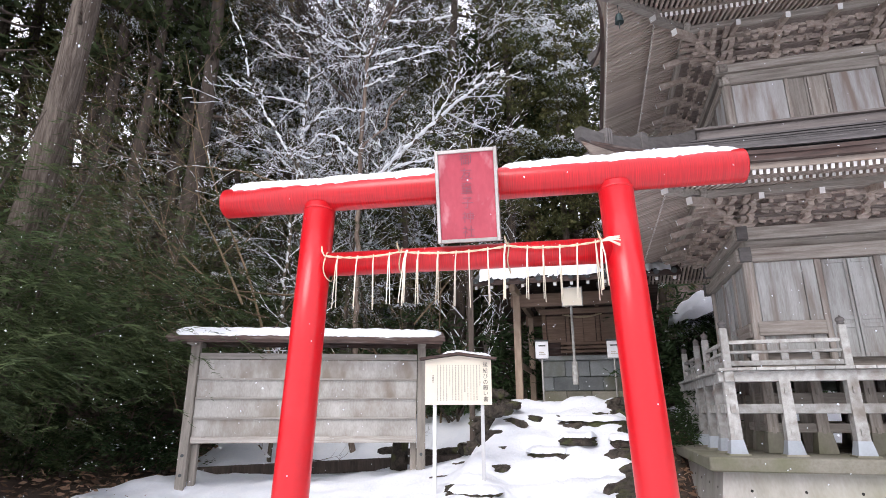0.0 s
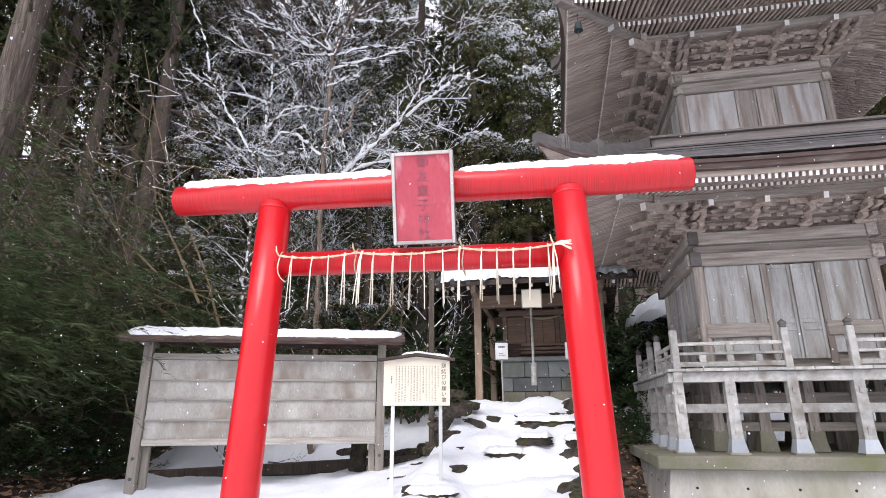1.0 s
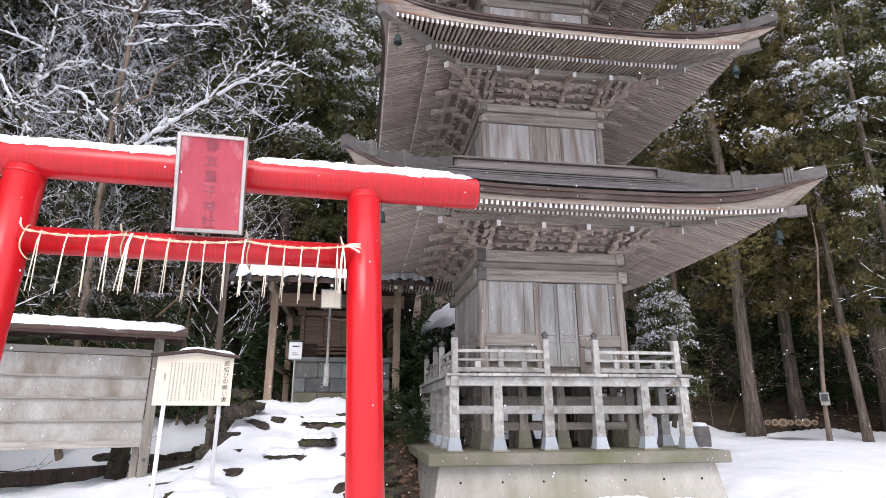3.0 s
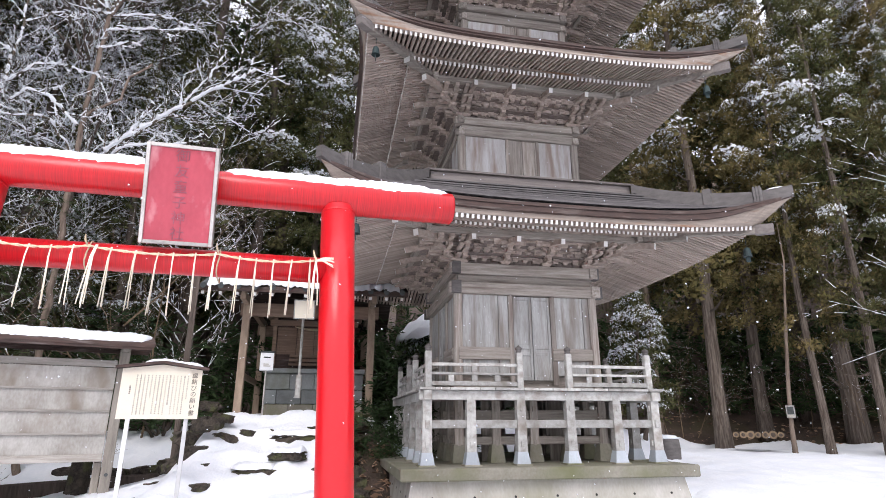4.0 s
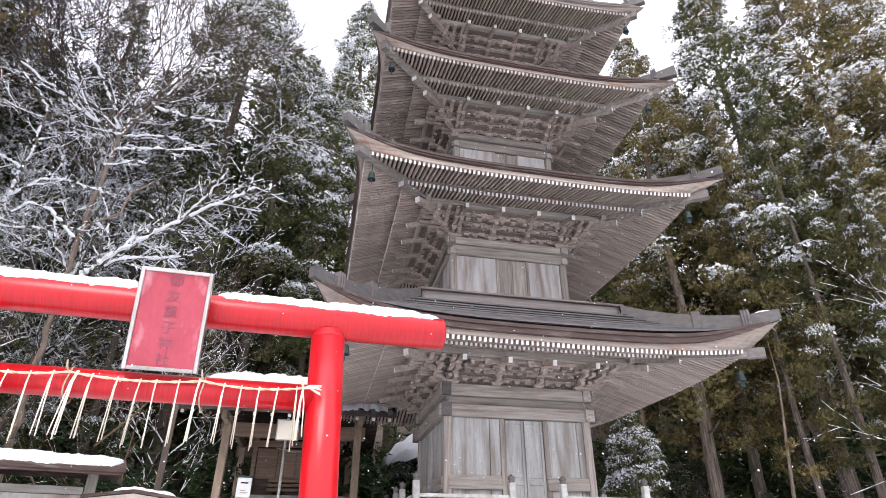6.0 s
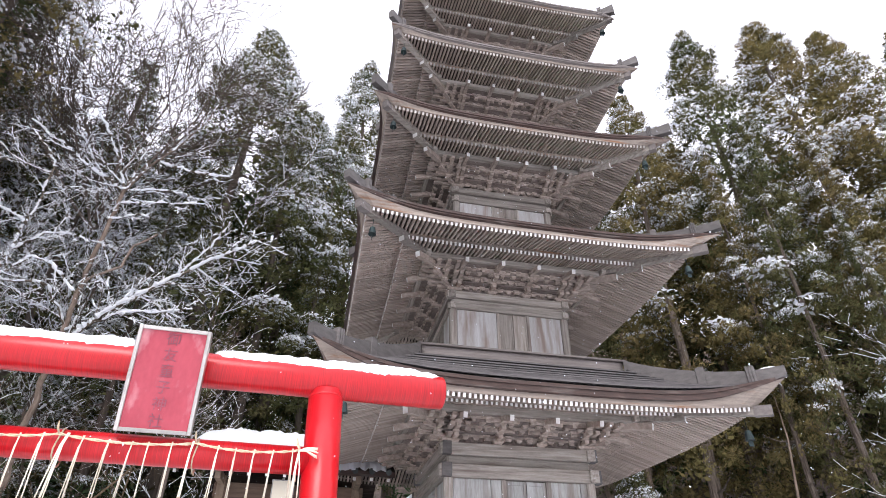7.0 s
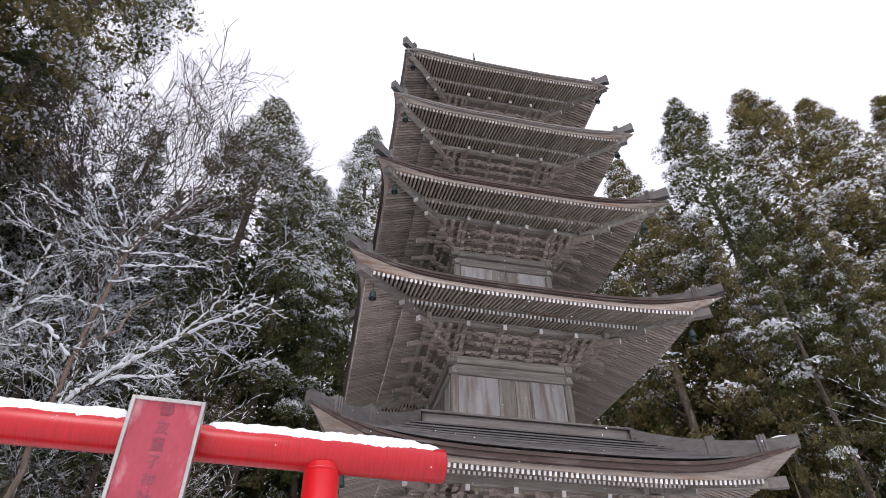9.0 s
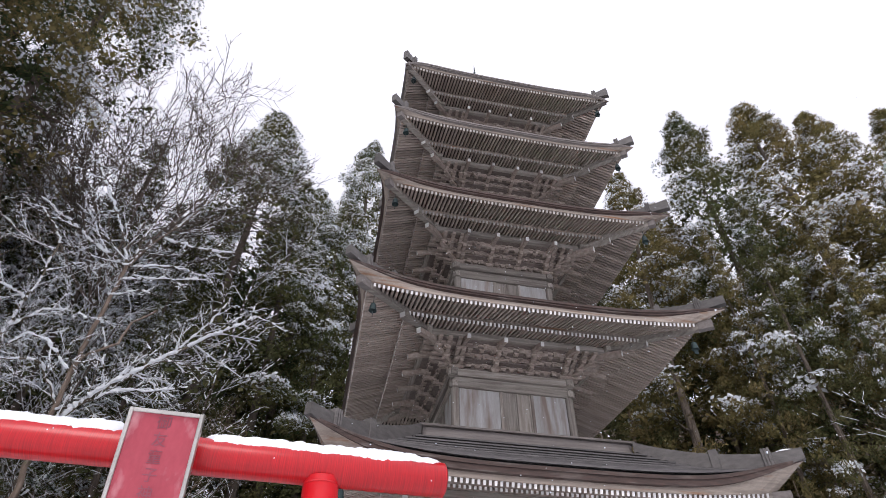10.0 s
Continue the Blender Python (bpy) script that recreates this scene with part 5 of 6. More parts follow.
def sprays(base, direction, length, width, rng, forked=False):
    """Kite-shaped or two-pronged sprays: n x 4 points."""
    d = unit(direction)
    s = unit(np.cross(d, rng.normal(size=d.shape)))
    mid = base + d * (length * 0.45)[:, None]
    if forked:
        a, c = d * length[:, None], s * width[:, None]
        return np.stack([base, base + a * 0.85 + c * 0.75, base + a * 0.42, base + a - c * 0.55], axis=1)
    return np.stack([base, mid + s * (width / 2)[:, None], base + d * length[:, None], mid - s * (width / 2)[:, None]], axis=1)


def quads(name, pts, mat, facing=None):
    """One mesh of four-cornered leaves; facing: the way each leaf's tuft bulges, for soft shading."""
    n = len(pts)
    if facing is not None:
        away = np.einsum("ij,ij->i", np.cross(pts[:, 1] - pts[:, 0], pts[:, 3] - pts[:, 0]), facing) < 0
        pts = np.where(away[:, None, None], pts[:, [0, 3, 2, 1]], pts)
    me = bpy.data.meshes.new(name)
    me.from_pydata(pts.reshape(-1, 3).tolist(), [], np.arange(4 * n).reshape(-1, 4).tolist())
    me.materials.append(mat)
    if facing is not None:
        me.polygons.foreach_set("use_smooth", [True] * n)
        me.normals_split_custom_set_from_vertices(np.repeat(unit(facing), 4, axis=0).tolist())
    return me


def crown(rng, h0, h1, radius, boughs, tufts, per, size, snow, shape=0.8, leaf=0.17, full=0.12, sag=0.25):
    """Boughs round a stem, each a row of rounded tufts of short sprays. Gives leaves, their facing, and the snow caps with their facing."""
    k = np.arange(boughs)
    u = np.clip((k + rng.random(boughs)) / boughs, 0, 1) ** 0.85
    z = h0 + (h1 - h0) * u
    az = k * 2.39996 + rng.normal(size=boughs) * 0.35
    reach = radius * np.clip((1 - u) ** shape, 0.04, 1) * np.minimum(1, 0.45 + 0.55 * u / full) * (0.72 + 0.4 * rng.random(boughs)) * (1 + 0.16 * np.sin(az * 2 + z * 0.9))
    n = boughs * tufts
    B = lambda a: np.repeat(a, tufts, axis=0)
    s = 0.42 + 0.58 * rng.random(n) ** 0.7
    a2 = B(az) + rng.normal(size=n) * 0.24 * np.minimum(1, 0.9 / (B(reach) * s + 0.05))
    rr = B(reach) * s
    c = np.stack([rr * np.cos(a2), rr * np.sin(a2), B(z) + rr * (0.16 - sag * s) + rng.normal(size=n) * 0.16 * size], axis=1)
    out = np.stack([np.cos(a2), np.sin(a2), 0.35 + 0 * a2], axis=1)
    tr = size * (0.55 + 0.6 * rng.random(n)) * (0.55 + 0.45 * np.clip((1 - B(u)) * 3, 0, 1))
    R = lambda a: np.repeat(a, per, axis=0)
    d = unit(rng.normal(size=(n * per, 3)) + R(out) * 0.75)
    p = R(c) + d * (R(tr) * (0.25 + 0.6 * rng.random(n * per)))[:, None] * np.array([1, 1, 0.8])
    ln = leaf * (0.6 + 0.7 * rng.random(n * per))
    leaves = sprays(p, d + rng.normal(size=d.shape) * 0.35 + np.array([0, 0, 0.25]), ln, ln * (0.34 + 0.25 * rng.random(len(d))), rng, True)
    face = d * 0.9 + R(unit(out)) * 0.45 + np.array([0, 0, 0.25])
    # dark twiggy hearts of the tufts
    m = 3
    ct = np.repeat(tr, m)
    heart = sprays(np.repeat(c, m, axis=0) - np.repeat(unit(out), m, axis=0) * (ct * 0.45)[:, None] + rng.normal(size=(n * m, 3)) * (ct * 0.2)[:, None], rng.normal(size=(n * m, 3)), ct * 0.52, ct * 0.34, rng)
    leaves, face = np.concatenate([leaves, heart]), np.concatenate([face, np.repeat(out, m, axis=0)])
    if snow <= 0:
        return leaves, face, None, None
    laden = B(rng.random(boughs) < snow * (0.12 + 1.15 * u ** 2)) & (rng.random(n) < 0.85) & (s > 0.55)
    q = 26
    w = np.repeat(tr[laden], q)
    e = rng.normal(size=(len(w), 3)) + np.repeat(out[laden], q, axis=0) * 0.35
    e[:, 2] = np.abs(e[:, 2]) * 0.9 + 0.45
    e = unit(e)
    side = np.cross(e, rng.normal(size=e.shape))
    caps = sprays(np.repeat(c[laden], q, axis=0) + e * (w * (0.78 + 0.3 * rng.random(len(w))))[:, None] * np.array([1, 1, 0.85]), side + e * 0.12, w * (0.2 + 0.26 * rng.random(len(w))), w * (0.13 + 0.13 * rng.random(len(w))), rng)
    return leaves, face, caps, e + np.array([0, 0, 0.5])


def trunk_mesh(rng, height, r0, r1, lean=0.0, mat=bark, limbs=0, h0=0.0, limb_len=1.5):
    b = Build()
    n = 14
    ph = rng.random() * 6
    pts = [(lean * (k / n) + 0.06 * math.sin(k * 0.8 + ph), 0.05 * math.cos(k * 0.7 + ph), height * k / n) for k in range(n + 1)]
    rad = [r0 * (1.35 if k == 0 else 1) * (1 - k / n) + r1 * k / n for k in range(n + 1)]
    b.tube(pts, rad, 14)
    for q in range(limbs):
        z = h0 + (height - h0) * rng.random() * 0.9
        f = z / height * n
        p = Vector(pts[int(f)])
        a, ln = rng.random() * 6.283, limb_len * (0.5 + rng.random())
        d = Vector((math.cos(a), math.sin(a), -0.1 + 0.3 * rng.random()))
        b.tube([p, p + d * ln * 0.5 + Vector((0, 0, -0.05)), p + d * ln + Vector((0, 0, 0.1 * ln))], [0.045, 0.03, 0.008], 6)
    return b.mesh("trunk", mat, True)


def crown_meshes(cr, leafmat):
    lv, face, sn, sface = cr
    return quads("crown", lv, leafmat, face), quads("snow", sn, snow_spray, sface) if sn is not None else None


def conifer(seed, height, h0, radius, boughs, tufts, per, size, leafmat, snow, r0=0.28, shape=0.8, barkmat=bark, leaf=0.17, full=0.12):
    rng = np.random.default_rng(seed)
    cr = crown(rng, h0, height, radius, boughs, tufts, per, size, snow, shape, leaf, full)
    return trunk_mesh(rng, height * 0.97, r0, 0.03, 0, barkmat, 9, h0 * 0.7, 0.9), *crown_meshes(cr, leafmat)


def plant(name, meshes, label, category, m, group):
    t = thing(name, label, category, m, group)
    for nm, me in zip(("trunk", "crown", "crown_snow"), meshes):
        if me:
            q = part(nm, me, None, t)
            if "snow" in nm:
                tagged(q, kind="stuff")
    return t


tall = [conifer(40 + q, 20, 3.6, 2.7, 165, 7, 27, 0.36, (cedar_brown, cedar_green, cedar_brown)[q], 0.66, r0=0.17, shape=0.7, barkmat=bark_mid, leaf=0.125) for q in range(3)]
plain = conifer(49, 20, 3.4, 2.7, 110, 6, 16, 0.44, cedar_green, 0.7, r0=0.17, shape=0.6, leaf=0.2)
dark = [conifer(60 + q, 19, 2.5, 2.6, 130, 6, 22, 0.33, cedar_green, 0.5, r0=0.2, shape=0.75, barkmat=bark_dark, leaf=0.105) for q in range(2)]
broad = conifer(70, 19, 2.5, 3.1, 190, 8, 24, 0.36, cedar_green, 1.1, r0=0.2, shape=0.62, barkmat=bark_dark, leaf=0.11)
frosty = conifer(66, 19, 2.5, 2.6, 110, 6, 16, 0.34, cedar_green, 2.6, r0=0.2, shape=0.7, barkmat=bark_dark, leaf=0.13)
CEDAR = "tall cedar with clumped olive-brown foliage dusted with snow"
# x, y, top, girth factor, kind
WOOD = [(12.4, 11.8, 21.2, 1.25, 1), (15.0, 10.9, 21.5, 1.4, 0), (16.4, 9.9, 20.0, 1.3, 2), (15.6, 7.4, 16.6, 1.2, 2), (18.2, 8.6, 15.2, 1.0, 0), (11.5, 15.2, 18.2, 1.0, 1), (10.6, 10.75, 13.5, 0.8, 2), (11.35, 10.0, 14.5, 0.85, 1), (9.7, 12.8, 18.2, 1.2, 0), (11.4, 13.4, 17.5, 1.2, 2),
        (13.2, 9.6, 14.0, 0.85, 0), (9.0, 14.5, 15.0, 0.85, 0), (15.5, 4.4, 15.0, 1.0, 0), (7.0, 16.5, 15.5, 0.9, 1), (13.8, 15.0, 17.0, 1.0, 2), (10.9, 7.9, 9.5, 0.55, 1), (14.8, 17.0, 19.0, 1.2, 1), (18.0, 14.4, 18.0, 1.2, 1), (12.0, 18.6, 19.0, 1.2, 1), (9.4, 17.6, 18.0, 1.1, 1)]
for n, (x, y, top, g, k) in enumerate(WOOD):
    z = ground_z(x, y) - 0.1
    s = (top - z) / 20
    plant("cedar_tree", plain if y > 14 else tall[k], CEDAR, "tree", pose(x, y, z, 0, 0, 77 * n) @ Matrix.Diagonal((s * g, s * g, s, 1)), "cedars at the edge of the clearing")
BACK = [(-3.9, 16.4, 23.0, 1.25, 4), (-9.6, 12.6, 19.0, 1.2, 2), (-7.6, 15.6, 19.0, 1.3, 2), (-2.0, 15.8, 18.5, 1.0, 1), (0.4, 19.9, 26.4, 0.95, 4), (-0.5, 16.9, 18.2, 0.8, 1), (2.5, 18.5, 20.0, 0.9, 1), (4.8, 19.0, 21.0, 0.9, 0), (-6.0, 15.5, 16.0, 1.0, 2),
        (-8.5, 14.0, 15.0, 0.9, 2), (-11.0, 13.0, 15.5, 0.9, 2), (-5.0, 20.0, 20.0, 1.0, 2), (-13.5, 10.5, 21.0, 0.9, 3), (-14.5, 7.0, 21.0, 0.9, 3), (-16.0, 3.5, 20.0, 1.0, 3), (1.5, 15.0, 13.0, 0.6, 1), (-11.0, 9.0, 17.0, 0.7, 1), (-12.6, 14.6, 21.0, 1.3, 3), (-13.4, 12.2, 21.0, 1.3, 3), (-17.0, 9.4, 23.0, 1.4, 3), (-18.0, 5.4, 23.0, 1.4, 3), (-16.0, 13.0, 23.0, 1.4, 3), (-19.0, 1.5, 23.0, 1.4, 3), (-1.6, 17.4, 19.6, 1.2, 4), (-0.3, 18.6, 20.4, 1.2, 4), (-6.6, 13.2, 13.4, 1.2, 2), (-4.6, 13.6, 12.0, 1.1, 2), (-8.7, 11.9, 12.6, 1.1, 2)]
for n, (x, y, top, g, k) in enumerate(BACK):
    z = ground_z(x, y) - 0.1
    s = (top - z) / 19
    plant("cedar_tree", (*dark, frosty, plain, broad)[k], "cedar of the wooded slope with every bough under snow" if k == 2 else "dark green cedar of the wooded slope, lightly dusted with snow", "tree", pose(x, y, z, 0, 0, 61 * n) @ Matrix.Diagonal((s * g, s * g, s, 1)), "cedars of the wooded slope")

BRUSH = []
# bare-stemmed cedars deep in the wood, their crowns above the view
rng = np.random.default_rng(8)
stems = [trunk_mesh(rng, 17, 0.19, 0.06, 0.3, bark_dark, 22, 4.0, 1.4), trunk_mesh(rng, 17, 0.24, 0.06, -0.2, bark_mid, 12, 4.0, 1.0)]
thin = crown_meshes(crown(rng, 5.0, 17, 1.9, 36, 5, 8, 0.5, 0, 0.4, 0.34), deep_green)[0]
for n in range(28):
    a, r = radians(-8 + 118 * (n + 0.5) / 28 + rng.uniform(-1, 1)), rng.uniform(15.5, 24)
    x, y = 2 + r * math.cos(a), 3 + r * math.sin(a)
    t = thing("forest_cedar", "straight bare-stemmed cedar deep in the wood", "tree", pose(x, y, ground_z(x, y) - 0.1, 0, 0, 40 * n), "cedars deep in the wood")
    part("trunk", stems[n % 2], None, t, m=Matrix.Diagonal((1, 1, 0.72, 1)))
    part("crown", thin, None, t, m=Matrix.Diagonal((1, 1, 0.72, 1)))

for n in range(19):
    a, r = radians(130 + 40 * (n + 0.5) / 19 + rng.uniform(-1, 1)), rng.uniform(12.5, 20)
    x, y = r * math.cos(a), r * math.sin(a)
    t = thing("forest_cedar", "straight bare-stemmed cedar deep in the wood", "tree", pose(x, y, ground_z(x, y) - 0.1, 0, 0, 40 * n), "cedars deep in the wood")
    part("trunk", stems[0], None, t)
    part("crown", thin, None, t, m=pose(0, 0, 2.5))

frosted = crown_meshes(crown(rng, 5.0, 17, 1.7, 60, 5, 12, 0.46, 1.2, 0.4, 0.22), cedar_green)
for n in range(15):
    a, r = radians(104 + 30 * (n + 0.5) / 15 + rng.uniform(-1, 1)), rng.uniform(17, 23)
    x, y = r * math.cos(a), r * math.sin(a)
    t = thing("forest_cedar", "tall narrow cedar of the slope with snow on its boughs", "tree", pose(x, y, ground_z(x, y) - 0.1, 0, 0, 40 * n), "cedars deep in the wood")
    part("trunk", stems[0], None, t, m=Matrix.Diagonal((1, 1, 0.77, 1)))
    part("crown", frosted[0], None, t, m=pose(0, 0, -3.5) @ Matrix.Diagonal((1.25, 1.25, 1.0, 1)))
    tagged(part("crown_snow", frosted[1], None, t, m=pose(0, 0, -3.5) @ Matrix.Diagonal((1.25, 1.25, 1.0, 1))), kind="stuff")

for n in range(7):
    a, r = radians(88 + 20 * (n + 0.5) / 7 + rng.uniform(-1, 1)), rng.uniform(17, 22)
    x, y = r * math.cos(a), r * math.sin(a)
    t = thing("forest_cedar", "straight bare-stemmed cedar deep in the wood", "tree", pose(x, y, ground_z(x, y) - 0.1, 0, 0, 40 * n), "cedars deep in the wood")
    part("trunk", stems[0], None, t, m=Matrix.Diagonal((1, 1, 0.77, 1)))
    part("crown", thin, None, t, m=pose(0, 0, -4.0) @ Matrix.Diagonal((1.3, 1.3, 1, 1)))

# tangled brown brush on the bank under the right-hand trees
for n in range(11):
    a = radians(2 + 62 * n / 10)
    x, y = 2 + (13.6 + n % 3) * math.cos(a), 3 + (13.6 + n % 3) * math.sin(a)
    BRUSH.append((x, y))

# the big near cedar with its bare lower trunk
rng = np.random.default_rng(5)
z = ground_z(-7.9, 6.15)
plant("large_cedar", (trunk_mesh(rng, 20, 0.28, 0.05, 1.95, bark_mid, 7, 4.5, 1.2), *crown_meshes(crown(rng, 11.0, 23, 4.7, 300, 7, 30, 0.34, 1.3, 0.4, 0.11, 0.02), cedar_brown)), "large cedar with a bare furrowed grey-brown trunk", "tree", pose(-8.5, 6.15, z - 0.1), "")


rng = np.random.default_rng(6)
z = ground_z(-8.9, 10.4)
plant("large_cedar", (trunk_mesh(rng, 20, 0.26, 0.05, 0.3, bark_dark, 7, 6.5, 1.2), *crown_meshes(crown(rng, 14.2, 25, 3.5, 190, 7, 26, 0.36, 1.3, 0.35, 0.115, 0.02), cedar_green)), "tall cedar with a high crown dusted with snow", "tree", pose(-8.9, 10.4, z - 0.1), "")


# low cedar boughs at the wood's edge
def fronds(seed, n, leaflets, size, spread, mat, droop=0.5, thin=0.058):
    """A bush of arching fronds, each with two rows of long narrow leaflets that sweep forward and hang, over a dark twiggy heart."""
    rng = np.random.default_rng(seed)
    c = rng.normal(size=(n, 3)) * np.array(spread) * 0.5
    c[:, 2] = np.abs(c[:, 2]) + 0.15
    az = np.arctan2(c[:, 1], c[:, 0]) + rng.normal(size=n) * 0.7
    ax = np.stack([np.cos(az), np.sin(az), 0.25 + 0.3 * rng.random(n)], axis=1)
    side = np.stack([-np.sin(az), np.cos(az), rng.normal(size=n) * 0.25], axis=1)
    L = size * (0.6 + 0.7 * rng.random(n))
    R = lambda a: np.repeat(a, leaflets, axis=0)
    s = np.tile(np.linspace(0.12, 1, leaflets), n)
    sign = np.tile(np.where(np.arange(leaflets) % 2, 1.0, -1.0), n)
    base = R(c) + R(ax) * (R(L) * s)[:, None] + np.array([0, 0, -1.0]) * (R(L) * s ** 2 * droop)[:, None]
    d = R(ax) * (0.45 + 0.6 * s)[:, None] + R(side) * (sign * (1.05 - 0.75 * s))[:, None] + rng.normal(size=base.shape) * 0.16 + np.array([0, 0, -1]) * (droop * (0.35 + 0.7 * s))[:, None]
    ln = R(L) * (0.42 - 0.12 * s) * (0.7 + 0.5 * rng.random(len(s)))
    lv = sprays(base, d, ln, ln * thin, rng)
    face = R(ax) * 0.5 + np.array([0, 0, 0.9])
    h = rng.normal(size=(n, 3)) * np.array(spread) * 0.3
    h[:, 2] = np.abs(h[:, 2]) + 0.1
    heart = sprays(h, rng.normal(size=(n, 3)), np.full(n, size * 0.3), np.full(n, size * 0.12), rng)
    stem = Build()
    for q_ in range(9):
        p = Vector(c[rng.integers(n)].tolist())
        stem.tube([(p.x * 0.1, p.y * 0.1, -0.05), (p.x * 0.1, p.y * 0.1, 0.0), (p.x * 0.5, p.y * 0.5, p.z * 0.6), tuple(p)], [0.035, 0.03, 0.02, 0.006], 6)
    return stem.mesh("stem", bark_dark), quads("leaves", np.concatenate([lv, heart]), mat, np.concatenate([face, heart[:, 0] * 0 + np.array([0, 0, -1.0])]))


def thicket(seed, n, per, size, spread, mat, snow, droop, thin=0.2):
    rng = np.random.default_rng(seed)
    c = rng.normal(size=(n, 3)) * np.array(spread) * 0.5
    c[:, 2] = np.abs(c[:, 2]) + 0.2
    az = rng.random(n) * 6.283
    out = np.stack([np.cos(az), np.sin(az), 0 * az], axis=1)
    o = np.repeat(out, per, axis=0)
    base = np.repeat(c, per, axis=0) + o * (rng.random(n * per) * size * 1.2)[:, None] + rng.normal(size=(n * per, 3)) * size * 0.16
    d = o * 1.1 + rng.normal(size=o.shape) * 0.5 + np.array([0, 0, -droop])
    ln = size * (0.35 + 0.5 * rng.random(len(d)))
    lv = sprays(base, d, ln, ln * thin, rng)
    k = rng.random(n) < snow
    m = max(1, int(k.sum()))
    q = np.repeat(c[:m] + np.array([0, 0, size * 0.2]), 6, axis=0) + rng.normal(size=(m * 6, 3)) * size * 0.3
    sn = sprays(q, rng.normal(size=q.shape) * np.array([1, 1, 0.2]), np.full(len(q), size * 0.35), np.full(len(q), size * 0.16), rng)
    stem = Build()
    for q_ in range(9):
        p = Vector(c[rng.integers(n)].tolist())
        stem.tube([(p.x * 0.1, p.y * 0.1, -0.05), (p.x * 0.1, p.y * 0.1, 0.0), (p.x * 0.5, p.y * 0.5, p.z * 0.6), tuple(p)], [0.035, 0.03, 0.02, 0.006], 6)
    return stem.mesh("stem", bark_dark), quads("leaves", lv, mat), quads("snow", sn, snow_spray) if snow > 0 else None


low = [fronds(80 + q, 760, 20, 0.46, (2.3, 2.1, 3.3), deep_green, 0.75, 0.065) for q in range(2)]
LOW = [(-7.6, 5.9, 0.95, 1.45), (-7.5, 7.2, 0.75, 1.3), (-7.9, 7.9, 1.0, 0.9), (-8.6, 5.4, 1.05, 1.0), (-7.2, 9.4, 1.0, 1.0), (-9.0, 9.0, 1.25, 0.6), (-6.6, 11.2, 1.0, 0.8), (-9.6, 3.6, 1.2, 1.2), (-8.2, 7.0, 0.5, -0.1), (-7.35, 5.0, 0.75, 0.9), (-7.6, 4.4, 0.8, 1.2)]
for n, (x, y, s, up) in enumerate(LOW):
    t = thing("young_cedar", "bushy young cedar with drooping dark green sprays", "tree", pose(x, y, ground_z(x, y) + up, 0, 0, 50 * n) @ Matrix.Diagonal((s, s, s, 1)), "young cedars at the wood's edge")
    for nm, me in zip(("stem", "leaves", "snow"), low[n % 2]):
        if me:
            tagged(part(nm, me, None, t), kind="stuff")
shrub = [thicket(90 + q, 150, 18, 0.25, (1.1, 1.0, 1.3), shrub_green, 0.03, 0.1) for q in range(2)]
SHR = [(-7.9, 7.4, 0.6), (-7.1, 8.6, 0.55), (-9.2, 7.2, 0.8), (-8.0, 8.6, 0.8), (1.42, 9.1, 0.8), (1.62, 9.9, 0.75), (1.25, 8.3, 0.5), (-2.6, 11.0, 1.0), (-3.4, 11.6, 1.1), (9.6, 16.6, 1.2), (11.5, 15.2, 1.2), (12.9, 13.9, 1.2), (14.2, 12.2, 1.2), (15.3, 10.2, 1.3), (16.2, 8.1, 1.3), (8.0, 16.3, 1.1), (6.4, 15.4, 1.1), (4.2, 13.6, 1.2), (2.6, 13.4, 1.3),
       (1.3, 12.9, 1.4), (0.9, 14.0, 1.8), (-1.6, 13.2, 1.4), (-4.6, 12.6, 1.3), (0.2, 13.6, 1.4), (15.2, 5.4, 1.2), (12.4, 16.2, 1.9), (14.0, 14.8, 2.0), (15.4, 13.0, 1.9), (16.5, 11.2, 2.0), (17.3, 9.2, 2.0), (10.5, 17.4, 1.9), (17.6, 7.0, 1.9), (8.3, 17.8, 1.9)]
for n, (x, y, s) in enumerate(SHR):
    t = thing("evergreen_shrub", "dense dark evergreen shrub", "shrub", pose(x, y, ground_z(x, y), 0, 0, 50 * n) @ Matrix.Diagonal((s, s, s, 1)), "evergreen shrubs")
    for nm, me in zip(("stem", "leaves", "snow"), shrub[n % 2]):
        if me:
            tagged(part(nm, me, None, t), kind="stuff")


rng = np.random.default_rng(17)
plant("snowy_sapling", (trunk_mesh(rng, 2.9, 0.05, 0.01, 0, bark_dark, 8, 0.5, 0.6), *crown_meshes(crown(rng, 0.6, 3.1, 0.74, 60, 5, 16, 0.19, 2.2, 0.45, 0.09), cedar_green)), "young cedar heavily loaded with snow beside the pagoda", "tree", pose(6.25, 10.4, ground_z(6.25, 10.4)), "")
plant("snowy_bush", (trunk_mesh(rng, 1.2, 0.04, 0.01, 0, bark_dark, 8, 0.2, 0.5), *crown_meshes(crown(rng, 0.3, 1.5, 0.75, 40, 5, 16, 0.2, 1.6, 0.5, 0.12), shrub_green)), "low bush buried under a heap of snow", "shrub", pose(2.3, 12.5, 2.1), "")

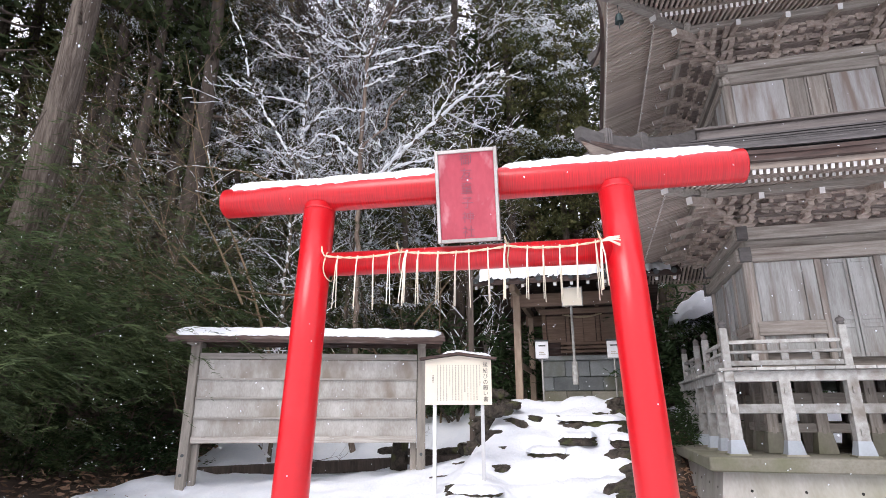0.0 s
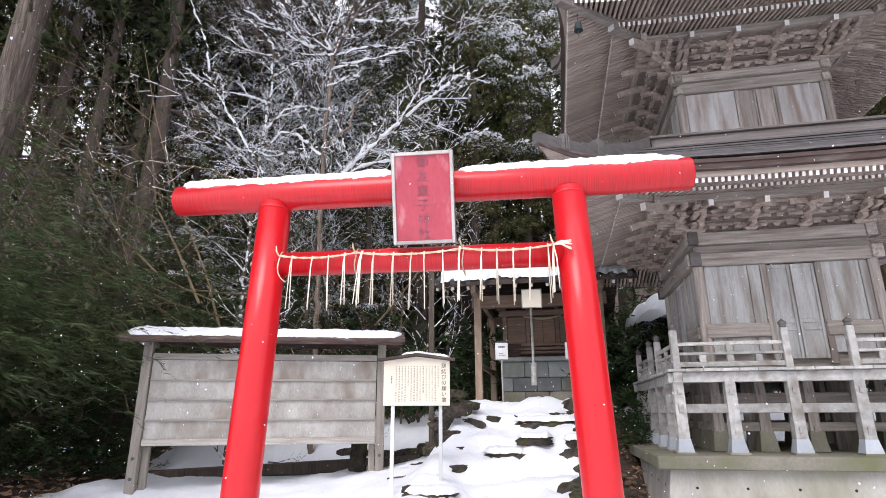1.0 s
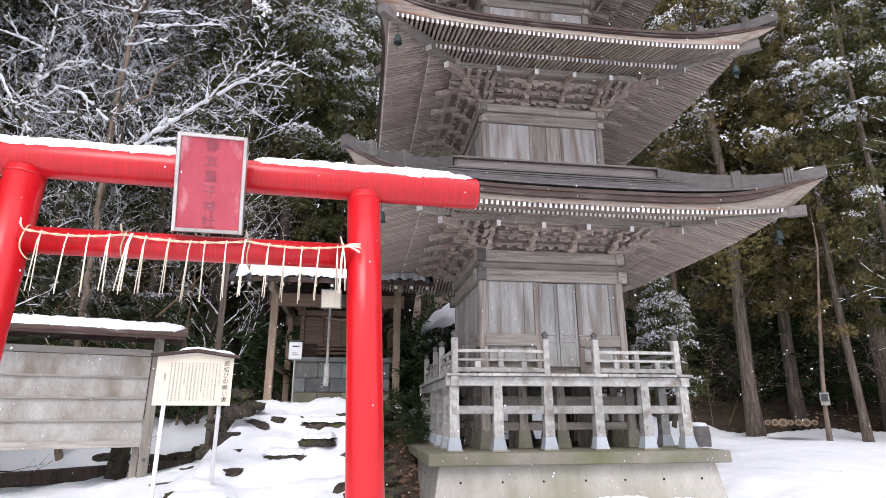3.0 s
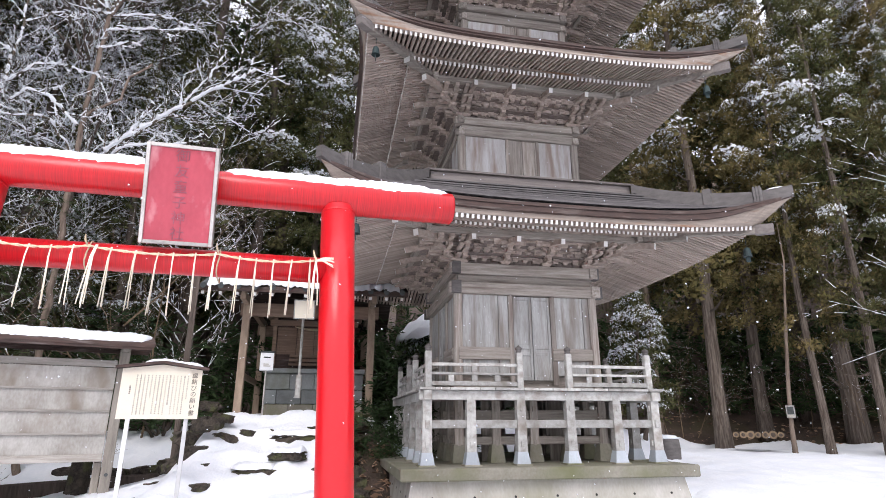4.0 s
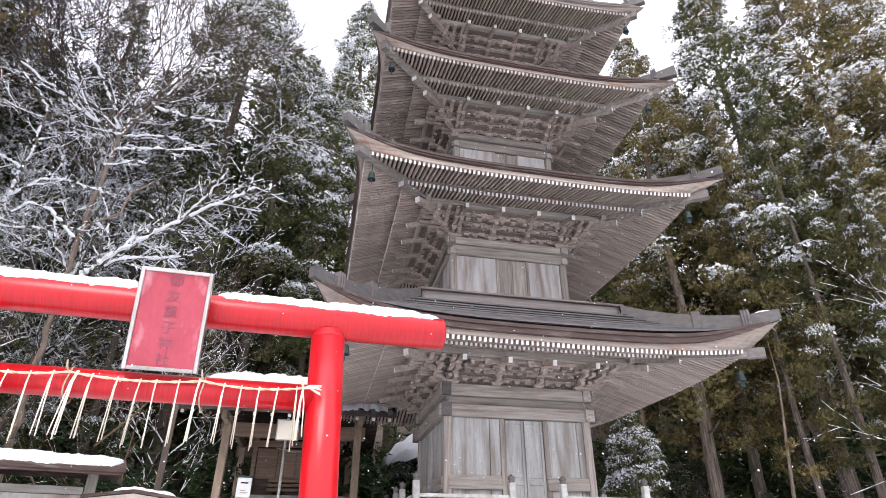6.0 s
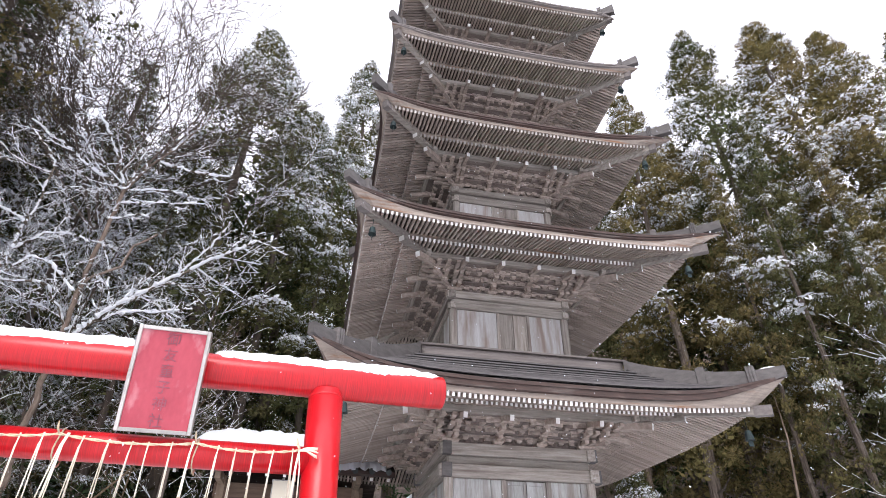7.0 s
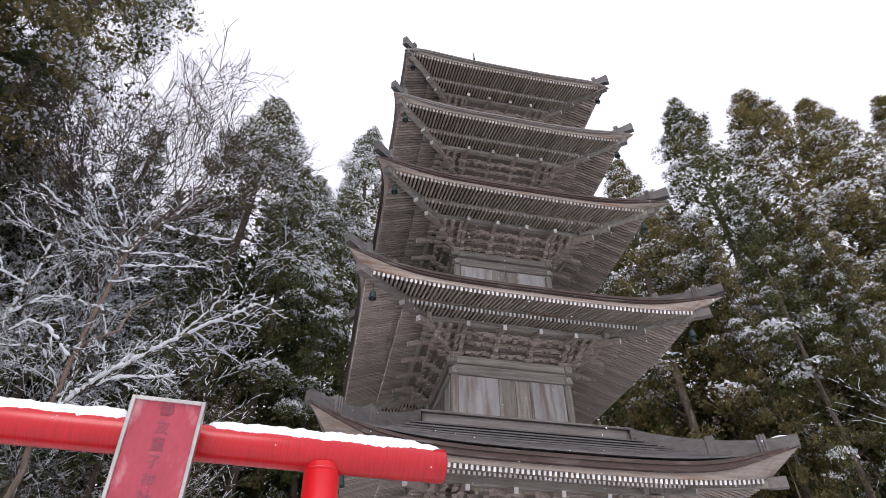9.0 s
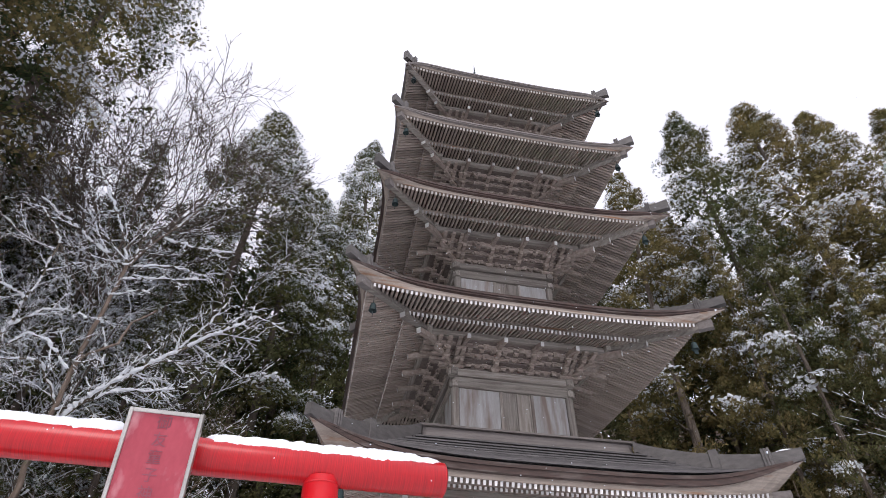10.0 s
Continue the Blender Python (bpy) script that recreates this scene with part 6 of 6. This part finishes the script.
# ---- bare trees with snow along their branches ----
def ridge_of_snow(b, pts, rad, w, rnd, broken=0.15):
    """Snow lying along a branch: a low uneven saddle over it, broken here and there."""
    rows = []

    def close():
        if len(rows) > 1:
            b.strip(rows)
        rows.clear()

    for a, c, r in zip(pts, pts[1:], rad):
        n = max(1, round((c - a).length / 0.05))
        d = (c - a).normalized()
        side = d.cross(Vector((-0.15, -0.5, 0.85)))
        side = side.normalized() if side.length > 0.05 else Vector((1, 0, 0))
        up = side.cross(d)
        for k in range(n):
            if rnd.random() < broken + 0.5 * max(0, abs(d.z) - 0.72):
                close()
                continue
            q = w * (0.0072 + 0.62 * r) * rnd.uniform(0.35, 1.5)
            p = a.lerp(c, k / n) + up * (r * 0.3 + q * 0.25)
            rows.append([p + side * (q * f) + up * (q * g) for f, g in ((-0.75, -0.65), (-1.0, 0.05), (-0.55, 0.8), (0.55, 0.8), (1.0, 0.05), (0.75, -0.65))])
    close()


def twig(wood, snow, p, d, ln, r, lev, w, rnd, curl, rise, fork, tip):
    """One branch with side branches in turn on either side of it."""
    n = 5 if lev > 0 else 3
    pts, rad = [Vector(p)], [r]
    dd = Vector(d).normalized()
    for k in range(n):
        dd = (dd + Vector((rnd.gauss(0, curl), rnd.gauss(0, curl), rnd.gauss(0, curl) + rise))).normalized()
        pts.append(pts[-1] + dd * ln / n)
        rad.append(max(r * (1 - 0.88 * (k + 1) / n), tip * 0.6))
    wood.tube(pts, rad, 6 if r > 0.02 else 4 if lev > 0 else 3, caps=False)
    if w > 0 and abs((pts[-1] - pts[0]).normalized().z) < 0.94:
        ridge_of_snow(snow, pts, rad, w, rnd, 0.12 if lev else 0.3)
    if lev > 0:
        out = dd.cross(Vector((rnd.gauss(0, 1), rnd.gauss(0, 1), rnd.gauss(0, 1)))).normalized()
        for q in range(fork):
            f = 0.18 + 0.8 * (q + rnd.random() * 0.7) / fork
            i = min(int(f * n), n - 1)
            ax = (pts[i + 1] - pts[i]).normalized()
            side = (out * (1 if q % 2 else -1) + Vector((rnd.gauss(0, 0.35), rnd.gauss(0, 0.35), rnd.gauss(0, 0.3)))).normalized()
            twig(wood, snow, pts[i].lerp(pts[i + 1], f * n - i), ax * 0.85 + side * 0.75, ln * rnd.uniform(0.35, 0.6) * (1.15 - 0.4 * f), max(rad[i] * 0.55, tip), lev - 1, w * 0.85, rnd, curl, rise, fork, tip)


def bare_tree(name, stems, label, wood_mat=twig_mat, snow_w=1.0, curl=0.1, rise=0.03, fork=6, tip=0.003):
    """stems: seed, foot, direction, length, radius, order of branching."""
    t = thing(name, label, "tree", None, "bare trees and shrubs")
    for seed, base, dirn, ln, r, depth in stems:
        wood, snow = Build(), Build()
        twig(wood, snow, base, dirn, ln, r, depth, snow_w, random.Random(seed), curl, rise, fork, tip)
        st = part("stem", wood, wood_mat, t)
        if snow.f:
            tagged(part("branch_snow", snow, bead_snow, st), kind="stuff")
    return t


def bough(tree, seed, way, r0, r1, snow_w, side=0.7, gap=0.2, order=2, mat=twig_mat):
    """A main limb that bends through the points of way, with snow on it and side branches to either hand."""
    rnd = random.Random(seed)
    wood, snow = Build(), Build()
    way = [Vector(p) for p in way]
    pts = []
    for a, c in zip(way, way[1:]):
        n = max(2, round((c - a).length / 0.16))
        pts += [a.lerp(c, k / n) + Vector((rnd.gauss(0, 0.014), rnd.gauss(0, 0.014), rnd.gauss(0, 0.014))) for k in range(n)]
    pts.append(way[-1])
    m = len(pts) - 1
    rad = [r0 + (r1 - r0) * k / m for k in range(m + 1)]
    wood.tube(pts, rad, 8)
    if snow_w > 0:
        ridge_of_snow(snow, pts, rad, snow_w, rnd, 0.06)
    run, hand = 0.0, 1
    for i in range(m):
        run += (pts[i + 1] - pts[i]).length
        if side and run > gap * rnd.uniform(0.7, 1.3):
            run, hand = 0.0, -hand
            ax = (pts[i + 1] - pts[i]).normalized()
            s = ax.cross(Vector((0.25, -1, 0.2))).normalized() * hand + Vector((0, rnd.gauss(0, 0.55), rnd.gauss(0, 0.15)))
            twig(wood, snow, pts[i], ax * 0.85 + s * 0.8, side * rnd.uniform(0.5, 1.4) * (1.15 - 0.6 * i / m), max(0.006, rad[i] * 0.45), order, max(0.9, snow_w * 0.75) if snow_w else 0, rnd, 0.09, 0.02, 4, 0.0035)
    lm = part("limb", wood, mat, tree)
    if snow.f:
        tagged(part("branch_snow", snow, bead_snow, lm), kind="stuff")


F = (-4.3, 9.95, 9.05)
bt = thing("bare_tree", "slender bare tree with ridges of snow along every branch", "tree", None, "bare trees and shrubs")
bough(bt, 1, [(-4.3, 10.0, ground_z(-4.2, 10.1)), (-4.33, 9.95, 4.0), (-4.37, 9.95, 7.26), F], 0.058, 0.038, 0.0, 0.0, 0.5, 2, bark)
bough(bt, 2, [F, (-4.0, 10.1, 9.97), (-3.6, 10.2, 10.78), (-3.24, 10.2, 11.58), (-3.1, 10.2, 12.3)], 0.032, 0.01, 0.9, 0.9, 0.22, 2, bark)
bough(bt, 3, [F, (-4.13, 9.95, 10.44), (-3.89, 9.95, 11.64), (-3.73, 9.95, 12.4)], 0.018, 0.006, 1.0, 0.5, 0.25)
bough(bt, 4, [F, (-4.62, 10.0, 9.79), (-5.0, 10.0, 10.49), (-5.55, 10.0, 11.31), (-6.3, 10.0, 12.6)], 0.026, 0.008, 1.5, 0.8, 0.24)
bough(bt, 5, [F, (-5.08, 9.75, 9.44), (-5.68, 9.7, 9.88), (-6.45, 9.7, 10.42)], 0.026, 0.01, 1.7, 0.8, 0.24)
bough(bt, 6, [(-3.83, 9.95, 9.9), (-3.03, 9.8, 9.62), (-2.29, 9.8, 9.64)], 0.018, 0.008, 2.0, 0.45, 0.26)
bough(bt, 7, [(-4.35, 9.95, 8.7), (-3.45, 9.8, 8.75), (-2.53, 9.8, 8.86)], 0.018, 0.008, 2.0, 0.5, 0.25)
bough(bt, 8, [F, (-3.44, 9.95, 9.2), (-2.67, 9.95, 9.0)], 0.016, 0.007, 1.7, 0.45, 0.25)
bough(bt, 9, [(-4.36, 9.95, 8.3), (-3.87, 9.9, 8.48), (-3.42, 9.9, 8.37)], 0.014, 0.008, 1.9, 0.4, 0.25)
bough(bt, 10, [(-4.34, 9.95, 5.6), (-3.63, 9.7, 6.28), (-3.03, 9.6, 6.76), (-2.2, 9.6, 7.43), (-1.33, 9.6, 8.05)], 0.034, 0.016, 2.0, 1.1, 0.16, 2)
bough(bt, 11, [(-4.34, 9.95, 5.9), (-3.4, 9.6, 6.19), (-2.76, 9.6, 6.27), (-2.25, 9.6, 6.39)], 0.02, 0.008, 2.0, 0.6, 0.2)
bough(bt, 12, [(-3.6, 9.75, 6.3), (-2.9, 9.8, 7.0), (-2.35, 9.9, 7.9), (-2.1, 9.9, 8.6)], 0.018, 0.006, 1.5, 0.7, 0.2)
bough(bt, 13, [(-4.37, 9.95, 7.9), (-4.02, 9.95, 7.23), (-3.83, 9.95, 6.48)], 0.016, 0.008, 1.3, 0.6, 0.22)
bough(bt, 14, [(-4.36, 9.95, 6.9), (-3.81, 9.9, 7.25), (-3.73, 9.9, 7.72), (-3.38, 9.9, 8.06)], 0.026, 0.02, 0.6, 0.0, 0.3, 1, bark)
bough(bt, 15, [(-4.36, 9.95, 6.0), (-4.69, 9.5, 6.56), (-5.3, 9.4, 6.5), (-6.0, 9.3, 6.7)], 0.02, 0.008, 1.6, 0.7, 0.22)
bt = thing("bare_tree", "leaning bare tree with snow along its crooked limbs", "tree", None, "bare trees and shrubs")
bough(bt, 21, [(-5.6, 9.4, ground_z(-5.6, 9.4)), (-5.55, 9.4, 4.6), (-5.5, 9.5, 6.93), (-5.42, 9.5, 8.19), (-5.47, 9.5, 9.19), (-6.2, 9.5, 10.03)], 0.04, 0.012, 1.2, 0.8, 0.3)
bough(bt, 22, [(-5.5, 9.5, 7.1), (-5.0, 9.4, 7.5), (-4.6, 9.4, 7.55), (-4.25, 9.4, 7.38)], 0.018, 0.008, 1.9, 0.6, 0.22)
bough(bt, 23, [(-5.5, 9.5, 6.6), (-5.0, 9.3, 6.95), (-4.63, 9.3, 6.84), (-4.11, 9.3, 6.34)], 0.018, 0.008, 1.9, 0.6, 0.22)
bough(bt, 24, [(-5.45, 9.5, 7.7), (-5.9, 9.4, 7.95), (-6.5, 9.2, 8.0), (-7.1, 9.0, 8.4)], 0.018, 0.008, 1.7, 0.8, 0.22)
bough(bt, 25, [(-5.42, 9.5, 8.4), (-4.95, 9.6, 8.75), (-4.6, 9.7, 8.7)], 0.014, 0.006, 1.5, 0.5, 0.25)
bough(bt, 26, [(-5.5, 9.5, 6.2), (-6.3, 9.2, 6.9), (-7.2, 8.9, 7.2)], 0.018, 0.008, 1.2, 0.8, 0.22)
bough(bt, 27, [(-5.46, 9.5, 8.9), (-6.1, 9.4, 9.1), (-6.9, 9.2, 9.7)], 0.016, 0.006, 1.2, 0.8, 0.24)
bt = thing("bare_tree", "young bare tree with a curving stem lined with snow", "tree", None, "bare trees and shrubs")
bough(bt, 28, [(-4.7, 8.7, ground_z(-4.7, 8.7)), (-4.72, 8.65, 4.6), (-4.94, 8.6, 5.78), (-5.78, 8.6, 7.1), (-6.28, 8.6, 7.95), (-6.38, 8.6, 8.62), (-6.95, 8.6, 9.9)], 0.024, 0.008, 1.3, 0.7, 0.5)
bough(bt, 29, [(-4.8, 8.6, 5.4), (-5.86, 8.4, 5.83), (-7.25, 8.4, 6.12), (-8.16, 8.4, 6.36), (-9.4, 8.4, 6.6)], 0.02, 0.005, 0.55, 0.9, 0.5, 1, brown_twig)
bt = thing("bare_tree", "bare tree with fine drooping twigs before a dark cedar", "tree", None, "bare trees and shrubs")
bough(bt, 30, [(-2.6, 11.9, ground_z(-2.6, 11.9)), (-2.5, 11.8, 6.0), (-2.1, 11.5, 10.2), (-1.47, 11.5, 11.1), (-0.95, 11.5, 11.8), (-0.76, 11.5, 12.9)], 0.035, 0.006, 0.7, 1.5, 0.22, 2, bark_dark)
bough(bt, 36, [(-2.1, 11.5, 10.2), (-1.6, 11.4, 10.6), (-0.9, 11.4, 10.7), (-0.4, 11.4, 10.5)], 0.014, 0.005, 0.8, 1.2, 0.18, 2, bark_dark)
z = ground_z(-5.4, 11.9)
bare_tree("bare_tree", [(31, (-5.5, 11.9, z), (0.0, 0, 1), 9.6 - z, 0.08, 0)] + [(131 + q, (-5.5, 11.9, 9.2 + 0.3 * (q % 4)), (0.15 * (q - 6.4), 0.12 * (q % 3 - 1), 1.0), 6.9 - 0.25 * abs(q - 6), 0.042, 3) for q in range(11)],
          "fine-twigged bare tree rising dark against the sky", bark_dark, 0.25, 0.07, 0.05, 7, 0.0105)
for n, (x, y, h) in enumerate(((-7.6, 13.2, 7.5), (-5.9, 14.0, 8.8), (-4.3, 14.4, 8.8), (-6.6, 12.3, 8.4), (-4.9, 12.6, 7.4))):
    bare_tree("bare_tree", [(46 + n, (x, y, ground_z(x, y)), (0.05 * (n % 3 - 1), 0, 1), h, 0.04, 3)], "far bare tree whitened all over by snow", bark_dark, 1.6, 0.1, 0.02, 8, 0.0035)
bare_tree("bare_shrub", [(11, (-2.9, 10.9, 1.2), (0.25, 0, 1.0), 4.6, 0.022, 2), (12, (-3.2, 11.2, 1.3), (-0.1, 0.1, 1), 4.6, 0.022, 2), (13, (-3.4, 10.8, 1.5), (-0.5, 0, 0.9), 4.2, 0.022, 2), (16, (-3.3, 10.4, 3.2), (0.6, 0.1, 0.8), 3.4, 0.02, 3), (17, (-3.9, 9.9, 1.2), (-0.2, 0, 0.95), 4.0, 0.02, 2)],
          "tangled bare shrub with brown arching stems and some snow", brown_twig, 0.3, 0.16, 0.0, 8)
bare_tree("bare_shrub", [(14, (-5.3, 9.2, 1.0), (-0.30, -0.1, 0.95), 8.0, 0.035, 2), (15, (-5.3, 9.3, 1.0), (-0.6, -0.2, 0.75), 5.4, 0.025, 2), (18, (-4.9, 9.2, 3.6), (-0.95, -0.2, 0.12), 4.6, 0.02, 2), (19, (-5.6, 9.0, 3.2), (-0.8, -0.3, 0.35), 4.6, 0.02, 2), (25, (-5.9, 8.6, 3.4), (-0.4, -0.1, 0.9), 6.0, 0.025, 2), (26, (-6.4, 8.2, 3.8), (-0.75, -0.2, 0.7), 5.0, 0.02, 2)],
          "tall arching brown shrub with bare twigs", brown_twig, 0.2, 0.1, 0.0, 7)
rnd = random.Random(55)
bare_tree("bare_shrub", [(130 + q, (-5.0 - 0.22 * q, 9.3 - 0.12 * q, 1.6 + 0.35 * (q % 4)), (-0.9 + 0.05 * q, -0.25 + 0.05 * (q % 3), 0.25 + 0.11 * q), rnd.uniform(4.2, 6.4), 0.014, 2) for q in range(9)],
          "thin brown branches arching out of the wood", brown_twig, 0.15, 0.1, -0.01, 7, 0.0026)
for n, (x, y) in enumerate(BRUSH):
    z = ground_z(x, y)
    bare_tree("bare_shrub", [(60 + 3 * n + q, (x + 0.3 * q, y - 0.2 * q, z), (0.35 * (q - 1), -0.1, 0.9), 2.2, 0.014, 2) for q in range(3)],
              "thin brown brushwood under the cedars", brown_twig, 0.2, 0.16, 0.0, 8)

z = ground_z(9.7, 6.4)
bare_tree("bare_tree", [(91, (9.7, 6.4, z), (0.02, -0.04, 1), 5.4, 0.026, 2), (92, (9.75, 6.35, z), (0.08, -0.1, 1), 5.2, 0.022, 2), (93, (9.6, 6.5, z), (-0.05, 0.02, 1), 4.8, 0.02, 2)],
          "slim bare tree with a little snow on its twigs", twig_mat, 0.6, 0.1, 0.03, 6)

# ---- broken branches lying on the snow ----
for seed, x, y, head in ((201, -2.15, 7.55, 0.5), (202, -1.95, 8.0, 0.65), (203, -4.9, 9.6, -0.3), (204, -3.9, 10.3, 0.2)):
    w = Build()
    twig(w, None, (x, y, snow_z(x, y) + 0.03), (math.cos(head), math.sin(head), 0.03), 0.8, 0.011, 2, 0.0, random.Random(seed), 0.1, 0.0, 4, 0.003)
    solo("fallen_branch", w, bark_dark, "thin broken branch lying on the snow", "branch", group="fallen branches")

# ---- fallen needles, leaves and twigs on the bare ground ----
rng = np.random.default_rng(31)
n = 5200
xs, ys = np.concatenate([rng.uniform(0.45, 1.35, 900), rng.uniform(-9.2, -4.6, n // 2), rng.uniform(7.5, 14.5, n // 2)]), np.concatenate([rng.uniform(4.4, 8.6, 900), rng.uniform(4.0, 10.4, n // 2), rng.uniform(7.0, 15.5, n // 2)])
base = np.array([(x, y, ground_z(x, y) + 0.012) for x, y in zip(xs, ys)])
n = len(base)
ln = 0.05 + 0.12 * rng.random(n)
lit_q = sprays(base, rng.normal(size=(n, 3)) * np.array([1, 1, 0.22]), ln, ln * (0.12 + 0.3 * rng.random(n)), rng)
t = bpy.data.objects.new("leaf_litter", quads("leaf_litter", lit_q, litter_mat))
bpy.context.scene.collection.objects.link(t)
tagged(t, "brown fallen needles, leaves and twigs on the ground", "leaf litter", "", "stuff")

# ---- falling snow ----
rng = np.random.default_rng(77)
n = 2600
r, a = 1.2 + 9 * rng.random(n) ** 0.7, radians(90) + (rng.random(n) - 0.55) * 2.3
c = np.stack([r * np.cos(a), r * np.sin(a), 0.6 + rng.random(n) * (0.8 + r)], axis=1)
size = np.minimum(0.0055, r * 0.001 * (0.8 + 1.5 * rng.random(n) ** 3))
b = Build()
for p, q in zip(c, size):
    e = rng.normal(size=(6, 3)) * 0.25
    v = (np.array([[1, 0, 0], [-1, 0, 0], [0, 1, 0], [0, -1, 0], [0, 0, 1], [0, 0, -1]]) + e) * q + p
    b.add(v.tolist(), [(0, 2, 4), (2, 1, 4), (1, 3, 4), (3, 0, 4), (2, 0, 5), (1, 2, 5), (3, 1, 5), (0, 3, 5)])
for q in range(24):  # large flakes close by
    r_, a_ = rng.uniform(0.9, 3.2), radians(90) + rng.uniform(-0.85, 0.75)
    p = np.array([r_ * math.cos(a_), r_ * math.sin(a_), 1.5 + r_ * rng.uniform(-0.45, 0.95)])
    v = (np.array([[1, 0, 0], [-1, 0, 0], [0, 1, 0], [0, -1, 0], [0, 0, 1], [0, 0, -1]]) + rng.normal(size=(6, 3)) * 0.3) * (0.0022 * r_ ** 0.6) + p
    b.add(v.tolist(), [(0, 2, 4), (2, 1, 4), (1, 3, 4), (3, 0, 4), (2, 0, 5), (1, 2, 5), (3, 1, 5), (0, 3, 5)])
solo("falling_snow", b, snow_spray, "loose flakes of falling snow in the air", "snow", "stuff")
